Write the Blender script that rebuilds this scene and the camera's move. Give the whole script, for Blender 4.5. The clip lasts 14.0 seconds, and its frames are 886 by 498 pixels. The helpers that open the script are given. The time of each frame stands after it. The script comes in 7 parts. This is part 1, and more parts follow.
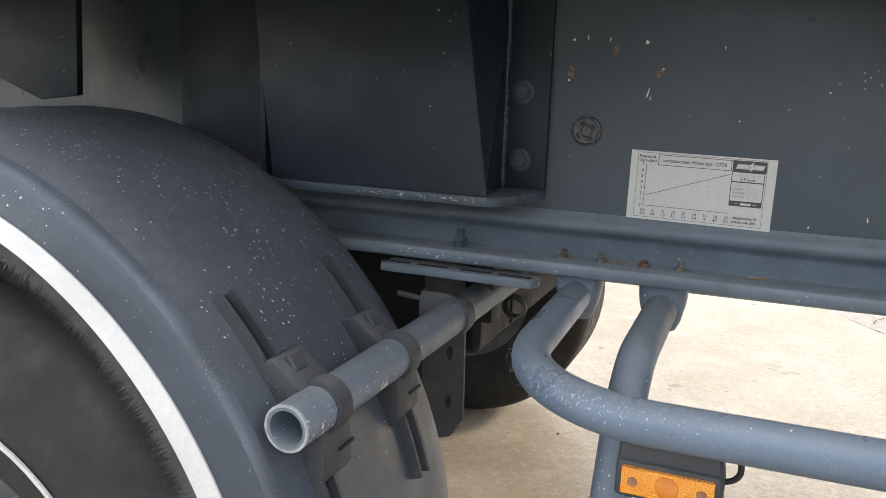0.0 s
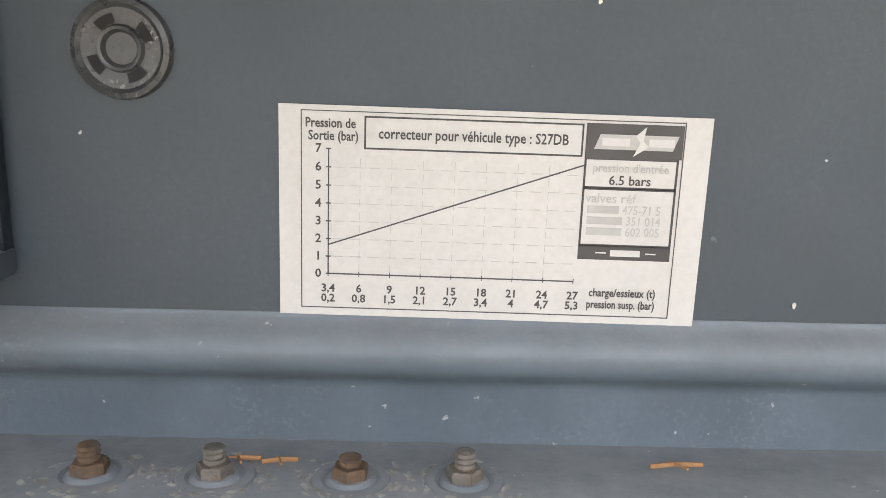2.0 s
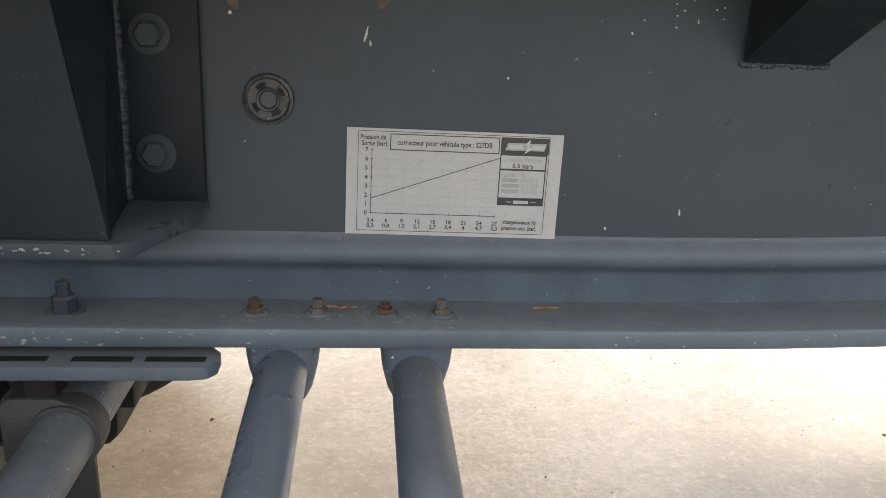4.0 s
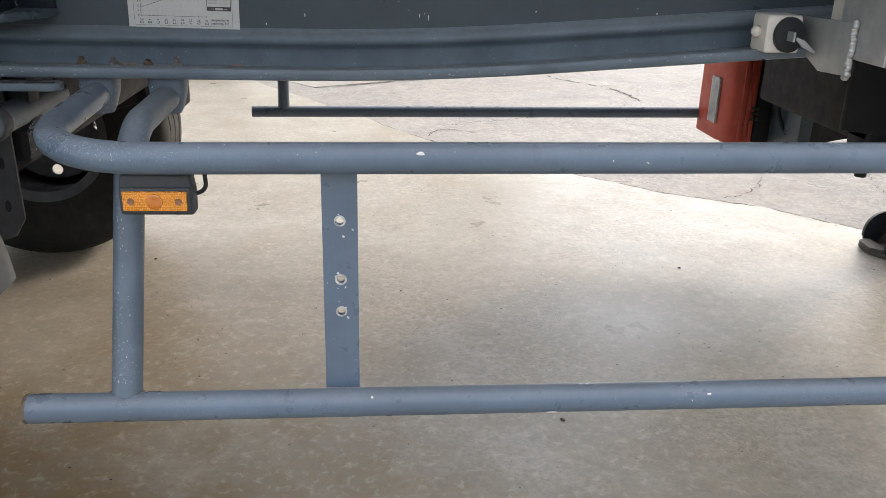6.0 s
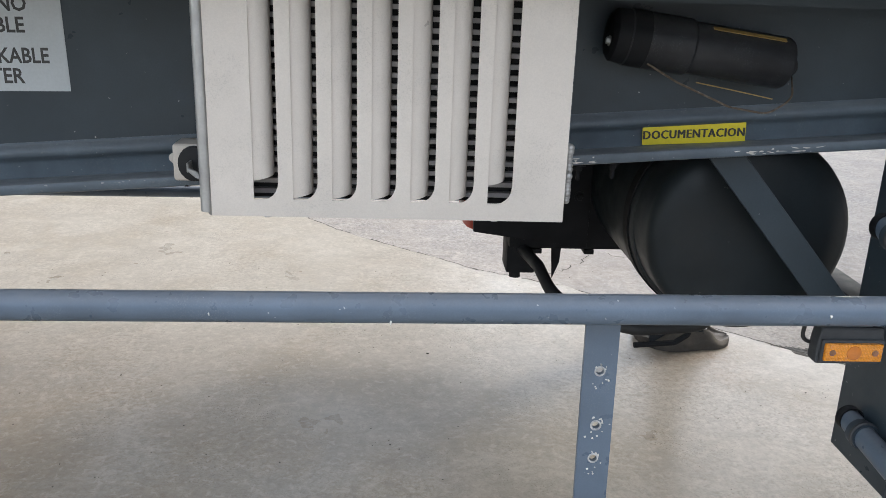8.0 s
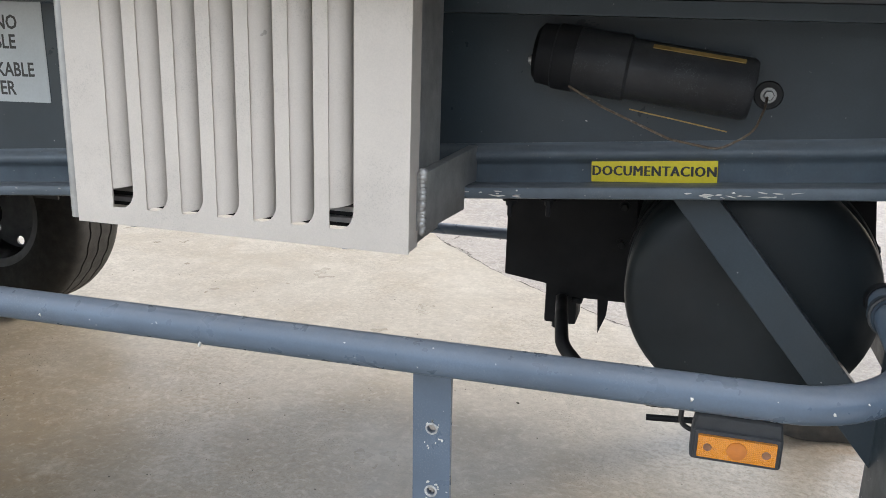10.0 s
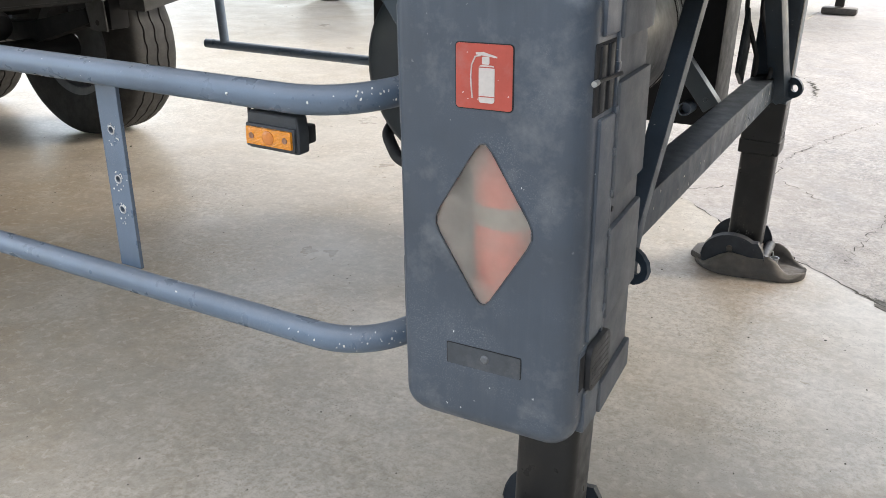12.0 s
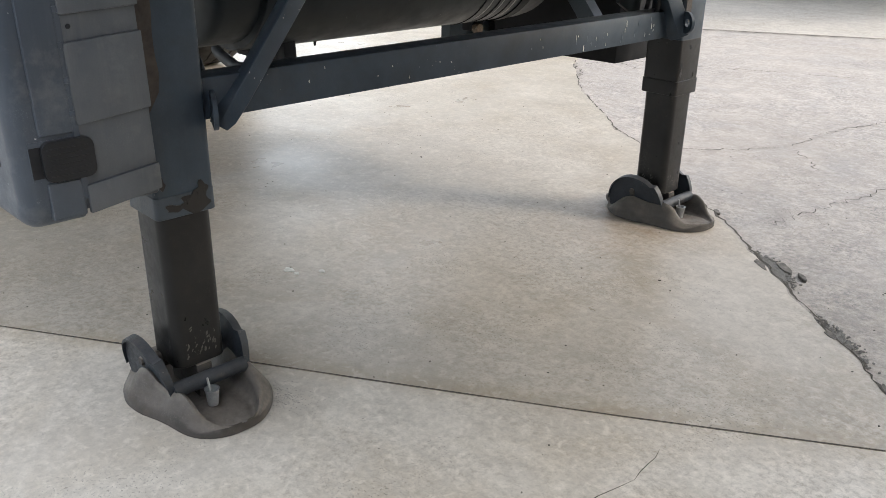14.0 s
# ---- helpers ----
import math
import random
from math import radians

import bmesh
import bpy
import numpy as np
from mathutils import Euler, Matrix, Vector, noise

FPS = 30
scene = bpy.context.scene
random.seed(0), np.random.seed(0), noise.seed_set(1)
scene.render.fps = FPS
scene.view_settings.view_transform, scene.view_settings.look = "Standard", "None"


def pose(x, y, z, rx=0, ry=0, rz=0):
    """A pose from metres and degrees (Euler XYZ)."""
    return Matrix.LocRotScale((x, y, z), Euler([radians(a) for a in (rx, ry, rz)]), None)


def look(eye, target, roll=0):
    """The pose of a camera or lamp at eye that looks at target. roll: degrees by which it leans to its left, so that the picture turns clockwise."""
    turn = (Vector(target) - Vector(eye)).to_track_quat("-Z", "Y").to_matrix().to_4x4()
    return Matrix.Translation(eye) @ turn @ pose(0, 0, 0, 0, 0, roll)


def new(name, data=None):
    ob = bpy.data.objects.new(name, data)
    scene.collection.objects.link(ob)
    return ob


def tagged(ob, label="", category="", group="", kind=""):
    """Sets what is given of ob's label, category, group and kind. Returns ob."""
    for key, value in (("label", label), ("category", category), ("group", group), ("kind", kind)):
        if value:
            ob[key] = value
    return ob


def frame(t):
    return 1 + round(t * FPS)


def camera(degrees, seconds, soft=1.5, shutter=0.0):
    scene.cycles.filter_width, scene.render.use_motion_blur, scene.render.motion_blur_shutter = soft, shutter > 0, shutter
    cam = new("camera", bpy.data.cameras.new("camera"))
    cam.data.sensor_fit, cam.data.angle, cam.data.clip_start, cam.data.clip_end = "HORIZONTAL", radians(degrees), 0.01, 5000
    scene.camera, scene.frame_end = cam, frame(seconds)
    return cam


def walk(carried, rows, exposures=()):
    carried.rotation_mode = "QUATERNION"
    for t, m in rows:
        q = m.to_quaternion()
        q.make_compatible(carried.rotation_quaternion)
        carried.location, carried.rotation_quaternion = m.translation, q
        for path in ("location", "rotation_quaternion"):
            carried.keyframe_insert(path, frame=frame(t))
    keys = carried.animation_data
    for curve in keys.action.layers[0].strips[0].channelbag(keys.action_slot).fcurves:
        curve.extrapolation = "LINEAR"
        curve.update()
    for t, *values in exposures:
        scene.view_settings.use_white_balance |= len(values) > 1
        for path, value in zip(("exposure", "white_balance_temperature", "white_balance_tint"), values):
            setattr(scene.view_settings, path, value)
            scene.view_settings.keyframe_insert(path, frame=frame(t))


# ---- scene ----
cam = camera(56.0, 14.0, soft=0.7)
PATH = [
    (0, (-0.204, -0.869, 1.368), (-0.936, 0.946, 0.958), 2.0),
    (0.5, (-0.281, -0.815, 1.351), (-0.631, 1.102, 0.903), 2.4),
    (1, (-0.311, -0.493, 1.339), (-0.442, 1.452, 0.894), 2.2),
    (1.5, (-0.342, -0.169, 1.303), (-0.316, 1.786, 0.881), 2.2),
    (2, (-0.346, 0.035, 1.29), (-0.325, 1.981, 0.83), 1.4),
    (2.2, (-0.338, 0.08, 1.298), (-0.348, 2.027, 0.839), 0.9),
    (4.3, (-0.405, -0.543, 1.4), (-0.215, 1.35, 0.784), 2.6),
    (4.5, (-0.382, -0.68, 1.362), (-0.27, 1.217, 0.736), 1.5),
    (5, (-0.384, -0.927, 1.344), (-0.277, 0.95, 0.66), 1.3),
    (5.5, (-0.205, -1.118, 1.327), (-0.082, 0.751, 0.626), 1.4),
    (6, (0.068, -1.27, 1.342), (0.213, 0.595, 0.634), 1.5),
    (6.5, (0.371, -1.308, 1.358), (0.537, 0.551, 0.639), 1.8),
    (7, (0.788, -1.353, 1.387), (0.958, 0.498, 0.649), 1.5),
    (7.5, (1.056, -1.341, 1.457), (1.197, 0.513, 0.721), 1.5),
    (8, (1.247, -1.25, 1.515), (1.343, 0.654, 0.91), 1.9),
    (8.2, (1.315, -1.233, 1.522), (1.362, 0.678, 0.933), 2.0),
    (10.3, (1.931, -1.051, 1.447), (1.393, 0.805, 0.932), 1.7),
    (10.5, (1.96, -1.082, 1.383), (1.467, 0.768, 0.807), 2.5),
    (11, (2.181, -1.17, 1.354), (1.681, 0.628, 0.634), 2.6),
    (11.5, (2.545, -1.093, 1.343), (1.796, 0.607, 0.601), 1.1),
    (12, (2.916, -1.09, 1.331), (2.035, 0.534, 0.565), 1.1),
    (12.5, (3.256, -1.008, 1.319), (2.26, 0.541, 0.539), 1.3),
    (13, (3.584, -0.814, 1.272), (2.453, 0.621, 0.459), 1.4),
    (13.5, (3.896, -0.664, 1.207), (2.645, 0.657, 0.375), 1.1),
    (14, (4.138, -0.491, 1.14), (2.812, 0.782, 0.353), 0.9),
]
EXPOSURES = [(0.0, 2.32, 7150, 11), (0.8, 2.18, 7300, 12), (1.5, 2.75, 7600, 14), (2.2, 3.32, 8000, 15), (4.3, 2.05, 7400, 13), (5.0, 1.90, 7200, 12), (5.8, 1.85, 7000, 11), (7.0, 1.62, 6800, 10), (8.0, 1.66, 6700, 10), (10.3, 1.87, 6800, 10), (11.5, 2.03, 6800, 10), (12.5, 2.06, 6800, 10), (13.2, 2.03, 6800, 10), (14.0, 1.88, 6800, 10)]
walk(cam, [(t, look(eye, target, roll)) for t, eye, target, roll in PATH], EXPOSURES)

# ---- light: hazy sun from the far side, bright overcast sky ----
SUN_AZ, SUN_EL = radians(55.0), radians(30.0)
world = bpy.data.worlds.new("sky")
scene.world = world
world.use_nodes = True
wn = world.node_tree.nodes
wl = world.node_tree.links
wn.clear()
sky_tex = wn.new("ShaderNodeTexSky")
sky_tex.sky_type = "NISHITA"
sky_tex.sun_disc = False
sky_tex.sun_elevation = SUN_EL
sky_tex.sun_rotation = SUN_AZ
sky_tex.dust_density = 1.2
sky_tex.air_density = 1.0
sky_tex.ozone_density = 0.4
sky_bg = wn.new("ShaderNodeBackground")
sky_bg.inputs["Strength"].default_value = 0.08
sky_out = wn.new("ShaderNodeOutputWorld")
wl.new(sky_tex.outputs[0], sky_bg.inputs[0])
# thin even cloud over the whole sky
haze_bg = wn.new("ShaderNodeBackground")
haze_bg.inputs["Color"].default_value = (0.95, 0.965, 1.0, 1)
haze_bg.inputs["Strength"].default_value = 0.40
sky_sum = wn.new("ShaderNodeAddShader")
wl.new(sky_bg.outputs[0], sky_sum.inputs[0])
wl.new(haze_bg.outputs[0], sky_sum.inputs[1])
wl.new(sky_sum.outputs[0], sky_out.inputs[0])
sun = new("sun", bpy.data.lights.new("sun", "SUN"))
sun.data.energy = 0.55
sun.data.angle = radians(11.0)
sun.data.color = (1.0, 0.95, 0.88)
sun.matrix_world = look((0, 0, 0), (-math.sin(SUN_AZ) * math.cos(SUN_EL), -math.cos(SUN_AZ) * math.cos(SUN_EL), -math.sin(SUN_EL)))

# ---- materials ----
def surface(name, base, rough=0.5, metal=0.0, vary=0.25, scale=6.0, grain=180.0, bump=0.15, chips=0.0, chip_colour=(0.6, 0.6, 0.58),
            chip_scale=70.0, dust=0.0, dust_colour=(0.33, 0.31, 0.28), stain=0.0, stain_colour=(0.10, 0.075, 0.05), stain_scale=3.0, coat=0.0, per_piece=0.0, cluster=5.0, spec=0.5, scuff=0.0, scuff_colour=(0.42, 0.43, 0.43), scuff_scale=5.0, ribs=0.0, streak=0.0, streak_colour=(0.2, 0.2, 0.2)):
    """A painted, plastic or metal surface: cloudy variation, fine grain, small chips, dust that has settled on top, streaky stains."""
    m = bpy.data.materials.new(name)
    m.use_nodes = True
    n, l = m.node_tree.nodes, m.node_tree.links
    bsdf = n["Principled BSDF"]
    co = n.new("ShaderNodeTexCoord")

    def noisy(s, detail=4.0, rough_=0.6):
        t = n.new("ShaderNodeTexNoise")
        t.inputs["Scale"].default_value, t.inputs["Detail"].default_value, t.inputs["Roughness"].default_value = s, detail, rough_
        l.new(co.outputs["Object"], t.inputs["Vector"])
        return t.outputs["Fac"]

    def ramp(fac, a, b, lo=0.0, hi=1.0):
        r = n.new("ShaderNodeMapRange")
        r.inputs["From Min"].default_value, r.inputs["From Max"].default_value = a, b
        r.inputs["To Min"].default_value, r.inputs["To Max"].default_value = lo, hi
        l.new(fac, r.inputs["Value"])
        return r.outputs["Result"]

    def mix(fac, a, b):
        x = n.new("ShaderNodeMix")
        x.data_type = "RGBA"
        for slot, v in ((x.inputs["A"], a), (x.inputs["B"], b)):
            if isinstance(v, tuple):
                slot.default_value = (*v, 1)
            else:
                l.new(v, slot)
        l.new(fac, x.inputs["Factor"]) if not isinstance(fac, float) else setattr(x.inputs["Factor"], "default_value", fac)
        return x.outputs["Result"]

    dark = tuple(c * (1 - vary) for c in base)
    light = tuple(min(1, c * (1 + vary)) for c in base)
    col = mix(ramp(noisy(scale), 0.3, 0.7), dark, light)
    fine = noisy(grain, 3.0)
    col = mix(ramp(fine, 0.25, 0.75, 0.0, 0.35), col, tuple(c * 0.7 for c in base))
    if stain:
        col = mix(ramp(noisy(stain_scale, 6.0, 0.7), 0.52, 0.72, 0.0, stain), col, stain_colour)
    if streak:
        # dirty water that has run down
        mp = n.new("ShaderNodeMapping")
        mp.inputs["Scale"].default_value = (34.0, 34.0, 2.6)
        l.new(co.outputs["Object"], mp.inputs["Vector"])
        run = n.new("ShaderNodeTexNoise")
        run.inputs["Scale"].default_value, run.inputs["Detail"].default_value, run.inputs["Roughness"].default_value = 1.0, 6.0, 0.65
        l.new(mp.outputs[0], run.inputs["Vector"])
        both = n.new("ShaderNodeMath")
        both.operation = "MULTIPLY"
        l.new(ramp(run.outputs["Fac"], 0.48, 0.68, 0.0, streak), both.inputs[0])
        l.new(ramp(noisy(4.5, 5.0, 0.6), 0.42, 0.62, 0.15, 1.0), both.inputs[1])
        col = mix(both.outputs[0], col, streak_colour)
    if dust:
        geo = n.new("ShaderNodeNewGeometry")
        sep = n.new("ShaderNodeSeparateXYZ")
        l.new(geo.outputs["Normal"], sep.inputs[0])
        up = ramp(sep.outputs["Z"], 0.35, 0.95, 0.0, dust)
        mul = n.new("ShaderNodeMath")
        mul.operation = "MULTIPLY"
        l.new(up, mul.inputs[0])
        l.new(ramp(noisy(60.0, 6.0, 0.75), 0.3, 0.62, 0.5, 1.0), mul.inputs[1])
        col = mix(mul.outputs[0], col, dust_colour)
    if chips:
        v = n.new("ShaderNodeTexVoronoi")
        v.inputs["Scale"].default_value = chip_scale
        warp = n.new("ShaderNodeVectorMath")
        warp.operation = "ADD"
        nz = n.new("ShaderNodeTexNoise")
        nz.inputs["Scale"].default_value = chip_scale * 1.7
        l.new(co.outputs["Object"], nz.inputs["Vector"])
        sc = n.new("ShaderNodeVectorMath")
        sc.operation = "SCALE"
        sc.inputs["Scale"].default_value = 0.9 / chip_scale
        l.new(nz.outputs["Color"], sc.inputs[0])
        l.new(co.outputs["Object"], warp.inputs[0])
        l.new(sc.outputs[0], warp.inputs[1])
        l.new(warp.outputs[0], v.inputs["Vector"])
        near = ramp(v.outputs["Distance"], 0.10, 0.16, 1.0, 0.0)
        sepc = n.new("ShaderNodeSeparateColor")
        l.new(v.outputs["Color"], sepc.inputs[0])
        pick = ramp(sepc.outputs[0], 1 - chips, 1 - chips + 0.01, 0.0, 1.0)
        mul2 = n.new("ShaderNodeMath")
        mul2.operation = "MULTIPLY"
        l.new(near, mul2.inputs[0])
        l.new(pick, mul2.inputs[1])
        mul3 = n.new("ShaderNodeMath")
        mul3.operation = "MULTIPLY"
        l.new(mul2.outputs[0], mul3.inputs[0])
        l.new(ramp(noisy(cluster, 3.0), 0.44, 0.58, 0.12, 1.0), mul3.inputs[1])
        col = mix(mul3.outputs[0], col, chip_colour)
    if scuff:
        rub = n.new("ShaderNodeMath")
        rub.operation = "MULTIPLY"
        l.new(ramp(noisy(420.0, 2.0, 0.5), 0.56, 0.64, 0.0, scuff), rub.inputs[0])
        l.new(ramp(noisy(scuff_scale, 6.0, 0.65), 0.52, 0.64), rub.inputs[1])
        col = mix(rub.outputs[0], col, scuff_colour)
    if per_piece:
        info = n.new("ShaderNodeObjectInfo")
        col = mix(ramp(info.outputs["Random"], 0, 1, 0.0, per_piece), col, tuple(c * 0.5 for c in base))
    height = fine
    if ribs:
        # small prisms pressed into a reflector lens
        waves = []
        for way in ("X", "Z"):
            w = n.new("ShaderNodeTexWave")
            w.bands_direction, w.wave_profile = way, "SIN"
            w.inputs["Scale"].default_value = 0.314 / ribs
            l.new(co.outputs["Object"], w.inputs["Vector"])
            waves.append(w.outputs["Fac"])
        net = n.new("ShaderNodeMath")
        net.operation = "MULTIPLY"
        l.new(waves[0], net.inputs[0])
        l.new(waves[1], net.inputs[1])
        height = net.outputs[0]
        col = mix(ramp(height, 0.05, 0.55, 0.55, 0.0), col, tuple(c * 0.5 for c in base))
    l.new(col, bsdf.inputs["Base Color"])
    l.new(ramp(noisy(scale * 3), 0.3, 0.7, max(0.02, rough - 0.1), min(1, rough + 0.12)), bsdf.inputs["Roughness"])
    bsdf.inputs["Metallic"].default_value = metal
    bsdf.inputs["Specular IOR Level"].default_value = spec
    if coat:
        bsdf.inputs["Coat Weight"].default_value = coat
    if bump:
        b = n.new("ShaderNodeBump")
        b.inputs["Strength"].default_value = bump
        b.inputs["Distance"].default_value = 0.002
        l.new(height, b.inputs["Height"])
        l.new(b.outputs[0], bsdf.inputs["Normal"])
    return m


def concrete(name, base, light, brown, rough, brown_amount, speck, relief, scale=1.0, grime=0.0, mottle=0.5):
    """Trowelled or worn concrete: clouds, brown water stains, aggregate specks, pits."""
    m = bpy.data.materials.new(name)
    m.use_nodes = True
    n, l = m.node_tree.nodes, m.node_tree.links
    bsdf = n["Principled BSDF"]
    co = n.new("ShaderNodeTexCoord")

    def noisy(s, detail=5.0, r=0.6, dist=0.0):
        t = n.new("ShaderNodeTexNoise")
        t.inputs["Scale"].default_value, t.inputs["Detail"].default_value = s * scale, detail
        t.inputs["Roughness"].default_value, t.inputs["Distortion"].default_value = r, dist
        l.new(co.outputs["Object"], t.inputs["Vector"])
        return t.outputs["Fac"]

    def ramp(fac, a, b, lo=0.0, hi=1.0):
        r = n.new("ShaderNodeMapRange")
        r.inputs["From Min"].default_value, r.inputs["From Max"].default_value = a, b
        r.inputs["To Min"].default_value, r.inputs["To Max"].default_value = lo, hi
        l.new(fac, r.inputs["Value"])
        return r.outputs["Result"]

    def mix(fac, a, b):
        x = n.new("ShaderNodeMix")
        x.data_type = "RGBA"
        for slot, v in ((x.inputs["A"], a), (x.inputs["B"], b)):
            if isinstance(v, tuple):
                slot.default_value = (*v, 1)
            else:
                l.new(v, slot)
        l.new(fac, x.inputs["Factor"])
        return x.outputs["Result"]

    big = noisy(0.8, 6.0, 0.55, 0.4)
    col = mix(ramp(big, 0.25, 0.75), base, light)
    col = mix(ramp(noisy(1.7, 7.0, 0.65, 0.6), 0.48, 0.7, 0.0, brown_amount), col, brown)
    mid = noisy(13.0, 8.0, 0.75)
    col = mix(ramp(mid, 0.40, 0.66, 0.0, 0.5), col, tuple(c * 0.72 for c in base))
    # worn blotches a thumb wide, in patches
    patch = ramp(noisy(0.9, 5.0, 0.65), 0.42, 0.60, 0.12, 1.0)
    blot = noisy(52.0, 6.0, 0.78, 0.2)
    for lo_, hi_, tint in ((0.49, 0.62, tuple(c * 0.62 for c in brown)), (0.46, 0.36, tuple(min(1, c * 1.12) for c in light))):
        bl = n.new("ShaderNodeMath")
        bl.operation = "MULTIPLY"
        l.new(ramp(blot, lo_, hi_, 0.0, mottle), bl.inputs[0])
        l.new(patch, bl.inputs[1])
        col = mix(bl.outputs[0], col, tint)
    if grime:
        # dried muddy water that has run together under the rear of the trailer
        sep = n.new("ShaderNodeSeparateXYZ")
        l.new(co.outputs["Object"], sep.inputs[0])
        parts_ = [ramp(sep.outputs["X"], 1.9, -0.7), ramp(sep.outputs["Y"], 2.3, 0.5), ramp(noisy(2.3, 7.0, 0.62, 0.5), 0.30, 0.56, 0.0, grime)]
        for v in parts_[:2]:
            mu = n.new("ShaderNodeMath")
            mu.operation = "MULTIPLY"
            l.new(parts_[2], mu.inputs[0])
            l.new(v, mu.inputs[1])
            parts_[2] = mu.outputs[0]
        col = mix(parts_[2], col, (0.29, 0.195, 0.095))
        # brown edging along the saw-cut joint and rusty halos where the leg feet stand
        def flat(a, b, c):
            d = n.new("ShaderNodeVectorMath")
            d.operation = "DOT_PRODUCT"
            l.new(co.outputs["Object"], d.inputs[0])
            d.inputs[1].default_value = (a, b, 0)
            s_ = n.new("ShaderNodeMath")
            s_.operation = "SUBTRACT"
            l.new(d.outputs["Value"], s_.inputs[0])
            s_.inputs[1].default_value = c
            a_ = n.new("ShaderNodeMath")
            a_.operation = "ABSOLUTE"
            l.new(s_.outputs[0], a_.inputs[0])
            return a_.outputs[0]

        def ringed(px, py):
            d = n.new("ShaderNodeVectorMath")
            d.operation = "DISTANCE"
            l.new(co.outputs["Object"], d.inputs[0])
            d.inputs[1].default_value = (px, py, 0)
            return d.outputs["Value"]

        for dist_, reach, amount, tint in ((flat(-0.551, 0.835, -0.952), 0.07, 0.6, brown), (ringed(2.50, 2.08), 0.42, 0.55, (0.33, 0.20, 0.10)), (ringed(2.46, 0.29), 0.34, 0.4, (0.22, 0.18, 0.13))):
            mu = n.new("ShaderNodeMath")
            mu.operation = "MULTIPLY"
            l.new(ramp(dist_, reach, reach * 0.15, 0.0, amount), mu.inputs[0])
            l.new(ramp(noisy(6.0, 6.0, 0.7), 0.36, 0.62, 0.1, 1.0), mu.inputs[1])
            col = mix(mu.outputs[0], col, tint)
    soft = noisy(5.5, 7.0, 0.68, 0.3)
    col = mix(ramp(soft, 0.45, 0.70, 0.0, 0.45), col, tuple(c * 0.70 for c in base))
    col = mix(ramp(soft, 0.42, 0.28, 0.0, 0.5), col, tuple(min(1, c * 1.1) for c in light))
    # pale and dark flecks a finger wide
    fleck = noisy(31.0, 4.0, 0.62, 0.5)
    col = mix(ramp(fleck, 0.53, 0.66, 0.0, 0.34), col, tuple(c * 0.66 for c in base))
    col = mix(ramp(fleck, 0.45, 0.33, 0.0, 0.40), col, tuple(min(1, c * 1.14) for c in light))
    # fine sand everywhere, dark pits in worn patches
    grit = noisy(120.0, 6.0, 0.8)
    col = mix(ramp(grit, 0.50, 0.72, 0.0, speck * 0.4), col, tuple(c * 0.45 for c in base))
    pits = noisy(150.0, 2.0, 0.5)
    g = n.new("ShaderNodeMath")
    g.operation = "MULTIPLY"
    l.new(ramp(pits, 0.60, 0.66, 0.0, speck), g.inputs[0])
    l.new(ramp(noisy(2.1, 6.0, 0.7), 0.50, 0.66, 0.04, 1.0), g.inputs[1])
    col = mix(g.outputs[0], col, tuple(c * 0.3 for c in base))
    l.new(col, bsdf.inputs["Base Color"])
    l.new(ramp(noisy(2.5), 0.3, 0.7, rough - 0.12, rough + 0.1), bsdf.inputs["Roughness"])
    bsdf.inputs["Specular IOR Level"].default_value = 0.42 if rough < 0.6 else 0.3
    b = n.new("ShaderNodeBump")
    b.inputs["Strength"].default_value, b.inputs["Distance"].default_value = relief, 0.004
    h = n.new("ShaderNodeMath")
    h.operation = "ADD"
    l.new(grit, h.inputs[0])
    l.new(mid, h.inputs[1])
    l.new(h.outputs[0], b.inputs["Height"])
    l.new(b.outputs[0], bsdf.inputs["Normal"])
    return m


CHASSIS = surface("chassis_paint", (0.041, 0.057, 0.070), 0.36, spec=0.36, vary=0.2, scale=4, grain=260, bump=0.06, chips=0.05, chip_colour=(0.42, 0.43, 0.43), chip_scale=95, cluster=8.0, dust=0.8, dust_colour=(0.15, 0.16, 0.17), scuff=0.07, scuff_scale=4.0, scuff_colour=(0.12, 0.13, 0.14))
# worn, dusty chassis paint, lightened further to carry light bounced off the floor
WORN_LIT = surface("worn_lit_chassis_paint", (0.094, 0.122, 0.148), 0.42, vary=0.25, scale=9, grain=260, bump=0.12, chips=0.14, chip_colour=(0.36, 0.36, 0.35), chip_scale=120, cluster=12.0, dust=0.75, dust_colour=(0.24, 0.25, 0.26), stain=0.3, stain_colour=(0.11, 0.115, 0.12), stain_scale=14, scuff=0.25, scuff_scale=10.0, scuff_colour=(0.22, 0.23, 0.23))
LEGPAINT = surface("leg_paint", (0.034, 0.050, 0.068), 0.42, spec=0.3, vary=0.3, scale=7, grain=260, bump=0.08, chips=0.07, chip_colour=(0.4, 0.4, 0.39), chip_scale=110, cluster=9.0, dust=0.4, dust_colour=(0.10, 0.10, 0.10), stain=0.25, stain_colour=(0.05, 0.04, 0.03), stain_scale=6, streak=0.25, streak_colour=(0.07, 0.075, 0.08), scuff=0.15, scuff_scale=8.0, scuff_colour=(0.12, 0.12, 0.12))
# chassis paint darkened to carry the overhang's shade on hanger, strut and brackets
SHADEDPAINT = surface("shaded_chassis_paint", (0.015, 0.022, 0.029), 0.46, spec=0.22, vary=0.3, scale=7, grain=260, bump=0.08, chips=0.07, chip_colour=(0.3, 0.3, 0.29), chip_scale=110, cluster=9.0, dust=0.4, dust_colour=(0.10, 0.10, 0.10), scuff=0.12, scuff_scale=8.0, scuff_colour=(0.10, 0.10, 0.10))
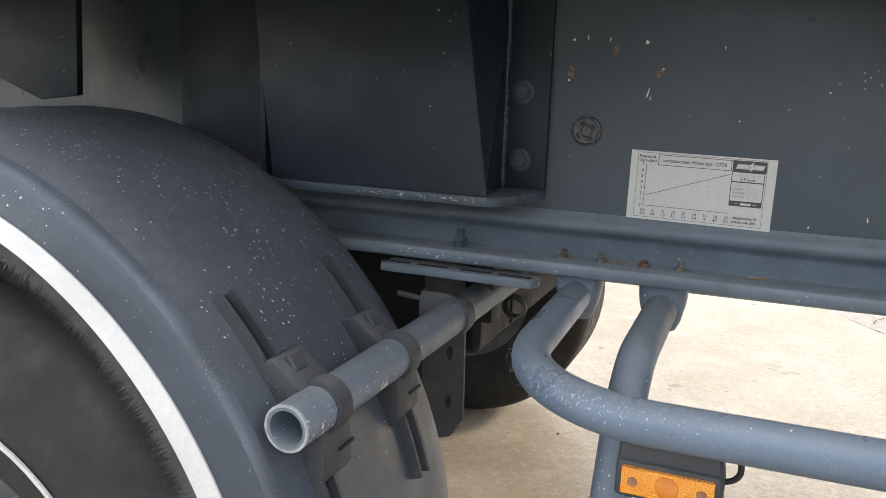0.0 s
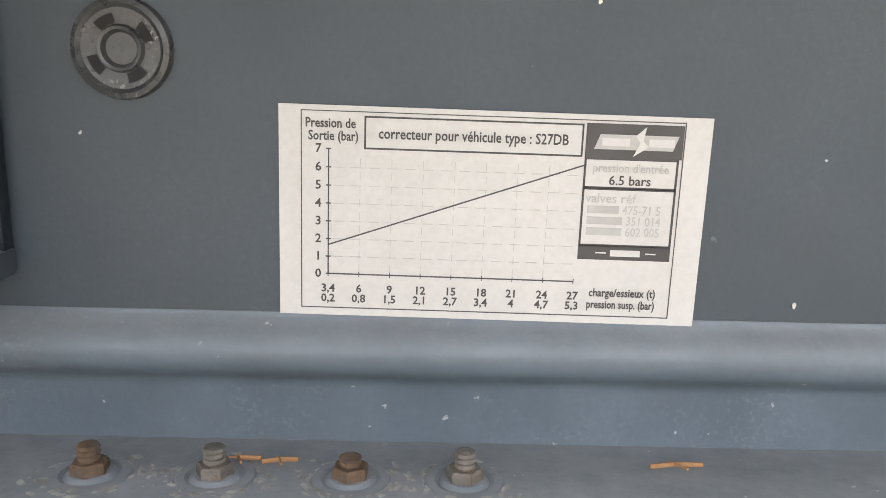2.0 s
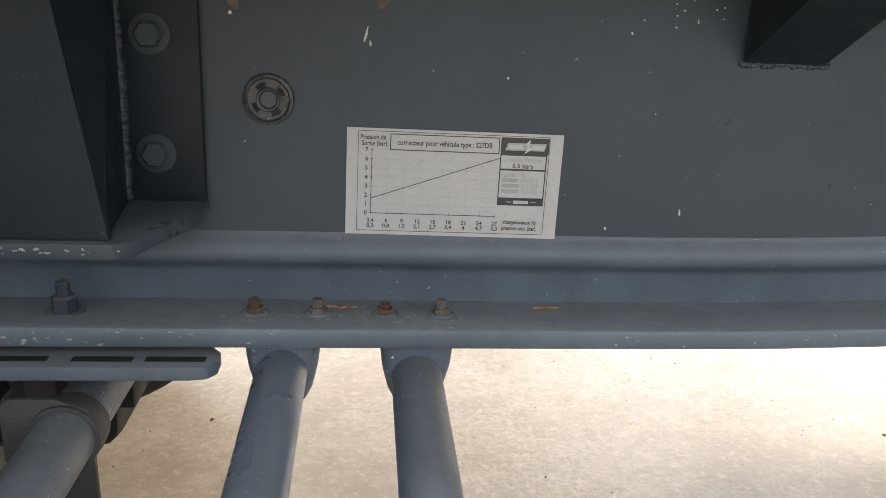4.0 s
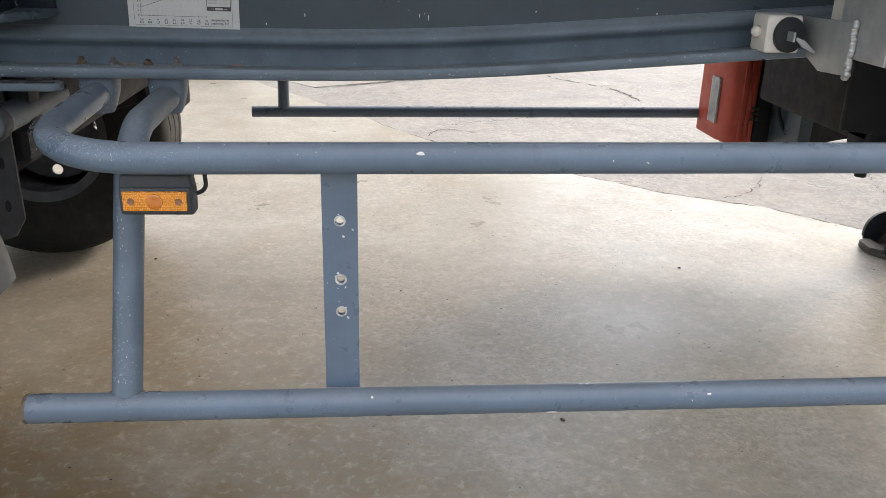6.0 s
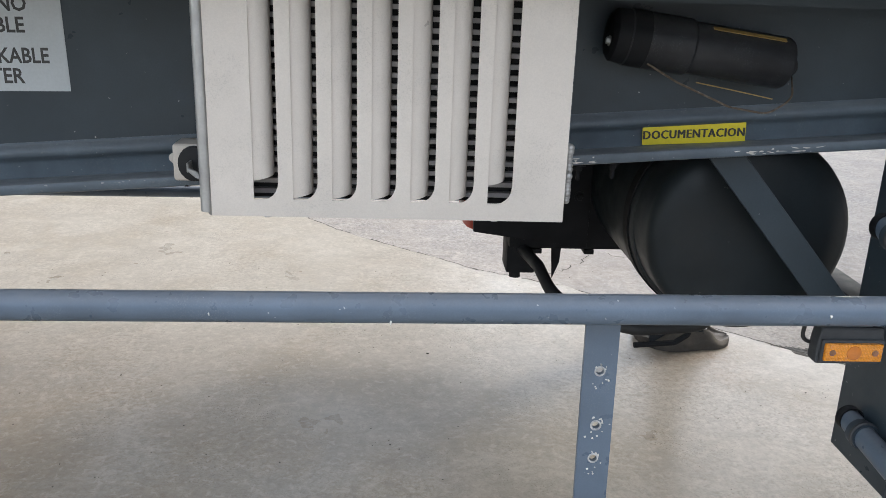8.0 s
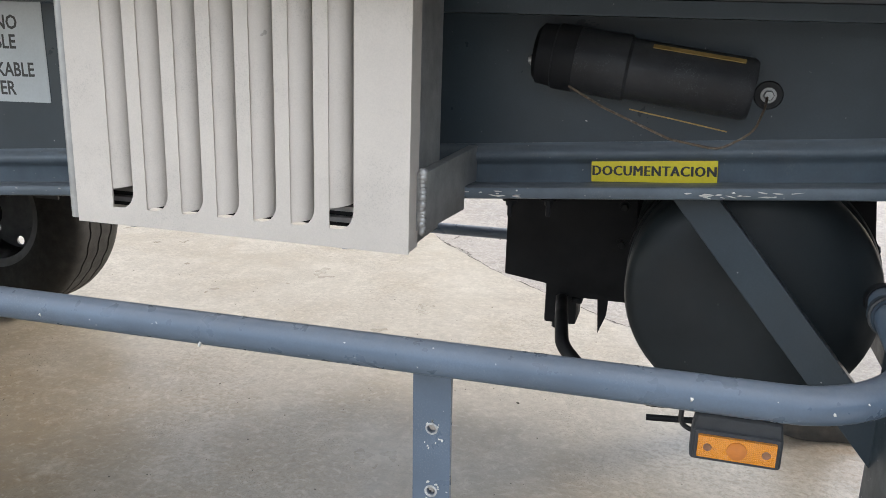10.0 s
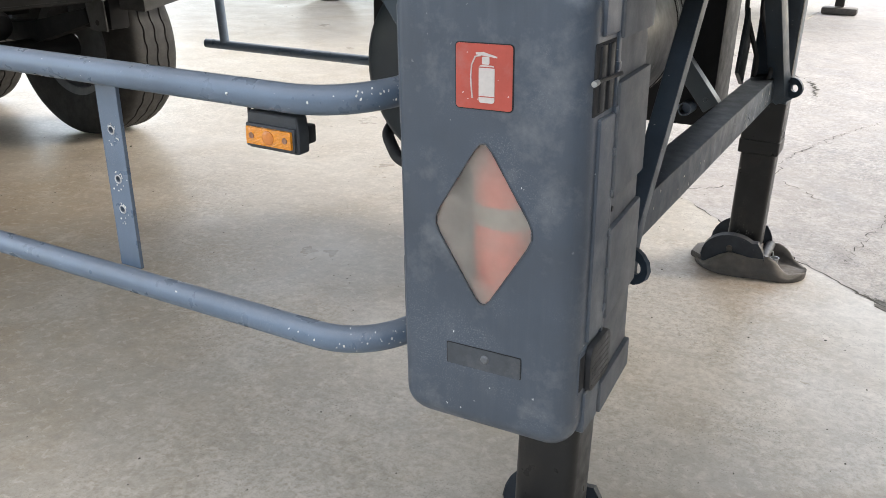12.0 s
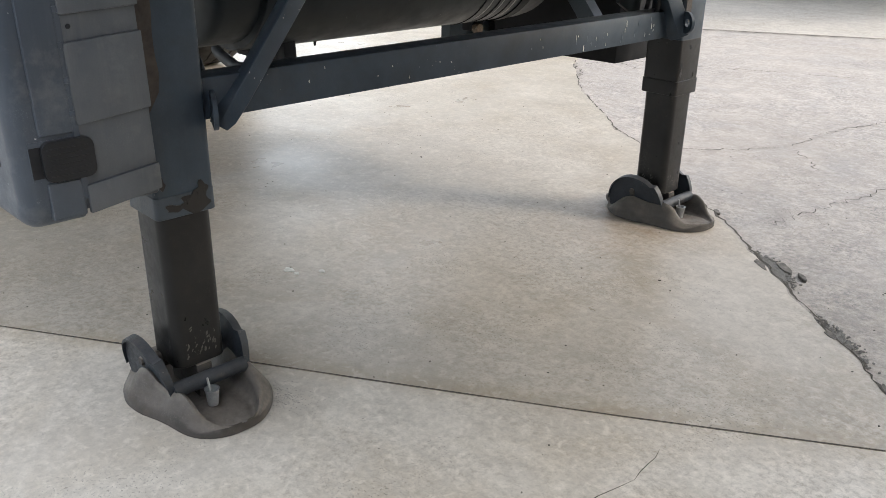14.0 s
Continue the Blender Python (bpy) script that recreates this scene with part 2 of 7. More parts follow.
RAIL = surface("rail_paint", (0.102, 0.140, 0.190), 0.33, vary=0.15, scale=7, grain=300, bump=0.08, chips=0.08, chip_scale=110, cluster=7.0, dust=0.3, scuff=0.12, scuff_scale=6.0)
TUBE = surface("old_rail_paint", (0.104, 0.134, 0.170), 0.5, vary=0.2, scale=9, grain=240, bump=0.15, chips=0.35, chip_colour=(0.66, 0.67, 0.67), chip_scale=135, cluster=8.0, dust=0.3, scuff=0.5, scuff_scale=9.0)
FENDER = surface("fender_plastic", (0.044, 0.055, 0.071), 0.42, spec=0.4, vary=0.28, scale=5, grain=320, bump=0.10, chips=0.35, chip_colour=(0.60, 0.60, 0.60), chip_scale=120, cluster=4.0, dust=0.5, dust_colour=(0.20, 0.205, 0.215), scuff=0.3, scuff_scale=4.0, scuff_colour=(0.25, 0.26, 0.27))
# rubbed plastic, lightened further to hold the shoulder's edge highlight
CREST = surface("rubbed_highlit_plastic", (0.070, 0.081, 0.097), 0.5, spec=0.4, vary=0.3, scale=9, grain=320, bump=0.10, chips=0.3, chip_colour=(0.45, 0.45, 0.45), chip_scale=150, scuff=0.6, scuff_scale=7.0, scuff_colour=(0.22, 0.23, 0.24))
CLAMP = surface("grey_rubbery_plastic", (0.030, 0.034, 0.039), 0.6, vary=0.2, scale=12, grain=320, bump=0.12, dust=0.5, dust_colour=(0.2, 0.195, 0.185), scuff=0.4, scuff_scale=16.0, scuff_colour=(0.14, 0.14, 0.14))
WHITE_TRIM = surface("white_trim", (0.52, 0.51, 0.49), 0.5, vary=0.1, scale=10)
BRISTLE = surface("bristle", (0.085, 0.085, 0.087), 0.9, vary=0.35, scale=30, grain=500, bump=0.4)
RUBBER = surface("tyre_rubber", (0.014, 0.0137, 0.0134), 0.75, vary=0.25, scale=7, grain=250, bump=0.35, dust=0.1, stain=0.55, stain_scale=11, stain_colour=(0.040, 0.035, 0.030), scuff=0.35, scuff_scale=16.0, scuff_colour=(0.06, 0.056, 0.05))
RIM = surface("rim_paint", (0.10, 0.105, 0.11), 0.5, metal=0.2, vary=0.3, scale=12)
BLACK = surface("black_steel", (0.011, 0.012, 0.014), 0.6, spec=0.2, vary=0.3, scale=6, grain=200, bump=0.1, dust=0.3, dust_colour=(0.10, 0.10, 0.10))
TANKBLACK = surface("black_tank_paint", (0.015, 0.021, 0.025), 0.42, spec=0.32, vary=0.3, scale=5, grain=300, bump=0.05, chips=0.06, chip_colour=(0.2, 0.2, 0.2), chip_scale=40, dust=0.2, dust_colour=(0.10, 0.11, 0.12))
BOXPLASTIC = surface("box_plastic", (0.044, 0.058, 0.077), 0.42, vary=0.2, scale=5, grain=400, bump=0.10, stain=0.65, stain_colour=(0.14, 0.15, 0.16), stain_scale=8, chips=0.04, chip_scale=80, dust=0.5, dust_colour=(0.22, 0.23, 0.24), streak=0.12, streak_colour=(0.15, 0.16, 0.17), scuff=0.45, scuff_scale=5.0, scuff_colour=(0.17, 0.18, 0.19))
BOXGREY = surface("box_side_plastic", (0.082, 0.089, 0.098), 0.6, vary=0.18, scale=7, grain=350, bump=0.12, stain=0.4, stain_colour=(0.2, 0.195, 0.185), stain_scale=8, streak=0.3, streak_colour=(0.17, 0.172, 0.17), scuff=0.45, scuff_scale=6.0, scuff_colour=(0.15, 0.15, 0.15))
BOXDARK = surface("box_darkened_plastic", (0.045, 0.052, 0.060), 0.55, vary=0.3, scale=20, grain=350, bump=0.12, stain=0.4, stain_colour=(0.12, 0.12, 0.12), stain_scale=18)
BLACKPLASTIC = surface("black_plastic", (0.012, 0.013, 0.015), 0.5, spec=0.3, vary=0.25, scale=14, grain=300, dust=0.2, dust_colour=(0.12, 0.12, 0.12))
TUBEPLASTIC = surface("scuffed_black_plastic", (0.021, 0.022, 0.025), 0.5, spec=0.35, vary=0.35, scale=12, grain=300, dust=0.4, dust_colour=(0.12, 0.12, 0.12), scuff=0.5, scuff_scale=14.0, scuff_colour=(0.09, 0.095, 0.10))
HOUSING = surface("lamp_housing", (0.035, 0.039, 0.044), 0.6, vary=0.2, scale=20, grain=300, dust=0.4, dust_colour=(0.14, 0.14, 0.14))
AMBER = surface("amber_lens", (0.85, 0.30, 0.02), 0.22, vary=0.12, scale=40, grain=600, bump=0.5, coat=0.4, dust=0.2, ribs=0.0026)
AMBERDARK = surface("amber_bulb", (0.50, 0.15, 0.015), 0.15, vary=0.15, scale=40, coat=0.6)
SCREW = surface("screw_recess", (0.22, 0.10, 0.05), 0.5, vary=0.2, scale=60)
COVER = surface("pale_painted_metal", (0.60, 0.55, 0.495), 0.5, vary=0.06, scale=6, grain=420, bump=0.05, stain=0.18, stain_colour=(0.36, 0.34, 0.31), stain_scale=9, chips=0.015, chip_colour=(0.12, 0.11, 0.1), chip_scale=45, scuff=0.25, scuff_scale=9.0, scuff_colour=(0.35, 0.32, 0.29))
ALU = surface("weathered_aluminium", (0.42, 0.42, 0.41), 0.45, metal=0.55, vary=0.22, scale=14, grain=260, bump=0.2, stain=0.35, stain_colour=(0.22, 0.21, 0.2), stain_scale=12)
FIN = surface("fin_metal", (0.33, 0.31, 0.30), 0.5, metal=0.3, vary=0.2, scale=12)
# near-black stands in for the shade inside holes, slots, grooves and recesses
HOLESHADE = surface("hole_shade", (0.012, 0.012, 0.013), 0.8, vary=0.2)
GALV = surface("galvanised_steel", (0.36, 0.37, 0.37), 0.45, metal=0.6, vary=0.3, scale=30, grain=300)
RUST = surface("rusty_bolt", (0.098, 0.060, 0.037), 0.85, vary=0.5, scale=110, grain=400, bump=0.5, stain=0.6, stain_colour=(0.10, 0.10, 0.095), stain_scale=90)
BOLTGREY = surface("weathered_bolt", (0.115, 0.105, 0.093), 0.75, vary=0.4, scale=90, grain=400, bump=0.5, stain=0.5, stain_colour=(0.15, 0.10, 0.065), stain_scale=80)
SCUFFED = surface("scuffed_grease", (0.085, 0.080, 0.074), 0.8, vary=0.5, scale=150)
CRUMB = surface("dried_pale_dirt", (0.30, 0.30, 0.29), 0.9, vary=0.45, scale=120)
RUSTY = surface("rusty_smear", (0.12, 0.088, 0.062), 0.8, vary=0.5, scale=90, grain=300, bump=0.2, stain=0.8, stain_colour=(0.30, 0.28, 0.24), stain_scale=110)
SHAFT = surface("greased_leg_steel", (0.011, 0.011, 0.011), 0.36, metal=0.0, spec=0.3, vary=0.3, scale=8, grain=200, bump=0.12, stain=0.5, stain_colour=(0.032, 0.027, 0.022), stain_scale=5, chips=0.03, chip_scale=40, chip_colour=(0.25, 0.24, 0.22), scuff=0.3, scuff_scale=7.0, scuff_colour=(0.10, 0.09, 0.078))
FOOT = surface("dirty_foot_steel", (0.058, 0.051, 0.045), 0.65, metal=0.1, vary=0.35, scale=14, grain=220, bump=0.35, dust=0.7, dust_colour=(0.25, 0.215, 0.175), stain=0.6, stain_colour=(0.095, 0.075, 0.058), stain_scale=13, scuff=0.4, scuff_scale=12.0, scuff_colour=(0.20, 0.17, 0.14))
RED = surface("red_plastic", (0.42, 0.055, 0.03), 0.5, vary=0.15, scale=9, grain=300, dust=0.3)
FOOTBLUE = surface("foot_bracket_paint", (0.022, 0.027, 0.034), 0.5, vary=0.35, scale=16, grain=250, bump=0.3, stain=0.5, stain_colour=(0.075, 0.06, 0.048), stain_scale=14, chips=0.1, chip_scale=140, cluster=20, chip_colour=(0.2, 0.18, 0.16), spec=0.35, dust=0.4, dust_colour=(0.12, 0.115, 0.11))
SIGNRED = surface("sign_red", (0.36, 0.055, 0.035), 0.5, vary=0.12, scale=14, chips=0.12, chip_scale=130, stain=0.25, stain_colour=(0.3, 0.22, 0.2), stain_scale=15)
SIGNWHITE = surface("sign_white", (0.46, 0.42, 0.385), 0.5, vary=0.08, scale=20)


def dusty_pane():
    """A frosted plastic pane under a veil of dust."""
    m = bpy.data.materials.new("dusty_pane")
    m.use_nodes = True
    n, l = m.node_tree.nodes, m.node_tree.links
    dust = n["Principled BSDF"]
    dust.inputs["Base Color"].default_value = (0.40, 0.36, 0.31, 1)
    dust.inputs["Roughness"].default_value = 0.4
    clear = n.new("ShaderNodeBsdfRefraction")
    clear.inputs["Roughness"].default_value, clear.inputs["IOR"].default_value = 0.38, 1.12
    co = n.new("ShaderNodeTexCoord")
    t = n.new("ShaderNodeTexNoise")
    t.inputs["Scale"].default_value, t.inputs["Detail"].default_value = 35.0, 8.0
    l.new(co.outputs["Object"], t.inputs["Vector"])
    r = n.new("ShaderNodeMapRange")
    r.inputs["From Min"].default_value, r.inputs["From Max"].default_value = 0.3, 0.7
    r.inputs["To Min"].default_value, r.inputs["To Max"].default_value = 0.14, 0.32
    l.new(t.outputs["Fac"], r.inputs["Value"])
    x = n.new("ShaderNodeMixShader")
    l.new(r.outputs["Result"], x.inputs[0])
    l.new(clear.outputs[0], x.inputs[1])
    l.new(dust.outputs[0], x.inputs[2])
    l.new(x.outputs[0], n["Material Output"].inputs[0])
    return m


DIAMOND = dusty_pane()
BANDGREY = surface("grey_band", (0.20, 0.20, 0.16), 0.6, vary=0.15, scale=20)
FARSLAB = concrete("far_slab_concrete", (0.42, 0.385, 0.34), (0.52, 0.48, 0.42), (0.34, 0.30, 0.25), 0.8, 0.5, 0.9, 0.1, mottle=0.5)
BOTTLE = surface("bottle_red", (0.62, 0.095, 0.042), 0.4, vary=0.1, scale=12)
LINER = surface("pale_box_inside", (0.42, 0.37, 0.315), 0.7, vary=0.15, scale=12)
COLLAR = surface("greasy_collar_paint", (0.034, 0.050, 0.068), 0.4, vary=0.3, scale=8, grain=220, bump=0.2, stain=0.95, stain_colour=(0.009, 0.008, 0.007), stain_scale=8, chips=0.03, chip_scale=110)
PAPER = surface("white_sticker", (0.48, 0.478, 0.465), 0.45, vary=0.04, scale=12, grain=300, bump=0.02)
WATERPAPER = surface("bluish_sticker", (0.52, 0.56, 0.58), 0.4, vary=0.05, scale=10, bump=0.02)
INK = surface("dark_print", (0.045, 0.045, 0.045), 0.5, vary=0.1, scale=40, bump=0.0)
GREYINK = surface("faded_print", (0.36, 0.36, 0.35), 0.5, vary=0.1, scale=60, bump=0.0)
YELLOW = surface("yellow_sticker", (0.84, 0.70, 0.035), 0.4, vary=0.06, scale=14, bump=0.02)
ORANGE = surface("orange_strip", (0.36, 0.24, 0.08), 0.5, vary=0.3, scale=40)
CABLE = surface("cable_rubber", (0.02, 0.02, 0.021), 0.6, vary=0.2)
TWIG = surface("dry_leaf", (0.36, 0.19, 0.09), 0.9, vary=0.3, scale=60)
PLUG = surface("dusty_plug", (0.052, 0.056, 0.058), 0.30, vary=0.3, scale=40, grain=300, bump=0.2, stain=0.5, stain_colour=(0.11, 0.11, 0.11), stain_scale=60, scuff=0.8, scuff_scale=45.0, scuff_colour=(0.3, 0.3, 0.3))
BARE = surface("bare_metal_ring", (0.48, 0.48, 0.47), 0.6, vary=0.4, scale=90, grain=400, bump=0.3, stain=0.7, stain_colour=(0.12, 0.14, 0.16), stain_scale=80)
FLAKE = surface("white_flake", (0.62, 0.61, 0.56), 0.8, vary=0.35, scale=40)
PALEFLECK = surface("pale_fleck", (0.36, 0.38, 0.40), 0.7, vary=0.5, scale=160)
SLAB = concrete("slab_concrete", (0.47, 0.42, 0.345), (0.56, 0.51, 0.435), (0.33, 0.255, 0.16), 0.38, 0.6, 0.9, 0.03, grime=1.0, mottle=0.5)
YARD = concrete("worn_yard_concrete", (0.38, 0.342, 0.303), (0.50, 0.452, 0.402), (0.30, 0.30, 0.305), 0.7, 0.5, 1.0, 0.6, 1.2, mottle=0.9)
SLABNEAR = concrete("near_slab_concrete", (0.63, 0.57, 0.48), (0.72, 0.66, 0.57), (0.40, 0.32, 0.21), 0.44, 0.6, 0.9, 0.04, grime=0.5, mottle=0.6)
STEEL = surface("dark_dirty_steel", (0.060, 0.062, 0.064), 0.6, spec=0.3, vary=0.35, scale=9, grain=260, bump=0.2, stain=0.5, stain_colour=(0.032, 0.028, 0.024), stain_scale=8, scuff=0.3, scuff_scale=9.0, scuff_colour=(0.13, 0.125, 0.12))
GRAVEL = surface("loose_gravel", (0.155, 0.142, 0.125), 0.95, vary=0.5, scale=45, grain=150, bump=1.0, stain=0.6, stain_colour=(0.06, 0.053, 0.045), stain_scale=60)
RUBBED = surface("rubbed_edge_paint", (0.30, 0.30, 0.30), 0.7, vary=0.4, scale=90)
GREASE = surface("black_grease", (0.010, 0.009, 0.008), 0.35, spec=0.4, vary=0.4, scale=30, grain=300, bump=0.3)
BROWN = surface("brown_grease", (0.036, 0.027, 0.021), 0.6, vary=0.4, scale=30, grain=300, bump=0.3)
DIRT = surface("crack_dirt", (0.075, 0.066, 0.053), 0.95, vary=0.5, scale=60, grain=160, bump=0.6)
STONE = surface("loose_stone", (0.24, 0.23, 0.21), 0.9, vary=0.3, scale=30, per_piece=0.5)
HULL = surface("trailer_hull_paint", (0.17, 0.18, 0.19), 0.45, vary=0.1, scale=2)


# ---- building tools ----
def bm_new():
    return bmesh.new()


def put(bm, verts, faces):
    vs = [bm.verts.new(v) for v in verts]
    for fc in faces:
        bm.faces.new([vs[i] for i in fc])
    return vs


def box(bm, x0, x1, y0, y1, z0, z1, m=None):
    v = [Vector((x, y, z)) for z in (z0, z1) for y in (y0, y1) for x in (x0, x1)]
    if m is not None:
        v = [m @ p for p in v]
    put(bm, v, [(0, 2, 3, 1), (4, 5, 7, 6), (0, 1, 5, 4), (2, 6, 7, 3), (0, 4, 6, 2), (1, 3, 7, 5)])
    return bm


def prism(bm, pts, a, b, axis="y", m=None):
    """A polygon pushed from a to b along an axis: x takes (y, z), y takes (x, z), z takes (x, y)."""
    place = {"x": lambda p, d: (d, p[0], p[1]), "y": lambda p, d: (p[0], d, p[1]), "z": lambda p, d: (p[0], p[1], d)}[axis]
    n = len(pts)
    v = [Vector(place(p, a)) for p in pts] + [Vector(place(p, b)) for p in pts]
    if m is not None:
        v = [m @ p for p in v]
    put(bm, v, [tuple(range(n)), tuple(range(2 * n - 1, n - 1, -1))] + [(i, i + n, (i + 1) % n + n, (i + 1) % n) for i in range(n)])
    return bm


def ring_path(points, radius, steps=6):
    """A polyline with its corners rounded to the radius."""
    pts = [Vector(p) for p in points]
    out = [pts[0]]
    for a, b, c in zip(pts, pts[1:], pts[2:]):
        u, w = (a - b).normalized(), (c - b).normalized()
        half = u.angle(w) / 2
        cut = min(radius / math.tan(half), (a - b).length * 0.49, (c - b).length * 0.49)
        r = cut * math.tan(half)
        mid = b + (u + w).normalized() * (r / math.sin(half))
        s, e = b + u * cut - mid, b + w * cut - mid
        for i in range(steps + 1):
            k = i / steps
            ang = s.angle(e)
            out.append(mid + (s * math.sin((1 - k) * ang) + e * math.sin(k * ang)) / math.sin(ang))
    return out + [pts[-1]]


def tube(bm, path, r, n=16, bore=0.0, m=None):
    """A round bar or pipe along a polyline. bore: inner radius of open ends."""
    pts = [Vector(p) for p in path]
    t0 = (pts[1] - pts[0]).normalized()
    side = t0.orthogonal().normalized()
    rings = []
    for i, p in enumerate(pts):
        t = ((pts[min(i + 1, len(pts) - 1)] - p).normalized() + (p - pts[max(i - 1, 0)]).normalized()).normalized()
        side = (side - t * side.dot(t)).normalized()
        up = t.cross(side)
        ring = []
        for k in range(n):
            a = 2 * math.pi * k / n
            q = p + (side * math.cos(a) + up * math.sin(a)) * r
            ring.append(bm.verts.new(m @ q if m is not None else q))
        rings.append(ring)
    for a, b in zip(rings, rings[1:]):
        for k in range(n):
            bm.faces.new((a[k], a[(k + 1) % n], b[(k + 1) % n], b[k]))
    for ring, p, t in ((rings[0], pts[0], pts[1] - pts[0]), (rings[-1], pts[-1], pts[-2] - pts[-1])):
        if not bore:
            bm.faces.new(ring if ring is rings[-1] else ring[::-1])
            continue
        t = t.normalized()
        c = m @ p if m is not None else p
        tt = (m.to_3x3() @ t) if m is not None else t
        rim = [bm.verts.new(c + (v.co - c) * (bore / r)) for v in ring]
        deep = [bm.verts.new(v.co + tt * r * 2.2) for v in rim]
        for k in range(n):
            j = (k + 1) % n
            bm.faces.new((ring[k], ring[j], rim[j], rim[k]))
            bm.faces.new((rim[k], rim[j], deep[j], deep[k]))
        bm.faces.new(deep)
    return bm


def lathe(bm, profile, n, m, a0=0.0, a1=360.0):
    """Turns a profile of (radius, height) about the z axis of m."""
    full = abs(a1 - a0) >= 359.9
    count = n if full else n + 1
    rows = []
    for k in range(count):
        a = radians(a0 + (a1 - a0) * k / n)
        rows.append([bm.verts.new(m @ Vector((r * math.cos(a), r * math.sin(a), h))) for r, h in profile])
    for k in range(n):
        p, q = rows[k], rows[(k + 1) % count]
        for i in range(len(profile) - 1):
            if profile[i][0] < 1e-6:
                bm.faces.new((p[i], q[i + 1], p[i + 1]))
            elif profile[i + 1][0] < 1e-6:
                bm.faces.new((p[i], q[i], p[i + 1]))
            else:
                bm.faces.new((p[i], q[i], q[i + 1], p[i + 1]))
    bmesh.ops.remove_doubles(bm, verts=bm.verts[:], dist=1e-5)
    return bm


def sweep_x(bm, profile, xs, shift=lambda x: (0.0, 0.0)):
    """A closed (y, z) outline carried along x, moved sideways and up by shift(x)."""
    rows = []
    for x in xs:
        dy, dz = shift(x)
        rows.append([bm.verts.new((x, y + dy, z + dz)) for y, z in profile])
    n = len(profile)
    for a, b in zip(rows, rows[1:]):
        for k in range(n):
            bm.faces.new((a[k], b[k], b[(k + 1) % n], a[(k + 1) % n]))
    bm.faces.new(rows[0])
    bm.faces.new(rows[-1][::-1])
    return bm


def soften(bm, w, seg=2, angle=30):
    bmesh.ops.recalc_face_normals(bm, faces=bm.faces[:])
    edges = [e for e in bm.edges if len(e.link_faces) == 2 and e.calc_face_angle(0) > radians(angle)]
    bmesh.ops.bevel(bm, geom=edges, offset=w, segments=seg, affect="EDGES", profile=0.6, clamp_overlap=True)
    return bm


def as_mesh(name, bm, material, smooth=35):
    bmesh.ops.recalc_face_normals(bm, faces=bm.faces[:])
    me = bpy.data.meshes.new(name)
    bm.to_mesh(me)
    bm.free()
    me.materials.append(material)
    if smooth:
        me.polygons.foreach_set("use_smooth", [True] * len(me.polygons))
        me.set_sharp_from_angle(angle=radians(smooth))
    return me


TOPS = {}


def thing(name, base, label, category, group="", kind=""):
    """A top-level thing: an Empty at its base; its parts are built in world places."""
    ob = tagged(new(name), label, category, group, kind)
    ob.empty_display_size = 0.1
    ob.matrix_basis = Matrix.Translation(base)
    TOPS[ob.name] = ob.matrix_basis.inverted()
    return ob


def part(name, bm, material, parent, label="", smooth=35):
    data = bm if isinstance(bm, bpy.types.Mesh) else as_mesh(name, bm, material, smooth)
    ob = new(name, data)
    ob.parent = parent
    if parent.name in TOPS:
        ob.matrix_parent_inverse = TOPS[parent.name]
    return tagged(ob, label)


def single(name, bm, material, label, category, group="", kind="", smooth=35):
    """A thing that is one mesh."""
    return tagged(new(name, as_mesh(name, bm, material, smooth)), label, category, group, kind)


def words(text, size, m, material, name, parent, bold=0.0, align="LEFT", thick=0.0004, squeeze=1.0, spacing=1.0, heavy=0.0):
    cu = bpy.data.curves.new("lettering", "FONT")
    cu.body, cu.size, cu.align_x, cu.offset, cu.extrude = text, size, align, bold, thick
    cu.resolution_u = 2
    cu.space_character = spacing
    tmp = bpy.data.objects.new("lettering", cu)
    scene.collection.objects.link(tmp)
    bpy.context.view_layer.update()
    me = bpy.data.meshes.new_from_object(tmp.evaluated_get(bpy.context.evaluated_depsgraph_get()))
    bpy.data.objects.remove(tmp)
    me.transform(m @ Matrix.Diagonal((squeeze, 1, 1, 1)))
    if heavy:
        # bold strokes: the same letters again, a hair to either side and a hair higher
        bm = bmesh.new()
        bm.from_mesh(me)
        side, up = m.to_3x3() @ Vector((heavy, 0, 0)), m.to_3x3() @ Vector((0, 0, 0.00008))
        first = bm.verts[:] + bm.edges[:] + bm.faces[:]
        for k in (-1, 1):
            more = bmesh.ops.duplicate(bm, geom=first)["geom"]
            bmesh.ops.translate(bm, vec=side * k + up * (k + 2), verts=[g for g in more if isinstance(g, bmesh.types.BMVert)])
        bm.to_mesh(me)
        bm.free()
    me.materials.clear()
    me.materials.append(material)
    return part(name, me, material, parent)


def bolt_bm(m, head=0.009, height=0.012, washer=0.016, thread=0.0):
    bm = bm_new()
    lathe(bm, [(0, 0), (washer, 0), (washer, 0.0025), (0, 0.0025)], 14, m)
    lathe(bm, [(0, 0.0025), (head, 0.0025), (head, height), (head * 0.85, height + 0.002), (0, height + 0.002)], 6, m)
    if thread:
        lathe(bm, [(0, height), (head * 0.55, height), (head * 0.55, height + thread), (head * 0.4, height + thread + 0.002), (0, height + thread + 0.002)], 10, m)
    return bm


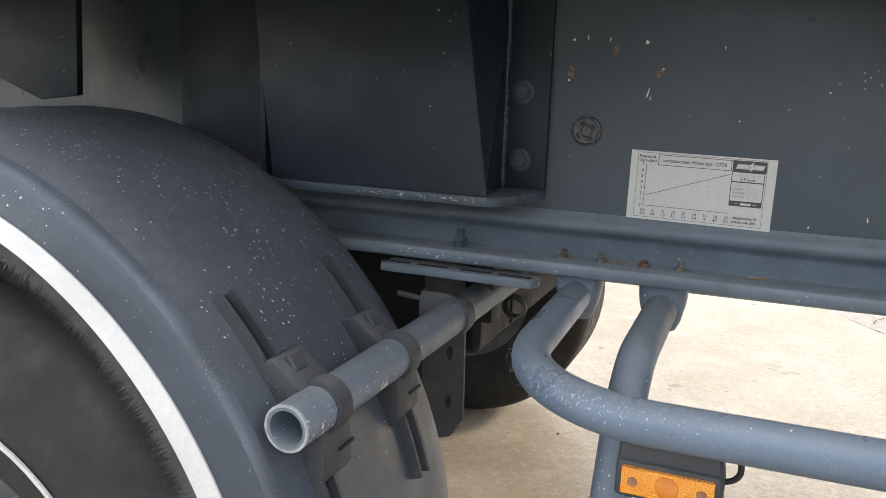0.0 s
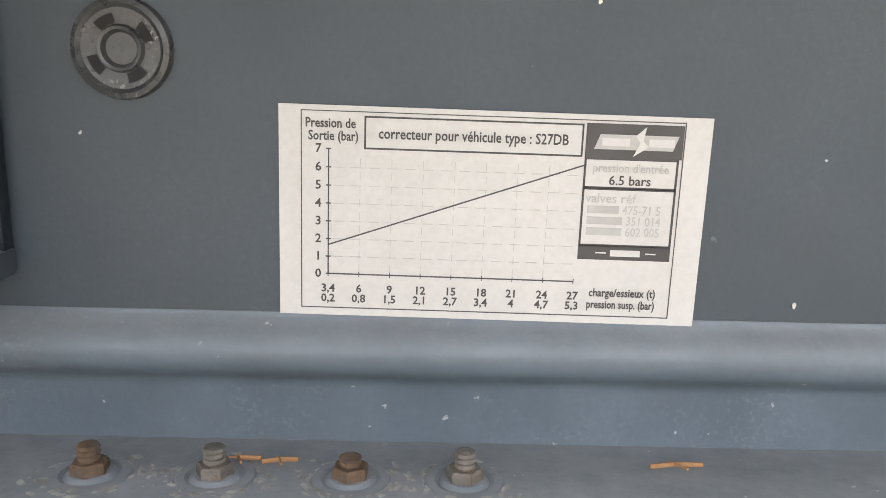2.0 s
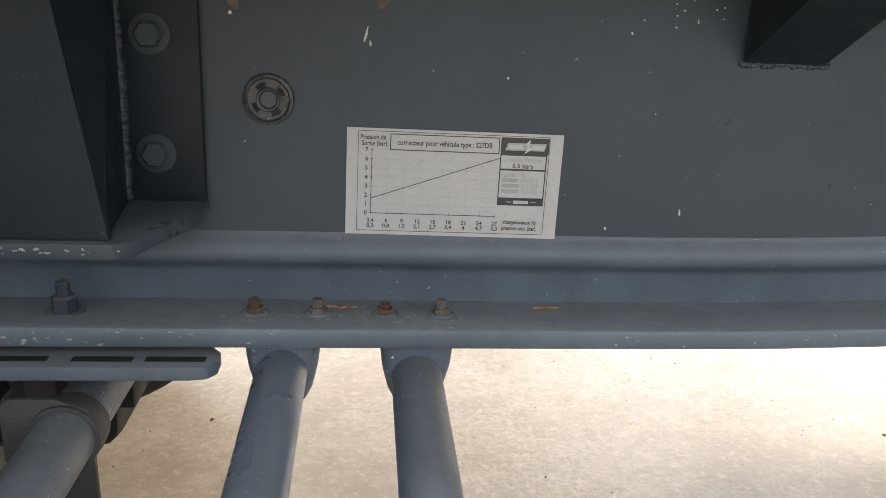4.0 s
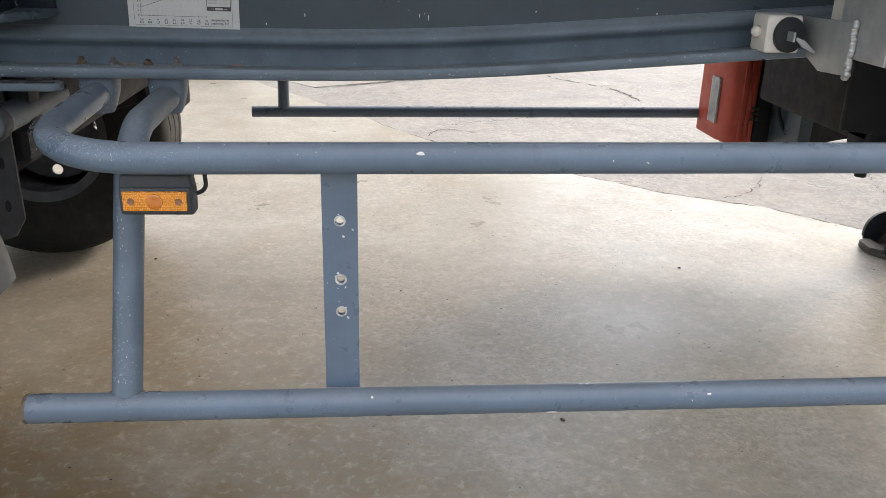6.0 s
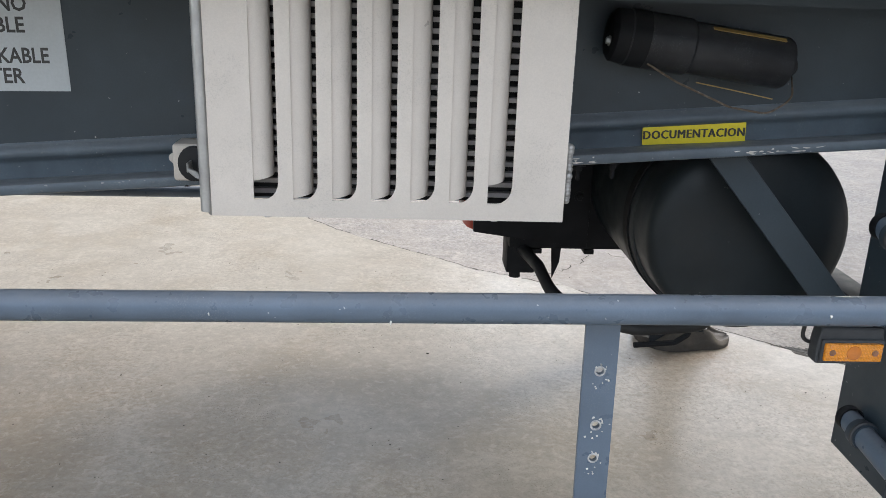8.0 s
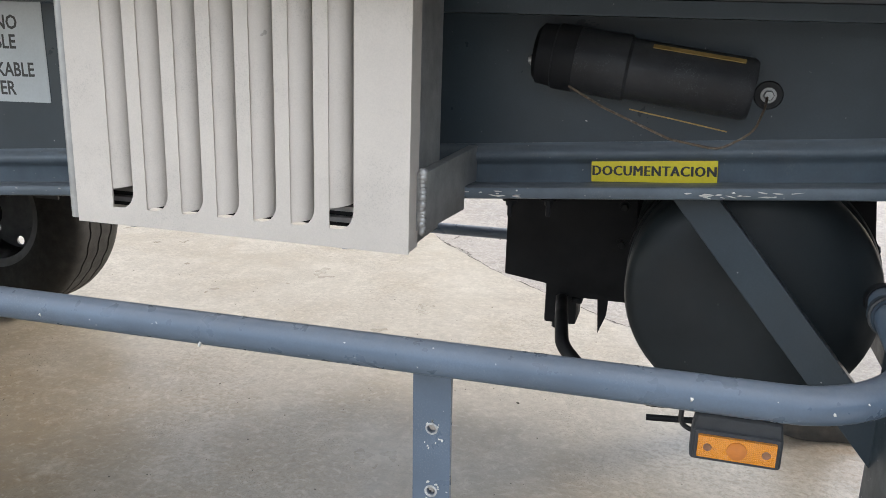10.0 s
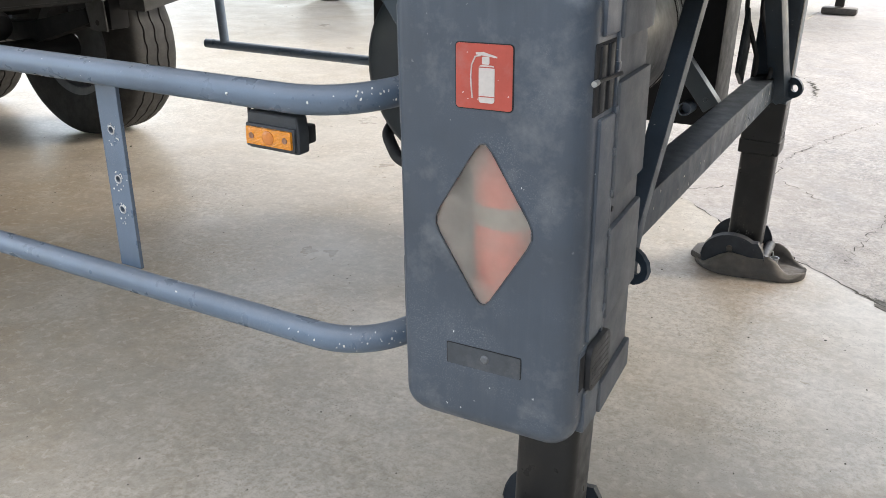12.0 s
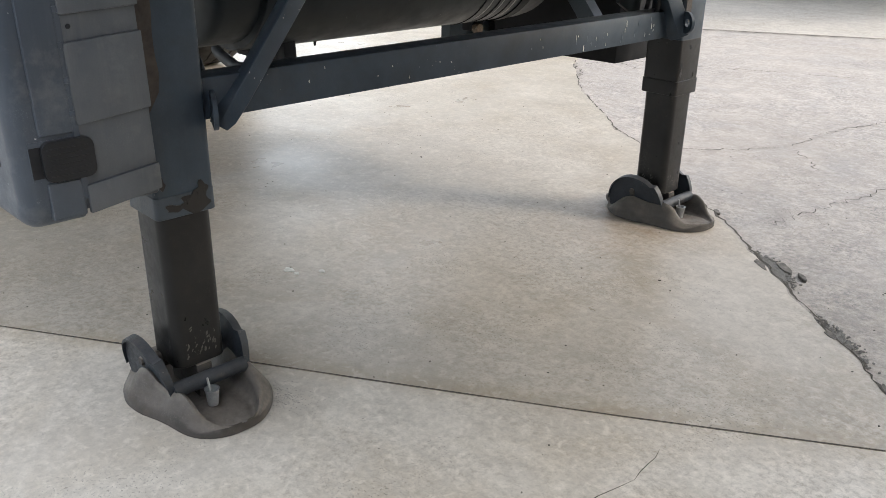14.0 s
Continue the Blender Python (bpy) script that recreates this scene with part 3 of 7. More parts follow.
def flecks(count, seed, place, size, stretch=2.0):
    """Tiny flat chips scattered over a surface; place gives a point, its outward direction and the way the chip runs."""
    rnd_ = random.Random(seed)
    bm = bm_new()
    for _ in range(count):
        p, out, way = place(rnd_)
        out = out.normalized()
        way = (way - out * way.dot(out)).normalized()
        across = out.cross(way)
        s_ = rnd_.uniform(0.45, 1.0) ** 2 * size
        turn = rnd_.gauss(0, 0.35)
        a, b = way * math.cos(turn) + across * math.sin(turn), across * math.cos(turn) - way * math.sin(turn)
        ring = []
        for j in range(6):
            q = j * math.pi / 3
            r = s_ * rnd_.uniform(0.6, 1.15)
            ring.append(p + a * r * stretch * math.cos(q) + b * r * math.sin(q) + out * 0.0002)
        put(bm, ring + [p + out * 0.0006], [(j, (j + 1) % 6, 6) for j in range(6)])
    return bm


def facing_camera_side(x, y, z, turn=0.0):
    """Local x along the trailer, local y up, local z towards the near side (-y)."""
    return Matrix(((1, 0, 0, x), (0, 0, -1, y), (0, 1, 0, z), (0, 0, 0, 1))) @ Matrix.Rotation(radians(turn), 4, "Z")


# ---- ground ----
def ragged(points, step, rough, seed):
    rnd = random.Random(seed)
    out = []
    for a, b in zip(points, points[1:]):
        a, b = Vector(a), Vector(b)
        n = max(1, int((b - a).length / step))
        side = Vector((-(b - a).y, (b - a).x)).normalized()
        for i in range(n):
            p = a.lerp(b, i / n)
            q = Vector((p.x * 1.9 + seed, p.y * 1.9, 0.3))
            out.append(p + side * (noise.noise(q) * rough * 2.2 + rnd.uniform(-rough, rough) * 0.45))
    return out + [Vector(points[-1])]


EDGE = [(-6.0, 13.5), (-2.2, 8.4), (-0.45, 5.7), (-0.06, 5.11), (0.33, 4.48), (0.82, 3.88), (1.2, 3.55), (1.66, 3.14), (2.1, 2.9), (2.5, 2.52), (2.97, 2.12), (3.2, 1.93), (3.5, 1.68), (3.79, 1.39)]
EDGE_NEAR = [(3.82, 1.35), (4.5, 0.6), (5.6, -0.6), (8.0, -3.0)]
JOINT = [(3.79, 1.36), (3.125, 0.908), (2.443, 0.468), (1.783, 0.04), (1.44, -0.19), (-9.0, -6.97)]

ground = single("ground", box(bm_new(), -160, 160, -160, 160, -0.6, -0.008), YARD, "worn grey concrete yard with cracks", "ground", kind="structure")


def slab(name, outline, label, mat_=SLAB):
    bm = prism(bm_new(), [(p[0], p[1]) for p in outline], -0.12, 0.0, "z")
    return single(name, bm, mat_, label, "pavement", kind="structure", smooth=0)


far_edge = ragged(EDGE, 0.045, 0.016, 3)
joint_far = ragged(JOINT, 0.12, 0.0015, 5)
slab("pavement", far_edge + joint_far + [Vector((-14, -6.97)), Vector((-14, 13.5))], "smooth cream concrete slab with brown water stains")
near_edge = ragged(EDGE_NEAR, 0.05, 0.014, 9)
joint_near = [Vector((p.x + 0.004, p.y - 0.006)) for p in joint_far][::-1]
slab("pavement", joint_near + near_edge + [Vector((8, -14)), Vector((-14, -14)), Vector((-14, -6.98))], "smooth cream concrete slab beside a saw-cut joint", SLABNEAR)


far_slab = prism(bm_new(), [(-0.55, 6.45), (1.3, 7.55), (1.54, 7.92), (1.63, 9.95), (1.70, 12.3), (2.2, 60.0), (-6.0, 60.0), (-6.03, 13.6), (-2.27, 8.5)], -0.12, -0.003, "z")
single("pavement", far_slab, FARSLAB, "pale cream concrete slab across the yard", "pavement", kind="structure", smooth=0)


def crack(points, width, seed, z=0.0015, step=0.03, rough=0.05, broken=-1.0):
    """A thin ragged line of dirt in the concrete."""
    line = ragged(points, step, rough, seed)
    rnd = random.Random(seed + 50)
    bm = bm_new()
    left, right = [], []
    for i, p in enumerate(line):
        q = line[min(i + 1, len(line) - 1)] - line[max(i - 1, 0)]
        s = Vector((-q.y, q.x)).normalized()
        w = width * (0.15 + 1.3 * abs(noise.noise(Vector((p.x * 7, p.y * 7, seed)))) + rnd.uniform(0, 0.5)) * min(1.0, 0.25 + 0.5 * min(i, len(line) - 1 - i))
        left.append(bm.verts.new((p.x + s.x * w / 2, p.y + s.y * w / 2, z)))
        right.append(bm.verts.new((p.x - s.x * w / 2, p.y - s.y * w / 2, z)))
    for i in range(len(line) - 1):
        if noise.noise(Vector((line[i].x * 9, line[i].y * 9, seed * 3.7))) > broken:
            bm.faces.new((left[i], left[i + 1], right[i + 1], right[i]))
    return part("crack", bm, DIRT, ground, "dirt-filled crack in the concrete", smooth=0)


YZ = -0.0045
for line, width, seed in (
        ([(1.45, 7.57), (1.65, 7.50), (1.87, 7.17), (2.12, 6.77), (2.33, 6.32), (2.38, 5.95)], 0.026, 11),
        ([(0.45, 4.83), (1.0, 5.06), (1.55, 5.37), (1.88, 5.56), (2.21, 5.78)], 0.010, 16),
        ([(0.34, 4.48), (0.50, 4.78), (0.75, 4.66)], 0.012, 12),
        ([(1.97, 3.02), (2.157, 3.149), (2.41, 3.551), (2.443, 3.765), (2.47, 4.15), (2.60, 4.60), (2.9, 5.3)], 0.0055, 13),
        ([(2.41, 3.551), (2.493, 3.466), (2.678, 3.242)], 0.0048, 14),
        ([(2.86, 2.45), (2.91, 2.68), (2.985, 3.27), (3.15, 3.75), (3.2, 4.4)], 0.0052, 15),
        ([(0.30, 4.50), (0.48, 4.32), (0.60, 4.10)], 0.018, 17)):
    crack(line, width, seed, YZ, 0.025, 0.045, -0.22)
crack([(-0.55, 6.44), (0.44, 6.95), (0.82, 7.2), (1.45, 7.60)], 0.030, 24, -0.001, 0.06, 0.012)
crack([(3.37, 0.93), (3.39, 0.80), (3.37, 0.70), (3.39, 0.45), (3.3, 0.1)], 0.003, 18, 0.0015, 0.03, 0.012)
edge_line = [p for p in far_edge if p.x > -0.5]
crack([(p.x + 0.002, p.y + 0.002) for p in edge_line if p.x < 2.45], 0.010, 19, 0.0012, 0.02, 0.010, -0.12)
crack([(p.x + 0.003, p.y + 0.003) for p in edge_line if p.x > 2.4], 0.009, 20, 0.0012, 0.018, 0.011)


def pothole(x, y, rx, ry, turn, seed):
    """A broken-out hollow at the slab edge, filled with dirt."""
    rnd = random.Random(seed)
    pts = []
    for k in range(22):
        a = 2 * math.pi * k / 22
        r = 0.75 + 0.5 * noise.noise(Vector((math.cos(a) * 1.6, math.sin(a) * 1.6, seed))) + rnd.uniform(-0.12, 0.12)
        u, v = rx * r * math.cos(a), ry * r * math.sin(a)
        pts.append((x + u * math.cos(turn) - v * math.sin(turn), y + u * math.sin(turn) + v * math.cos(turn)))
    part("hollow", prism(bm_new(), pts, -0.01, 0.0018, "z"), GRAVEL, ground, "broken-out hollow filled with dirt", smooth=0)


for hx, hy, hr, hs in ((3.02, 2.07, 0.055, 4), (3.09, 2.10, 0.060, 5), (3.17, 2.07, 0.035, 26), (3.40, 1.75, 0.040, 6), (3.46, 1.72, 0.030, 10), (3.62, 1.57, 0.035, 7), (2.66, 2.42, 0.035, 8)):
    pothole(hx, hy, hr, hr * 0.32, -0.7, hs)
crack([(p.x + 0.002, p.y - 0.003) for p in joint_far], 0.0065, 23, 0.0008, 0.12, 0.0008)


def scatter(name, n, area, size, material, seed, label, z=0.0, flat=0.6):
    """Small loose grains lying on the ground, one sheet of stuff."""
    rnd = random.Random(seed)
    bm = bm_new()
    for _ in range(n):
        x, y = area(rnd)
        s = rnd.uniform(*size)
        m = Matrix.Translation((x, y, z + s * flat * 0.3)) @ Matrix.Rotation(rnd.uniform(0, 6.3), 4, "Z") @ Matrix.Diagonal((s, s * rnd.uniform(0.5, 1), s * flat, 1))
        bmesh.ops.create_icosphere(bm, subdivisions=1, radius=0.5, matrix=m)
    return single(name, bm, material, label, "debris", kind="stuff", smooth=0)


def along_edge(rnd):
    a = rnd.random()
    k = 0.0 if a < 0.5 else 1.0
    cx, cy = (3.07, 2.07) if k == 0 else (3.42, 1.74)
    d, e = rnd.gauss(0, 0.055), rnd.gauss(0, 0.016)
    return cx + d * 0.77 + e * 0.64, cy - d * 0.64 + e * 0.77


scatter("loose_grit", 2600, along_edge, (0.003, 0.013), STONE, 21, "loose broken grit along the slab edge", -0.006)
scatter("floor_specks", 420, lambda r: (r.uniform(-1.6, 4.6), r.uniform(-0.3, 3.2)), (0.003, 0.008), DIRT, 22, "tiny dark grains on the slab", 0.0, 0.4)
for gx, gy, gs in ((2.49, 0.78, 0.07), (2.62, 0.95, 0.10), (2.91, 1.71, 0.10), (2.63, 0.43, 0.04)):
    scatter("floor_specks", 190, lambda r: (gx + r.gauss(0, gs), gy + r.gauss(0, gs * 0.6)), (0.0012, 0.0032), STONE, int(gx * 100), "patch of tiny dark grains on the slab", 0.0, 0.4)
for bx, by, bs in ((1.361, 2.025, 0.016), (0.141, 1.79, 0.012), (-0.906, 2.146, 0.018), (2.0, 0.87, 0.012), (0.6, 0.83, 0.02), (2.869, 1.695, 0.012)):
    bm = bm_new()
    bmesh.ops.create_icosphere(bm, subdivisions=1, radius=0.5, matrix=Matrix.Translation((bx, by, bs * 0.15)) @ Matrix.Rotation(bx * 9, 4, "Z") @ Matrix.Diagonal((bs, bs * 0.6, bs * 0.4, 1)))
    single("dirt_crumb", bm, DIRT, "small dark crumb on the concrete", "debris", "floor crumbs")
for i, (fx, fy, fs) in enumerate(((2.011, 0.855, 0.045), (2.09, 0.93, 0.026), (2.05, 0.86, 0.022))):
    bm = prism(bm_new(), [(fx + fs * 0.6 * math.cos(a) * (0.7 + 0.3 * math.sin(3 * a + i)), fy + fs * 0.35 * math.sin(a)) for a in [k * 0.7 for k in range(9)]], 0.0, 0.003, "z")
    single("paint_flake", bm, FLAKE, "white flake lying on the concrete", "debris", "floor flakes", smooth=0)

# ---- chassis beams ----
SLOPE = 0.077


def rise(x):
    """The beam's lower edge is level at the back and climbs towards the front."""
    if x < -0.12:
        return 0.0
    if x < 0.38:
        return SLOPE * (x + 0.12) ** 2 / 1.0
    return SLOPE * (x - 0.13)


WEB_Y = 0.446
XS = [-7.0, -2.0, -1.0, -0.5, -0.12, 0.0, 0.1, 0.2, 0.3, 0.38, 0.6, 1.0, 1.5, 2.0, 2.6, 3.2, 4.2, 5.0]


def chassis_beam(far=False):
    ob = thing("chassis_beam", (0, 2.39 - WEB_Y if far else WEB_Y, 1.06), "dark blue-grey painted steel chassis beam with chipped lower flange", "chassis beam", "chassis beams")
    flip = (lambda y: 2.39 - y) if far else (lambda y: y)
    upper = [(WEB_Y, 1.50), (WEB_Y, 1.158), (0.475, 1.158), (0.475, 1.50)]
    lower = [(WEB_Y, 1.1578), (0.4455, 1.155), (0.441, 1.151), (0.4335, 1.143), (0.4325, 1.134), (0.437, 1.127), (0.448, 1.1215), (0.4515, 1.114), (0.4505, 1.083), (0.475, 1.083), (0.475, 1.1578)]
    # the web foot takes the lighter copy: bounce light put into colour
    for name_, web, mat_ in (("web", upper, CHASSIS), ("creased_web_foot", lower, WORN_LIT)):
        bm = bm_new()
        rows = []
        for x in XS:
            r = rise(x)
            rows.append([bm.verts.new((x, flip(y), z + (r if z < 1.4 else 0))) for y, z in web])
        n = len(web)
        for a, b in zip(rows, rows[1:]):
            for k in range(n):
                bm.faces.new((a[k], b[k], b[(k + 1) % n], a[(k + 1) % n]))
        bm.faces.new(rows[0])
        bm.faces.new(rows[-1][::-1])
        part(name_, bm, mat_, ob, "" if name_ == "web" else "creased foot of the web, bounced light in its colour", smooth=35 if name_ == "web" else 62)
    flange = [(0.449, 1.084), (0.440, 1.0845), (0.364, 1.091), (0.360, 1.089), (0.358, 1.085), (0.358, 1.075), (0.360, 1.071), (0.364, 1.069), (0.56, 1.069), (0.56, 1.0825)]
    part("lower_flange", sweep_x(bm_new(), [(flip(y), z) for y, z in flange], XS, lambda x: (0, rise(x))), WORN_LIT, ob, "lower flange with scuffed, dusty top edge")
    top = [(0.33, 1.497), (0.56, 1.497), (0.56, 1.522), (0.33, 1.522)]
    part("upper_flange", sweep_x(bm_new(), [(flip(y), z) for y, z in top], [-7, 0, 5]), CHASSIS, ob)
    return ob


beam = chassis_beam()
far_beam = chassis_beam(True)


def up(x, y, z):
    return Matrix.Translation((x, y, z))


for i, bx in enumerate((-0.509, -0.449, -0.384, -0.329)):
    bm = lathe(bm_new(), [(0, 0.003), (0.0092, 0.003), (0.0092, 0.0085), (0.0080, 0.0100), (0, 0.0100)], 6, up(bx, 0.401, 1.086) @ Matrix.Rotation(bx * 7, 4, "Z"))
    steps_ = 7 if i != 2 else 4
    lathe(bm, [(0.0, 0.0095)] + [(0.0056 if k % 2 else 0.0048, 0.0098 + 0.0014 * k) for k in range(steps_)] + [(0.0, 0.0098 + 0.0014 * steps_)], 14, up(bx, 0.401, 1.086))
    fb = part("flange_bolt", bm, BOLTGREY if i % 2 else RUST, beam, "grey weathered bolt with thread end" if i % 2 else "orange rusty bolt with thread end", smooth=20)
    part("washer", lathe(bm_new(), [(0.0205, -0.002), (0.0205, 0.001), (0.0185, 0.0030), (0.0145, 0.0034), (0.0125, 0.0022), (0.010, 0.0045), (0.0, 0.0048)], 24, up(bx, 0.401, 1.086)), WORN_LIT, fb, "painted round washer")

    def round_bolt(rnd_, bx=bx):
        a, d = rnd_.uniform(0, 6.283), rnd_.choice((0.0195, 0.0205, 0.0215, 0.024, 0.029)) + rnd_.gauss(0, 0.0012)
        return Vector((bx + d * math.cos(a), 0.401 + d * math.sin(a) * 0.95, 1.0878 - d * math.sin(a) * 0.082)), Vector((0, 0, 1)), Vector((-math.sin(a), math.cos(a), 0))

    ob = part("dried_dirt", flecks(70, 60 + i, round_bolt, 0.0024, 1.8), CRUMB, fb, "pale dried dirt round the washer", smooth=0)
    ob["kind"] = "stuff"
part("flange_bolt", bolt_bm(up(-0.687, 0.405, 1.086), 0.0125, 0.016, 0.019, 0.014), CHASSIS, beam, "painted hexagon bolt")
for bx in (1.60, 1.67):
    part("flange_bolt", bolt_bm(Matrix.Translation((bx, 0.40, 1.062 + rise(bx))) @ Matrix.Rotation(math.pi, 4, "X"), 0.008, 0.01, 0.014, 0.02), BLACK, beam, "black bolt end under the flange")
# capped plug on the web
m = facing_camera_side(-0.497, WEB_Y, 1.288)
bm = lathe(bm_new(), [(0, 0.002), (0.0075, 0.002), (0.009, 0.005), (0.0105, 0.0055), (0.0115, 0.003), (0.019, 0.0035), (0.021, 0.0055), (0.0235, 0.0045), (0.0245, 0.0)], 32, m)
plug = part("hole_plug", bm, PLUG, beam, "dusty round plastic plug with four slots")
for a in (32, 118, 212, 300):
    bm = bm_new()
    lathe(bm, [(0.012, 0.0031), (0.016, 0.0037), (0.0165, 0.0040), (0.0118, 0.0036)], 5, m, a - 18, a + 18)
    part("slot", bm, HOLESHADE, plug)


def web_chip(x, z, w, h, turn):
    mm = facing_camera_side(x, WEB_Y - 0.0006, z, turn)
    w, h = w * 0.5, h * 0.6
    pts = [(w * 0.5 * math.cos(a) * (0.75 + 0.25 * math.sin(a * 3 + x * 40)), h * 0.5 * math.sin(a)) for a in [k * 2 * math.pi / 9 for k in range(9)]]
    part("paint_chip", prism(bm_new(), pts, 0.0, 0.0006, "z", mm), FLAKE, beam, smooth=0)


for c in ((-0.525, 1.428, 0.012, 0.006, 15), (-0.503, 1.431, 0.004, 0.015, 4), (-0.469, 1.429, 0.004, 0.012, -8), (-0.413, 1.426, 0.014, 0.010, 20), (-0.530, 1.366, 0.009, 0.006, 10), (-0.386, 1.387, 0.010, 0.005, 25),
          (-0.406, 1.351, 0.006, 0.026, -14), (-0.402, 1.343, 0.005, 0.010, 8), (-0.084, 1.185, 0.005, 0.013, 6), (-0.153, 1.361, 0.006, 0.004, 40), (-0.160, 1.167, 0.005, 0.006, 0),
          (0.142, 1.188, 0.004, 0.014, 5), (0.160, 1.184, 0.004, 0.019, -3), (0.152, 1.192, 0.003, 0.006, 0), (0.376, 1.200, 0.007, 0.004, 0), (-0.30, 1.42, 0.004, 0.010, 0), (-0.27, 1.315, 0.005, 0.004, 0), (0.624, 1.20, 0.006, 0.006, 0)):
    web_chip(*c)
for c in ((-0.527, 1.379, 0.014, 0.022, 10), (-0.391, 1.381, 0.016, 0.014, -30), (-0.46, 1.412, 0.010, 0.016, 0)):
    mm = facing_camera_side(c[0], WEB_Y - 0.0006, c[1], c[4])
    pts = [(c[2] * 0.5 * math.cos(a) * (0.7 + 0.3 * math.sin(a * 4)), c[3] * 0.5 * math.sin(a)) for a in [k * 2 * math.pi / 11 for k in range(11)]]
    part("rust_spot", prism(bm_new(), pts, 0.0, 0.0007, "z", mm), RUSTY, beam, smooth=0)

# scraped paint on the edge of the lower flange
rnd = random.Random(41)
for fx, spread, count in ((1.57, 0.03, 9), (1.96, 0.035, 10), (2.03, 0.02, 5), (0.95, 0.05, 4), (0.20, 0.06, 10), (0.62, 0.12, 7), (-0.68, 0.04, 16), (-0.60, 0.05, 6), (-0.1, 0.08, 5)):
    for k in range(count):
        x = fx + rnd.gauss(0, spread)
        w, h = (rnd.uniform(0.004, 0.030), rnd.uniform(0.0012, 0.003)) if fx > 0.8 else (rnd.uniform(0.0015, 0.008), rnd.uniform(0.001, 0.003))
        mm = facing_camera_side(x, 0.3583, rise(x) + rnd.uniform(1.074, 1.087), rnd.uniform(-12, 12))
        pts = [(w * 0.5 * math.cos(a) * (0.75 + 0.25 * math.sin(a * 3 + x * 40)), h * 0.5 * math.sin(a)) for a in [j * 2 * math.pi / 9 for j in range(9)]]
        part("paint_chip", prism(bm_new(), pts, 0.0, 0.0007, "z", mm), FLAKE if fx > 0.8 else RUBBED, beam, smooth=0)

# strut that rises from the web, shade put into its colour
strut = thing("outrigger_strut", (0.02, 0.44, 1.335), "painted box-section strut welded to the chassis beam, darkened for shade", "strut")
bm = bm_new()
rows = []
for y, lo, hi in ((0.444, 1.336, 1.47), (0.10, 1.525, 1.62)):
    rows.append([bm.verts.new((x, y, z)) for x, z in ((-0.042, lo), (0.044, lo), (0.044, hi), (-0.042, hi))])
for k in range(4):
    bm.faces.new((rows[0][k], rows[0][(k + 1) % 4], rows[1][(k + 1) % 4], rows[1][k]))
bm.faces.new(rows[0][::-1])
bm.faces.new(rows[1])
part("box_section", soften(bm, 0.006), SHADEDPAINT, strut)
rnd = random.Random(17)
bm = bm_new()
for k in range(60):
    u = k / 59
    x, z = (-0.042 + 0.086 * min(1, u * 1.6), 1.336) if u < 0.625 else (0.046, 1.336 + (u - 0.625) * 0.12)
    bmesh.ops.create_icosphere(bm, subdivisions=2, radius=rnd.uniform(0.0018, 0.0034), matrix=Matrix.Translation((x, 0.4450, z + rnd.uniform(-0.0015, 0.0015))))
part("weld_seam", bm, CHASSIS, strut, "dusty beaded weld", smooth=85)
for k in range(9):
    web_chip(-0.09 + rnd.gauss(0, 0.022), 1.385 + rnd.gauss(0, 0.014), rnd.uniform(0.002, 0.004), rnd.uniform(0.002, 0.004), rnd.uniform(0, 90))

# cross members, axle parts and underbody
for cx in (-0.2, 1.05, 3.3):
    single("cross_member", soften(box(bm_new(), cx - 0.05, cx + 0.05, 0.476, 1.914, 1.24, 1.44), 0.006), BLACK, "black steel cross member between the beams", "cross member", "cross members")

# closed unseen hull above, outline and dark paint set to shade chassis and ground
pts = [(0.27, 1.5235), (2.12, 1.5235), (2.46, 1.57), (2.50, 1.66), (2.50, 2.9), (2.2, 3.4), (1.7, 3.65), (0.7, 3.65), (0.2, 3.4), (-0.11, 2.9), (-0.11, 1.66), (-0.07, 1.57)]
hull = thing("trailer_hull", (-1.0, 1.2, 1.54), "plain grey trailer tank above the chassis", "trailer body")
part("shell", soften(prism(bm_new(), pts, -7.2, 5.1, "x"), 0.05, 3), HULL, hull)
# unseen skirt added only to shade the hanger and upper web
part("side_skirt", soften(box(bm_new(), -7.0, -0.44, -0.17, 0.20, 1.482, 1.74), 0.02), HULL, hull)

# unseen trailers, added to close the yard and block low sky light
for y0, y1 in ((-17.0, -14.5),):
    row = thing("parked_trailer", (0, -15.7, 0.0), "unseen grey trailer added behind the walkway to block low sky", "trailer")
    part("hull", soften(box(bm_new(), -12, 12, y0, y1, 1.1, 3.8), 0.12, 3), HULL, row)
    part("chassis", soften(box(bm_new(), -12, 12, y0 + 0.5, y1 - 0.4, 0.85, 1.1), 0.02), CHASSIS, row)
    for wx in (-6.5, -5.2, -3.9):
        for wy in (y0 + 0.3, y1 - 0.3):
            part("wheel", lathe(bm_new(), [(0, -0.16), (0.45, -0.17), (0.53, -0.12), (0.53, 0.12), (0.45, 0.17), (0, 0.16)], 32, Matrix.Translation((wx, wy, 0.53)) @ Matrix.Rotation(radians(90), 4, "X")), RUBBER, row)
    for wy in (y0 + 0.4, y1 - 0.4):
        part("leg", soften(box(bm_new(), 4.0, 4.14, wy - 0.07, wy + 0.07, 0.0, 0.9), 0.01), BLACK, row)
# unseen trailer added ahead to dim forward-facing sides and their reflections
front_blocker = thing("parked_trailer", (9.2, 0, 0.0), "unseen dark trailer added ahead of the walkway to block low sky", "trailer")
part("hull", soften(box(bm_new(), 8.0, 10.5, -9, 9, 0.95, 3.4), 0.12, 3), CHASSIS, front_blocker)
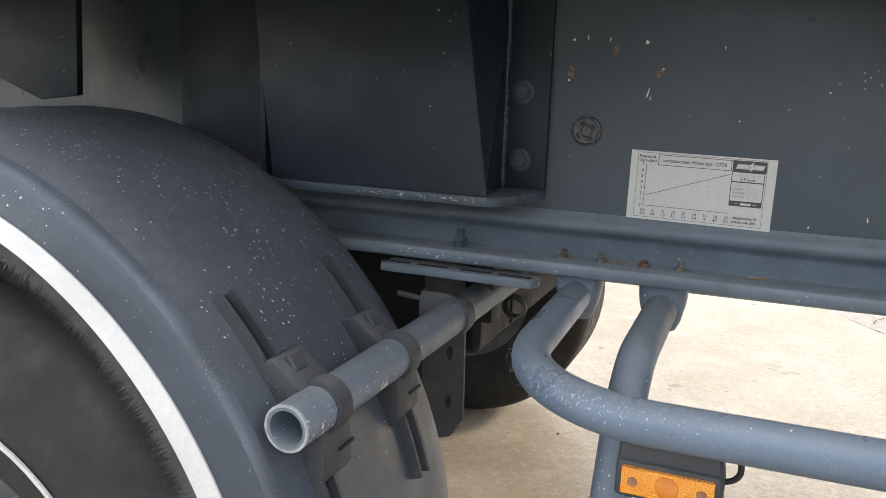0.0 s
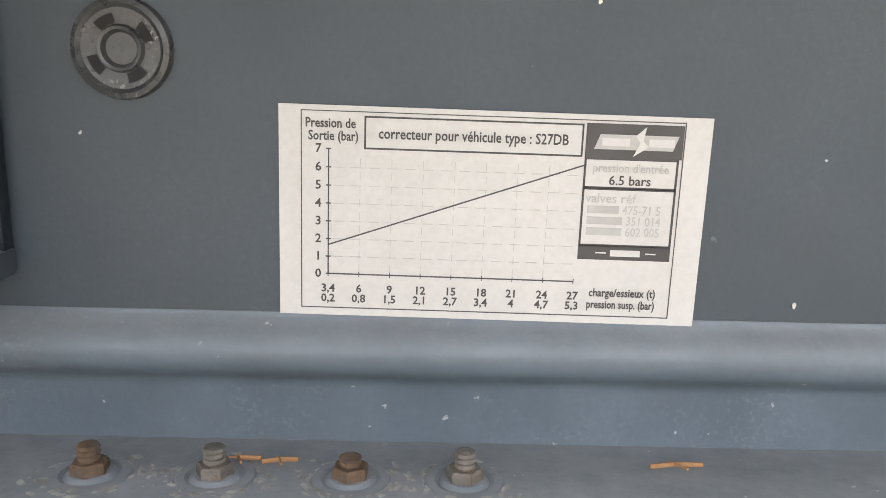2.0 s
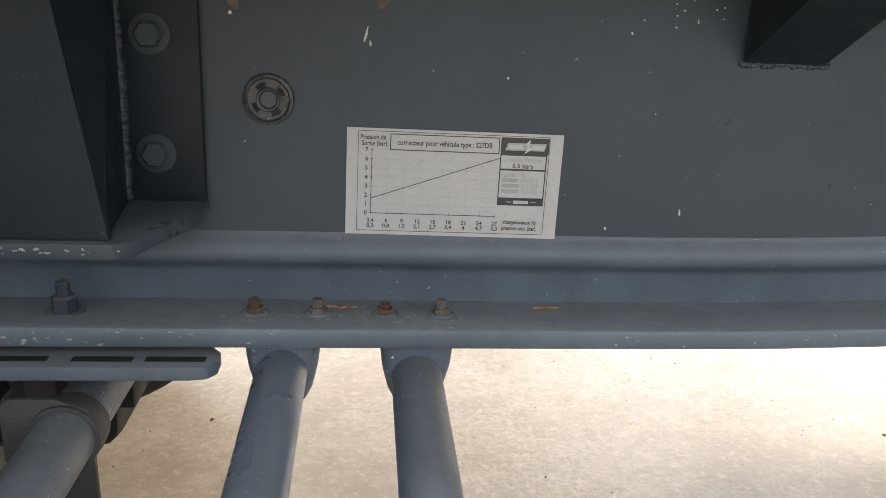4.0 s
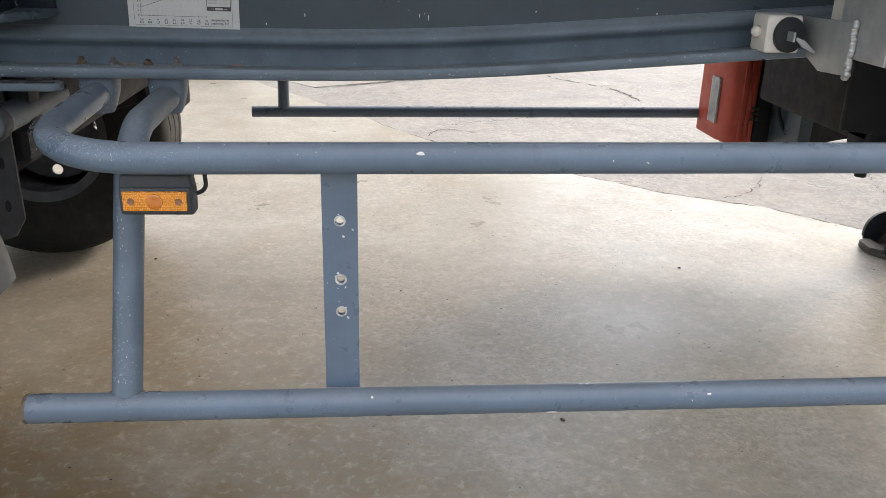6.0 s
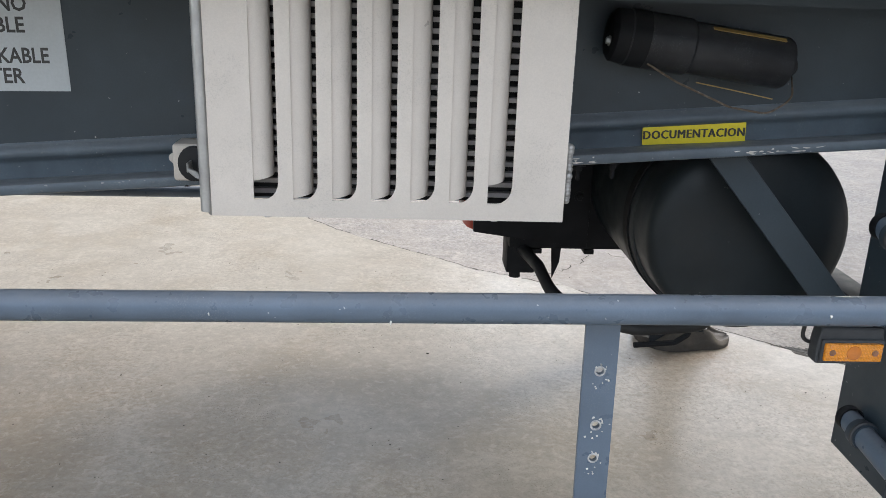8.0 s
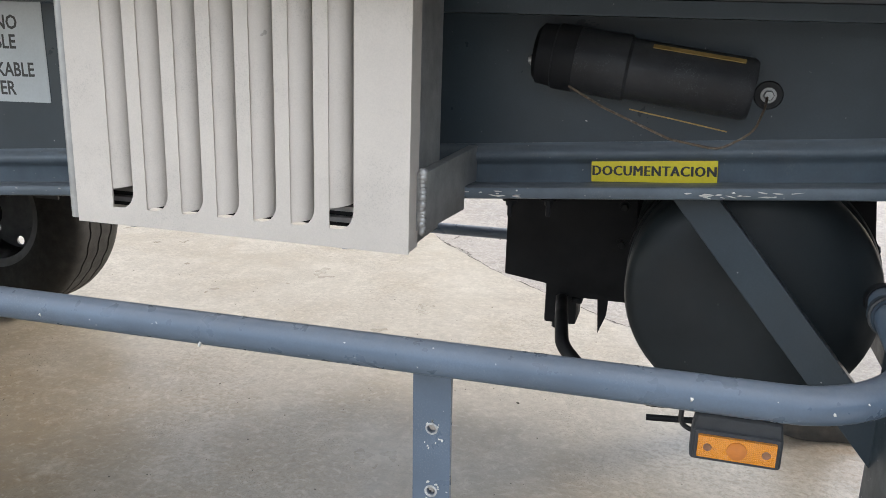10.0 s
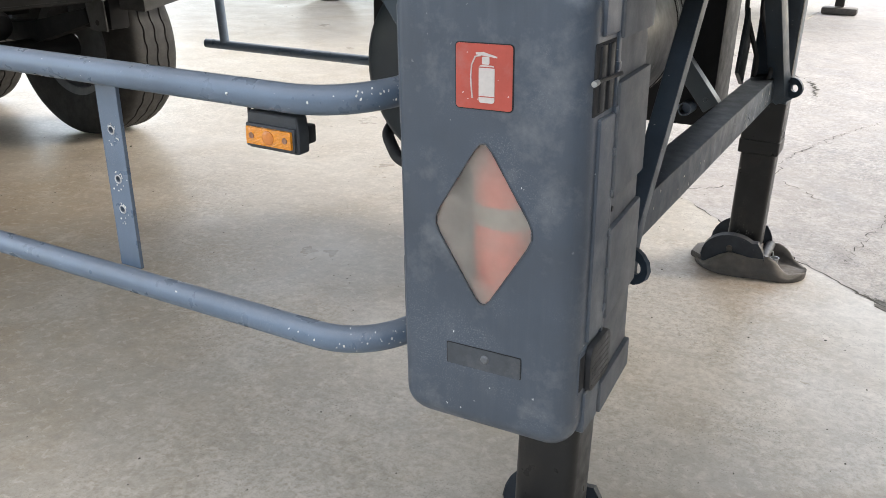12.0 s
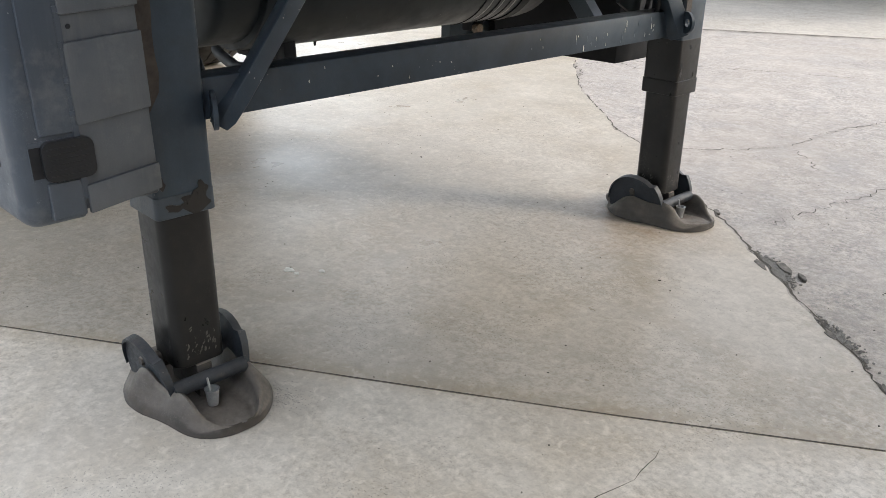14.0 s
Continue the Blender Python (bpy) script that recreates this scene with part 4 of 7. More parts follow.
for wy in (-6.5, -5.2, -3.9, 4.5):
    for wx in (8.3, 10.2):
        part("wheel", lathe(bm_new(), [(0, -0.16), (0.45, -0.17), (0.53, -0.12), (0.53, 0.12), (0.45, 0.17), (0, 0.16)], 32, Matrix.Translation((wx, wy, 0.53)) @ Matrix.Rotation(radians(90), 4, "Y")), RUBBER, front_blocker)

# ---- side guards ----
def rail_z(x):
    return 1.0165 + 0.0072 * x


def low_z(x):
    return 0.587 + 0.008 * x


def flange_foot(x, y, z):
    """The flared neck by which a guard tube is welded under the flange: square at the top, round where the tube leaves it."""
    bm = bm_new()
    rows = []
    n = 28
    for k, (dz, wx, wy, square) in enumerate(((0.032, 0.0365, 0.033, 5.0), (0.010, 0.0355, 0.032, 4.0), (-0.004, 0.034, 0.031, 3.2), (-0.018, 0.031, 0.028, 2.6), (-0.030, 0.028, 0.025, 2.2), (-0.042, 0.022, 0.020, 2.0))):
        row = []
        for i in range(n):
            a = 2 * math.pi * i / n
            c_, s_ = math.cos(a), math.sin(a)
            r = 1.0 / (abs(c_) ** square + abs(s_) ** square) ** (1.0 / square)
            row.append(bm.verts.new((x + wx * r * c_, y + 0.012 - 0.004 * k / 5 + wy * r * s_, z + dz)))
        rows.append(row)
    for p, q in zip(rows, rows[1:]):
        for i in range(n):
            bm.faces.new((p[i], p[(i + 1) % n], q[(i + 1) % n], q[i]))
    bm.faces.new(rows[0])
    bm.faces.new(rows[-1][::-1])
    return bm


guard = thing("side_guard", (0.9, -0.02, 0.56), "slate-blue painted tubular side guard with chipped paint", "side guard", "side guards")
R = 0.0248
part("upper_rail", tube(bm_new(), ring_path([(-0.483, 0.41, 1.036), (-0.483, -0.02, rail_z(-0.48)), (2.214, -0.02, rail_z(2.2)), (2.216, 0.335, 1.078)], 0.19, 16), R, 24), RAIL, guard)
part("lower_rail", tube(bm_new(), ring_path([(-0.523, -0.02, low_z(-0.52)), (2.232, -0.02, low_z(2.2)), (2.233, 0.352, 0.634)], 0.15, 14), R, 24, 0.021), RAIL, guard)
part("upright_tube", tube(bm_new(), ring_path([(-0.352, 0.41, 1.030), (-0.350, 0.125, 1.022), (-0.362, -0.008, 0.60)], 0.11, 10), R, 24), TUBE, guard, "worn upright tube bent under the flange")
part("tube_collar", flange_foot(-0.483, 0.402, 1.038), TUBE, guard)
part("tube_collar", flange_foot(-0.352, 0.402, 1.038), TUBE, guard)


def flat_post(x, dx, heights, chips):
    top = rail_z(x)
    spots = [(x + dx * (top - z) / 0.42, z) for z in heights]
    bm = bm_new()
    corners = [(x - 0.0285, rail_z(x) - 0.02), (x + 0.0285, rail_z(x) - 0.02), (x + dx + 0.0285, low_z(x) + 0.018), (x + dx - 0.0285, low_z(x) + 0.018)]
    outlines = [corners] + [[(hx + 0.0064 * math.cos(2 * math.pi * k / 16), hz + 0.0064 * math.sin(2 * math.pi * k / 16)) for k in range(16)] for hx, hz in spots]
    sides = []
    for y in (0.0, 0.008):
        rings, edges = [], []
        for line in outlines:
            ring = [bm.verts.new((u, y, v)) for u, v in line]
            edges += [bm.edges.new((ring[k], ring[(k + 1) % len(ring)])) for k in range(len(ring))]
            rings.append(ring)
        bmesh.ops.triangle_fill(bm, use_beauty=True, edges=edges)
        sides.append(rings)
    for p, q in zip(*sides):
        for k in range(len(p)):
            j = (k + 1) % len(p)
            bm.faces.new((p[k], p[j], q[j], q[k]))
    post = part("flat_post", bm, RAIL, guard, "flat steel post with three bolt holes")
    for k, (hx, z) in enumerate(spots):
        mm = facing_camera_side(hx, 0.0, z)
        bm = lathe(bm_new(), [(0.0066, 0.0004), (0.0072, 0.0018), (0.0088 + 0.001 * (k % 2), 0.0014), (0.0096, 0.0004)], 16, mm)
        part("bare_ring", bm, BARE, post, "bare metal ring round a bolt hole")
    rnd_ = random.Random(int(x * 10) + 5)
    for k in range(chips):
        hx, z = spots[k % 3]
        a = rnd_.uniform(0.3, 2.9) if k % 2 else rnd_.uniform(3.6, 5.8)
        d = rnd_.uniform(0.011, 0.016) if k % 2 else rnd_.uniform(0.014, 0.032)
        w, h = rnd_.uniform(0.002, 0.0055), rnd_.uniform(0.002, 0.005)
        mm = facing_camera_side(max(x - 0.025, min(x + 0.025, hx + d * math.cos(a) * 0.8)), 0.0, z + d * math.sin(a), rnd_.uniform(0, 90))
        pts = [(w * 0.5 * math.cos(q) * (0.75 + 0.25 * math.sin(q * 3 + k)), h * 0.5 * math.sin(q)) for q in [j * 2 * math.pi / 8 for j in range(8)]]
        part("paint_chip", prism(bm_new(), pts, 0.0, 0.0006, "z", mm), FLAKE, post, smooth=0)
    return post


flat_post(0.0, 0.0, (0.908, 0.807, 0.749), 9)
flat_post(1.577, 0.006, (0.909, 0.808, 0.744), 34)
for cx, cz, cy, ey in ((2.2155, 1.070, 0.275, 0.335), (2.233, 0.628, 0.285, 0.352)):
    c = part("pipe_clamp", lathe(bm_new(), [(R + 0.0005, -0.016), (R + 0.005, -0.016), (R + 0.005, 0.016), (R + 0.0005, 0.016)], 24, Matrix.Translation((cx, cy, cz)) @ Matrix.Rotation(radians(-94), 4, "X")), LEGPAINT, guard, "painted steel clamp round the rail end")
    part("clamp_band", lathe(bm_new(), [(R + 0.005, -0.011), (R + 0.0075, -0.009), (R + 0.0075, -0.003), (R + 0.005, -0.001)], 24, Matrix.Translation((cx, cy, cz)) @ Matrix.Rotation(radians(-94), 4, "X")), STEEL, c)
    part("clamp_tab", soften(box(bm_new(), 2.238, 2.30, cy - 0.012, cy + 0.012, cz + 0.004, cz + 0.010), 0.001, 1), STEEL, c)
    part("clamp_tab", soften(box(bm_new(), 2.238, 2.30, cy - 0.012, cy + 0.012, cz - 0.008, cz - 0.002), 0.001, 1), STEEL, c)
    part("rail_cap", lathe(bm_new(), [(0, 0.006), (R * 0.8, 0.006), (R + 0.003, 0.0), (R + 0.003, -0.02), (R, -0.02)], 20, Matrix.Translation((cx, ey, cz + 0.007)) @ Matrix.Rotation(radians(-94), 4, "X")), BLACK, guard, "black rubber end cap")
rnd = random.Random(77)
bm = bm_new()
for k in range(34):
    a = 2 * math.pi * k / 34
    bmesh.ops.create_icosphere(bm, subdivisions=1, radius=rnd.uniform(0.0035, 0.0055), matrix=Matrix.Translation((-0.3615 + 0.027 * math.cos(a), -0.010 + 0.025 * math.sin(a), low_z(-0.36) + 0.019 - 0.010 * abs(math.sin(a)) + rnd.uniform(-0.001, 0.001))))
part("weld_ring", bm, TUBE, guard, "rough weld where the upright meets the lower rail", smooth=80)
part("rail_rim", lathe(bm_new(), [(0.0205, -0.001), (0.0212, -0.0022), (0.0244, -0.0022), (0.0252, -0.0010), (0.0252, 0.004)], 24, Matrix.Translation((-0.523, -0.02, low_z(-0.52))) @ Matrix.Rotation(radians(90), 4, "Y")), RUSTY, guard, "rusty sawn rim of the lower rail")


def on_tube(path, r, near, reach, tilt, spread, edge=0.0):
    """Places on a bent tube: about a share of its length, turned from level-outward by tilt degrees."""
    pts = [Vector(p) for p in path]
    lens = list(np.cumsum([(q - p).length for p, q in zip(pts, pts[1:])]))
    centre = sum(pts, Vector()) / len(pts)

    def place(rnd_):
        d = max(0.0, min(lens[-1] - 0.001, rnd_.gauss(near, reach)))
        k = next(i for i, v in enumerate(lens) if v > d)
        way = (pts[k + 1] - pts[k]).normalized()
        p = pts[k + 1] - way * (lens[k] - d)
        level = way.cross(Vector((0, 0, 1))).normalized()
        if level.dot(p - centre) < 0:
            level = -level
        ang = radians(rnd_.gauss(tilt, spread))
        out = level * math.cos(ang) + Vector((0, 0, 1)) * math.sin(ang)
        out = (out - way * out.dot(way)).normalized()
        return p + out * r, out, Vector((0, 0, 1)) if edge == 0.0 else way

    return place


BEND = ring_path([(-0.483, 0.30, 1.0305), (-0.483, -0.02, rail_z(-0.48)), (-0.08, -0.02, rail_z(-0.08))], 0.19, 24)
ob = part("chipped_paint", flecks(520, 5, on_tube(BEND, R, 0.335, 0.065, 52, 24), 0.00072, 2.6), PALEFLECK, guard, "bare flecks where the paint has been sandblasted off", smooth=0)
ob["kind"] = "stuff"
ob = part("chipped_paint", flecks(70, 6, on_tube(BEND, R, 0.22, 0.09, 34, 28), 0.0008, 2.2), PALEFLECK, guard, smooth=0)
ob["kind"] = "stuff"


def on_upright(rnd_):
    d = Vector((0.0, -0.30, -0.95)).normalized()
    p = Vector((-0.351, 0.094, 0.925)).lerp(Vector((-0.361, 0.0, 0.625)), rnd_.random() ** 1.3 if rnd_.random() < 0.45 else 1 - 0.45 * rnd_.random() ** 1.6)
    ang = rnd_.gauss(-0.45, 0.45)
    out = Vector((math.sin(ang), -math.cos(ang) * 0.95, math.cos(ang) * 0.30))
    return p + out * (R + 0.0004), out, d


ob = part("chipped_paint", flecks(150, 9, on_upright, 0.0012, 1.6), PALEFLECK, guard, smooth=0)
ob["kind"] = "stuff"
FRONT = [(ring_path([(1.90, -0.02, rail_z(1.9)), (2.214, -0.02, rail_z(2.2)), (2.2159, 0.325, 1.0767)], 0.19, 20), 0.33, 7), (ring_path([(1.85, -0.02, low_z(1.85)), (2.232, -0.02, low_z(2.2)), (2.233, 0.352, 0.634)], 0.15, 20), 0.36, 8)]
for path_, at_, seed_ in FRONT:
    ob = part("chipped_paint", flecks(46, seed_, on_tube(path_, R, at_, 0.085, 22, 22), 0.0024, 1.4), FLAKE, guard, "white chips on the front bend", smooth=0)
    ob["kind"] = "stuff"
# scrapes on the rails
for sx, sy, sz, w, h in ((0.126, -0.0405, 1.029, 0.016, 0.006), (1.23, -0.043, 1.008, 0.004, 0.008), (0.634, -0.0395, 0.604, 0.01, 0.004), (0.36, -0.043, 0.575, 0.026, 0.0016), (1.93, -0.044, 1.03, 0.005, 0.006), (0.95, -0.0445, 1.02, 0.003, 0.004), (1.75, -0.038, 0.615, 0.008, 0.004), (0.05, -0.036, 0.605, 0.006, 0.005)):
    mm = facing_camera_side(sx, sy, sz) @ Matrix.Rotation(radians(-42), 4, "X")
    pts = [(w * 0.5 * math.cos(a) * (0.75 + 0.25 * math.sin(3 * a + sx * 30)), h * 0.5 * math.sin(a)) for a in [k * 2 * math.pi / 9 for k in range(9)]]
    part("paint_chip", prism(bm_new(), pts, -0.002, 0.0022, "z", mm), FLAKE, guard, smooth=0)

far_guard = thing("side_guard", (0.9, 2.41, 0.57), "dark painted tubular side guard on the far side", "side guard", "side guards")
part("lower_rail", tube(bm_new(), ring_path([(-0.50, 2.41, 0.592), (2.232, 2.41, 0.615), (2.232, 2.03, 0.64)], 0.115, 8), R, 16, 0.021), RAIL, far_guard)
part("upper_rail", tube(bm_new(), ring_path([(-0.483, 1.99, 1.036), (-0.483, 2.41, 1.005), (2.232, 2.41, 1.034), (2.232, 2.02, 1.078)], 0.115, 8), R, 16), RAIL, far_guard)
part("upright_tube", tube(bm_new(), ring_path([(-0.352, 1.98, 1.030), (-0.352, 2.36, 1.02), (-0.362, 2.405, 0.61)], 0.10, 8), R, 16), RAIL, far_guard)


# ---- side marker lamps ----
def marker_lamp(x, z, cable_right):
    ob = thing("marker_lamp", (x, -0.005, z - 0.04), "amber side marker lamp in a dark rubber housing under the rail", "marker lamp", "side marker lamps")
    pts = [(x - 0.057, z - 0.026), (x + 0.057, z - 0.026), (x + 0.057, z + 0.012), (x + 0.053, z + 0.040), (x - 0.053, z + 0.040), (x - 0.057, z + 0.012)]
    body = part("housing", soften(prism(bm_new(), pts, -0.010, 0.022, "y"), 0.007, 3), HOUSING, ob)
    pts = [(x - 0.053, z - 0.021), (x + 0.053, z - 0.021), (x + 0.053, z + 0.020), (x - 0.053, z + 0.020)]
    part("bezel", soften(prism(bm_new(), pts, -0.016, -0.008, "y"), 0.003, 2), HOUSING, body)
    lens = part("lens", soften(box(bm_new(), x - 0.0485, x + 0.0485, -0.0215, -0.012, z - 0.0155, z + 0.0155), 0.002, 2), AMBER, ob, "amber reflector lens")
    mm = facing_camera_side(x, -0.0215, z)
    part("bulb_dome", lathe(bm_new(), [(0.0125, 0.0), (0.0120, 0.0012), (0.009, 0.0022), (0.004, 0.003), (0, 0.0032)], 24, mm), AMBERDARK, lens)
    for sx in (-0.036, 0.036):
        mm = facing_camera_side(x + sx, -0.0215, z)
        part("screw", lathe(bm_new(), [(0.0055, 0.0), (0.005, 0.0012), (0.0032, 0.0004), (0, 0.0002)], 14, mm), SCREW, lens)
    s = 1 if cable_right else -1
    wire = ring_path([(x + s * 0.050, 0.018, z + 0.0), (x + s * 0.072, 0.018, z + 0.008), (x + s * 0.070, 0.016, z + 0.045), (x + s * 0.066, 0.006, z + 0.075)], 0.02, 5)
    part("cable", tube(bm_new(), wire, 0.0035, 8), CABLE, ob, "thin black cable")
    if not cable_right:
        part("connector", soften(box(bm_new(), x - 0.02, x + 0.05, 0.022, 0.05, z - 0.016, z + 0.018), 0.006), BLACKPLASTIC, ob)
    return ob


marker_lamp(-0.281, 0.946, True)
marker_lamp(1.993, 0.957, False)

# ---- fender, its bracket and the wheels ----
FC = Vector((-1.295, 0.0, 0.624))
TURN_Y = Matrix(((1, 0, 0, 0), (0, 0, 1, 0), (0, 1, 0, 0), (0, 0, 0, 1)))  # local z runs along +y


def about(cx, cz, y=0.0):
    return Matrix.Translation((cx, y, cz)) @ TURN_Y


fender = thing("fender", (-1.295, 0.06, 0.63), "dark dusty plastic wheel fender with a white edge stripe", "fender", "fenders")
prof = [(0.601, -0.158), (0.618, -0.1555), (0.634, -0.1505), (0.646, -0.1455), (0.6525, -0.1410), (0.6575, -0.1330), (0.6600, -0.1235), (0.6655, -0.108), (0.671, -0.085), (0.672, -0.04), (0.672, 0.22), (0.669, 0.252), (0.660, 0.272), (0.640, 0.280),
        (0.640, 0.273), (0.654, 0.262), (0.662, 0.22), (0.662, -0.085), (0.648, -0.119), (0.630, -0.141), (0.601, -0.150), (0.601, -0.158)]
part("shell", lathe(bm_new(), prof, 96, about(FC.x, FC.z), 7.0, 178), FENDER, fender)
part("edge_stripe", lathe(bm_new(), [(0.582, -0.171), (0.604, -0.1605), (0.603, -0.155), (0.581, -0.165), (0.582, -0.171)], 96, about(FC.x + 0.004, FC.z), 7.0, 178), WHITE_TRIM, fender, "white edge stripe")
part("shoulder_crest", lathe(bm_new(), [(0.6515, -0.1418), (0.6550, -0.1398), (0.6580, -0.1342), (0.6600, -0.1250)], 96, about(FC.x, FC.z), 7.0, 178), CREST, fender, "rubbed crest along the shoulder, highlight in its colour")


def on_fender(rnd_):
    """Stone chips thicken in loose patches on the crown."""
    while True:
        a, y = radians(rnd_.uniform(32, 128)), rnd_.uniform(-0.105, 0.262)
        if noise.noise(Vector((a * 5, y * 14, 3.1))) + rnd_.uniform(-0.5, 0.5) > 0.02:
            break
    r = 0.6722 - (0.0 if -0.06 < y < 0.22 else max(0.0, y - 0.22) * 0.11 + max(0.0, -0.06 - y) * 0.09)
    out = Vector((math.cos(a), 0, math.sin(a)))
    return Vector((FC.x, y, FC.z)) + out * r, out, Vector((0, 1, 0))


ob = part("stone_chipping", flecks(1300, 12, on_fender, 0.0019, 1.2), FLAKE, fender, "white stone chips on the crown", smooth=0)
ob["kind"] = "stuff"
# soft fringe under the stripe
rnd = random.Random(31)
bm = bm_new()
for k in range(46000):
    a = radians(rnd.uniform(7.0, 178))
    r0, r1 = 0.588, 0.566 - 0.024 * rnd.random() ** 1.4 + 0.004 * noise.noise(Vector((a * 30, 0.4, 1.7)))
    y0 = rnd.uniform(-0.162, -0.128)
    da = rnd.gauss(0, 0.016)
    w = 0.0005
    p = [(r0, a - w / r0, y0), (r0, a + w / r0, y0), (r1, a + da, y0 + rnd.gauss(0, 0.006))]
    put(bm, [(FC.x + r * math.cos(t), y, FC.z + r * math.sin(t)) for r, t, y in p], [(0, 1, 2)])
part("spray_fringe", bm, BRISTLE, fender, "dark bristle fringe", smooth=0)["kind"] = "stuff"


def fender_rib(y, a0, a1, wide=0.008):
    """A raised double line along the fender."""
    bm = bm_new()
    for dy in (-0.013, 0.013):
        lathe(bm, [(0.671, y + dy - wide / 2), (0.685, y + dy - wide / 2 + 0.001), (0.685, y + dy + wide / 2 - 0.001), (0.671, y + dy + wide / 2)], 20, about(FC.x, FC.z), a0, a1)
    return bm


for cy in (-0.066, 0.160):
    for a0, a1 in ((15.0, 25.5), (34.5, 44.5)):
        rib = part("rib", fender_rib(cy, a0, a1), CLAMP, fender, "raised rubber guide rails")
        # black strip paints the shade between the two guide rails
        part("groove", lathe(bm_new(), [(0.6715, cy - 0.0085), (0.6735, cy - 0.0085), (0.6735, cy + 0.0085), (0.6715, cy + 0.0085)], 16, about(FC.x, FC.z), a0, a1), HOLESHADE, rib)

holder = thing("fender_holder", (-0.684, 0.2, 0.944), "grey painted steel tube that carries the fender, open end", "bracket tube")
part("holder_tube", tube(bm_new(), [(-0.684, -0.128, 0.975), (-0.684, 0.2, 0.975), (-0.684, 0.72, 0.975)], 0.0285, 28, 0.0215), TUBE, holder, "chipped grey tube with an open end")
for n_, at_, reach_, size_, seed_ in ((46, 0.13, 0.10, 0.0012, 21), (9, 0.20, 0.012, 0.0042, 22), (8, 0.035, 0.012, 0.0030, 23)):
    ob = part("chipped_paint", flecks(n_, seed_, on_tube([(-0.684, -0.128, 0.975), (-0.684, 0.72, 0.975)], 0.0285, at_, reach_, 28 if n_ > 20 else -22, 24 if n_ > 20 else 8), size_, 1.5), FLAKE, holder, smooth=0)
    ob["kind"] = "stuff"
part("worn_rim", lathe(bm_new(), [(0.0252, -0.1282), (0.0258, -0.1288), (0.0280, -0.1288), (0.0287, -0.1275), (0.0287, -0.1255)], 28, about(-0.684, 0.975)), RUBBED, holder, "bare scraped tube rim")
ANG = math.atan2(0.975 - FC.z, -0.684 - FC.x)
for cy in (-0.048, 0.155):
    ring = lathe(bm_new(), [(0.0286, cy - 0.015), (0.0345, cy - 0.014), (0.0352, cy), (0.0345, cy + 0.014), (0.0286, cy + 0.015)], 28, about(-0.684, 0.975))
    c = part("clamp", ring, CLAMP, holder, "dusty plastic saddle clamp round the tube")
    for s in (-1, 1):
        a = ANG + s * radians(4.6)
        mm = Matrix.Translation((FC.x + 0.680 * math.cos(a), cy, FC.z + 0.680 * math.sin(a))) @ Matrix.Rotation(-(a - math.pi / 2), 4, "Y")
        # local x runs down the fender, local z away from it
        pts = [(-0.024, -0.010), (0.024, -0.010), (0.022, 0.012), (0.010, 0.020), (-0.010, 0.020), (-0.022, 0.012)]
        if s > 0:
            pts = [(-0.024, -0.010), (0.030, -0.010), (0.030, 0.030), (0.008, 0.022), (-0.020, 0.014)]
        else:
            pts = [(-0.030, -0.010), (0.034, -0.010), (0.026, 0.008), (-0.004, 0.022), (-0.030, 0.030)]
        block = soften(prism(bm_new(), pts, -0.034, 0.034, "y", mm), 0.004, 2)
        part("clamp_wing", block, CLAMP, c)
        if s > 0:
            part("clamp_pad", soften(box(bm_new(), -0.016, 0.008, -0.014, 0.014, 0.016, 0.0235, mm), 0.002, 1), CLAMP, c)
        else:
            part("clamp_notch", soften(box(bm_new(), 0.0, 0.004, 0.0, 0.036, 0.012, 0.0225, mm), 0.0008, 1), HOLESHADE, c)
part("collar", lathe(bm_new(), [(0.0286, 0.362), (0.0335, 0.362), (0.0345, 0.378), (0.0335, 0.394), (0.0286, 0.394)], 24, about(-0.684, 0.975)), STEEL, holder, "dark strap round the tube")
strap_pts = [(-0.742 + 0.012 * (1 - math.cos(radians(a))), 1.002 + 0.012 * math.sin(radians(a))) for a in (0, 30, 60, 90)] + [(-0.690, 1.014), (-0.664, 1.004), (-0.652, 0.985), (-0.652, 0.962), (-0.672, 0.944), (-0.742, 0.948)]
part("strap_plate", soften(prism(bm_new(), strap_pts, 0.366, 0.373, "y"), 0.002, 2), STEEL, holder, "rounded steel strap plate")
part("strap_plate", soften(box(bm_new(), -0.742, -0.735, 0.373, 0.412, 0.950, 1.012), 0.002, 2), STEEL, holder, "folded edge of the strap plate")
part("clamp_bolt", tube(bm_new(), [(-0.792, 0.390, 0.998), (-0.730, 0.390, 0.992)], 0.005, 8), STEEL, holder, "dark clamp bolt")
bm = prism(bm_new(), [(-0.79, 1.06), (-0.71, 1.06), (-0.705, 0.74), (-0.73, 0.70), (-0.79, 0.68)], 0.50, 0.508, "y")
plate = part("hanger_plate", soften(bm, 0.001, 1), STEEL, holder, "dark dirty hanger plate with punched holes")
for hz in (0.865, 0.77, 0.96):
    part("hole", lathe(bm_new(), [(0, 0.0008), (0.008, 0.0008), (0.008, 0.0002)], 14, facing_camera_side(-0.735, 0.50, hz) @ Matrix.Diagonal((0.8, 1.7, 1, 1))), HOLESHADE, plate)
part("brace_plate", soften(box(bm_new(), -0.70, -0.66, 0.505, 0.56, 0.93, 1.06), 0.003), BLACK, holder)
part("stop_ring", lathe(bm_new(), [(0.018, 0.0), (0.025, -0.006), (0.025, -0.016), (0.018, -0.022)], 20, about(-0.672, 0.915, 0.70)), STEEL, holder, "dark metal ring fitting")

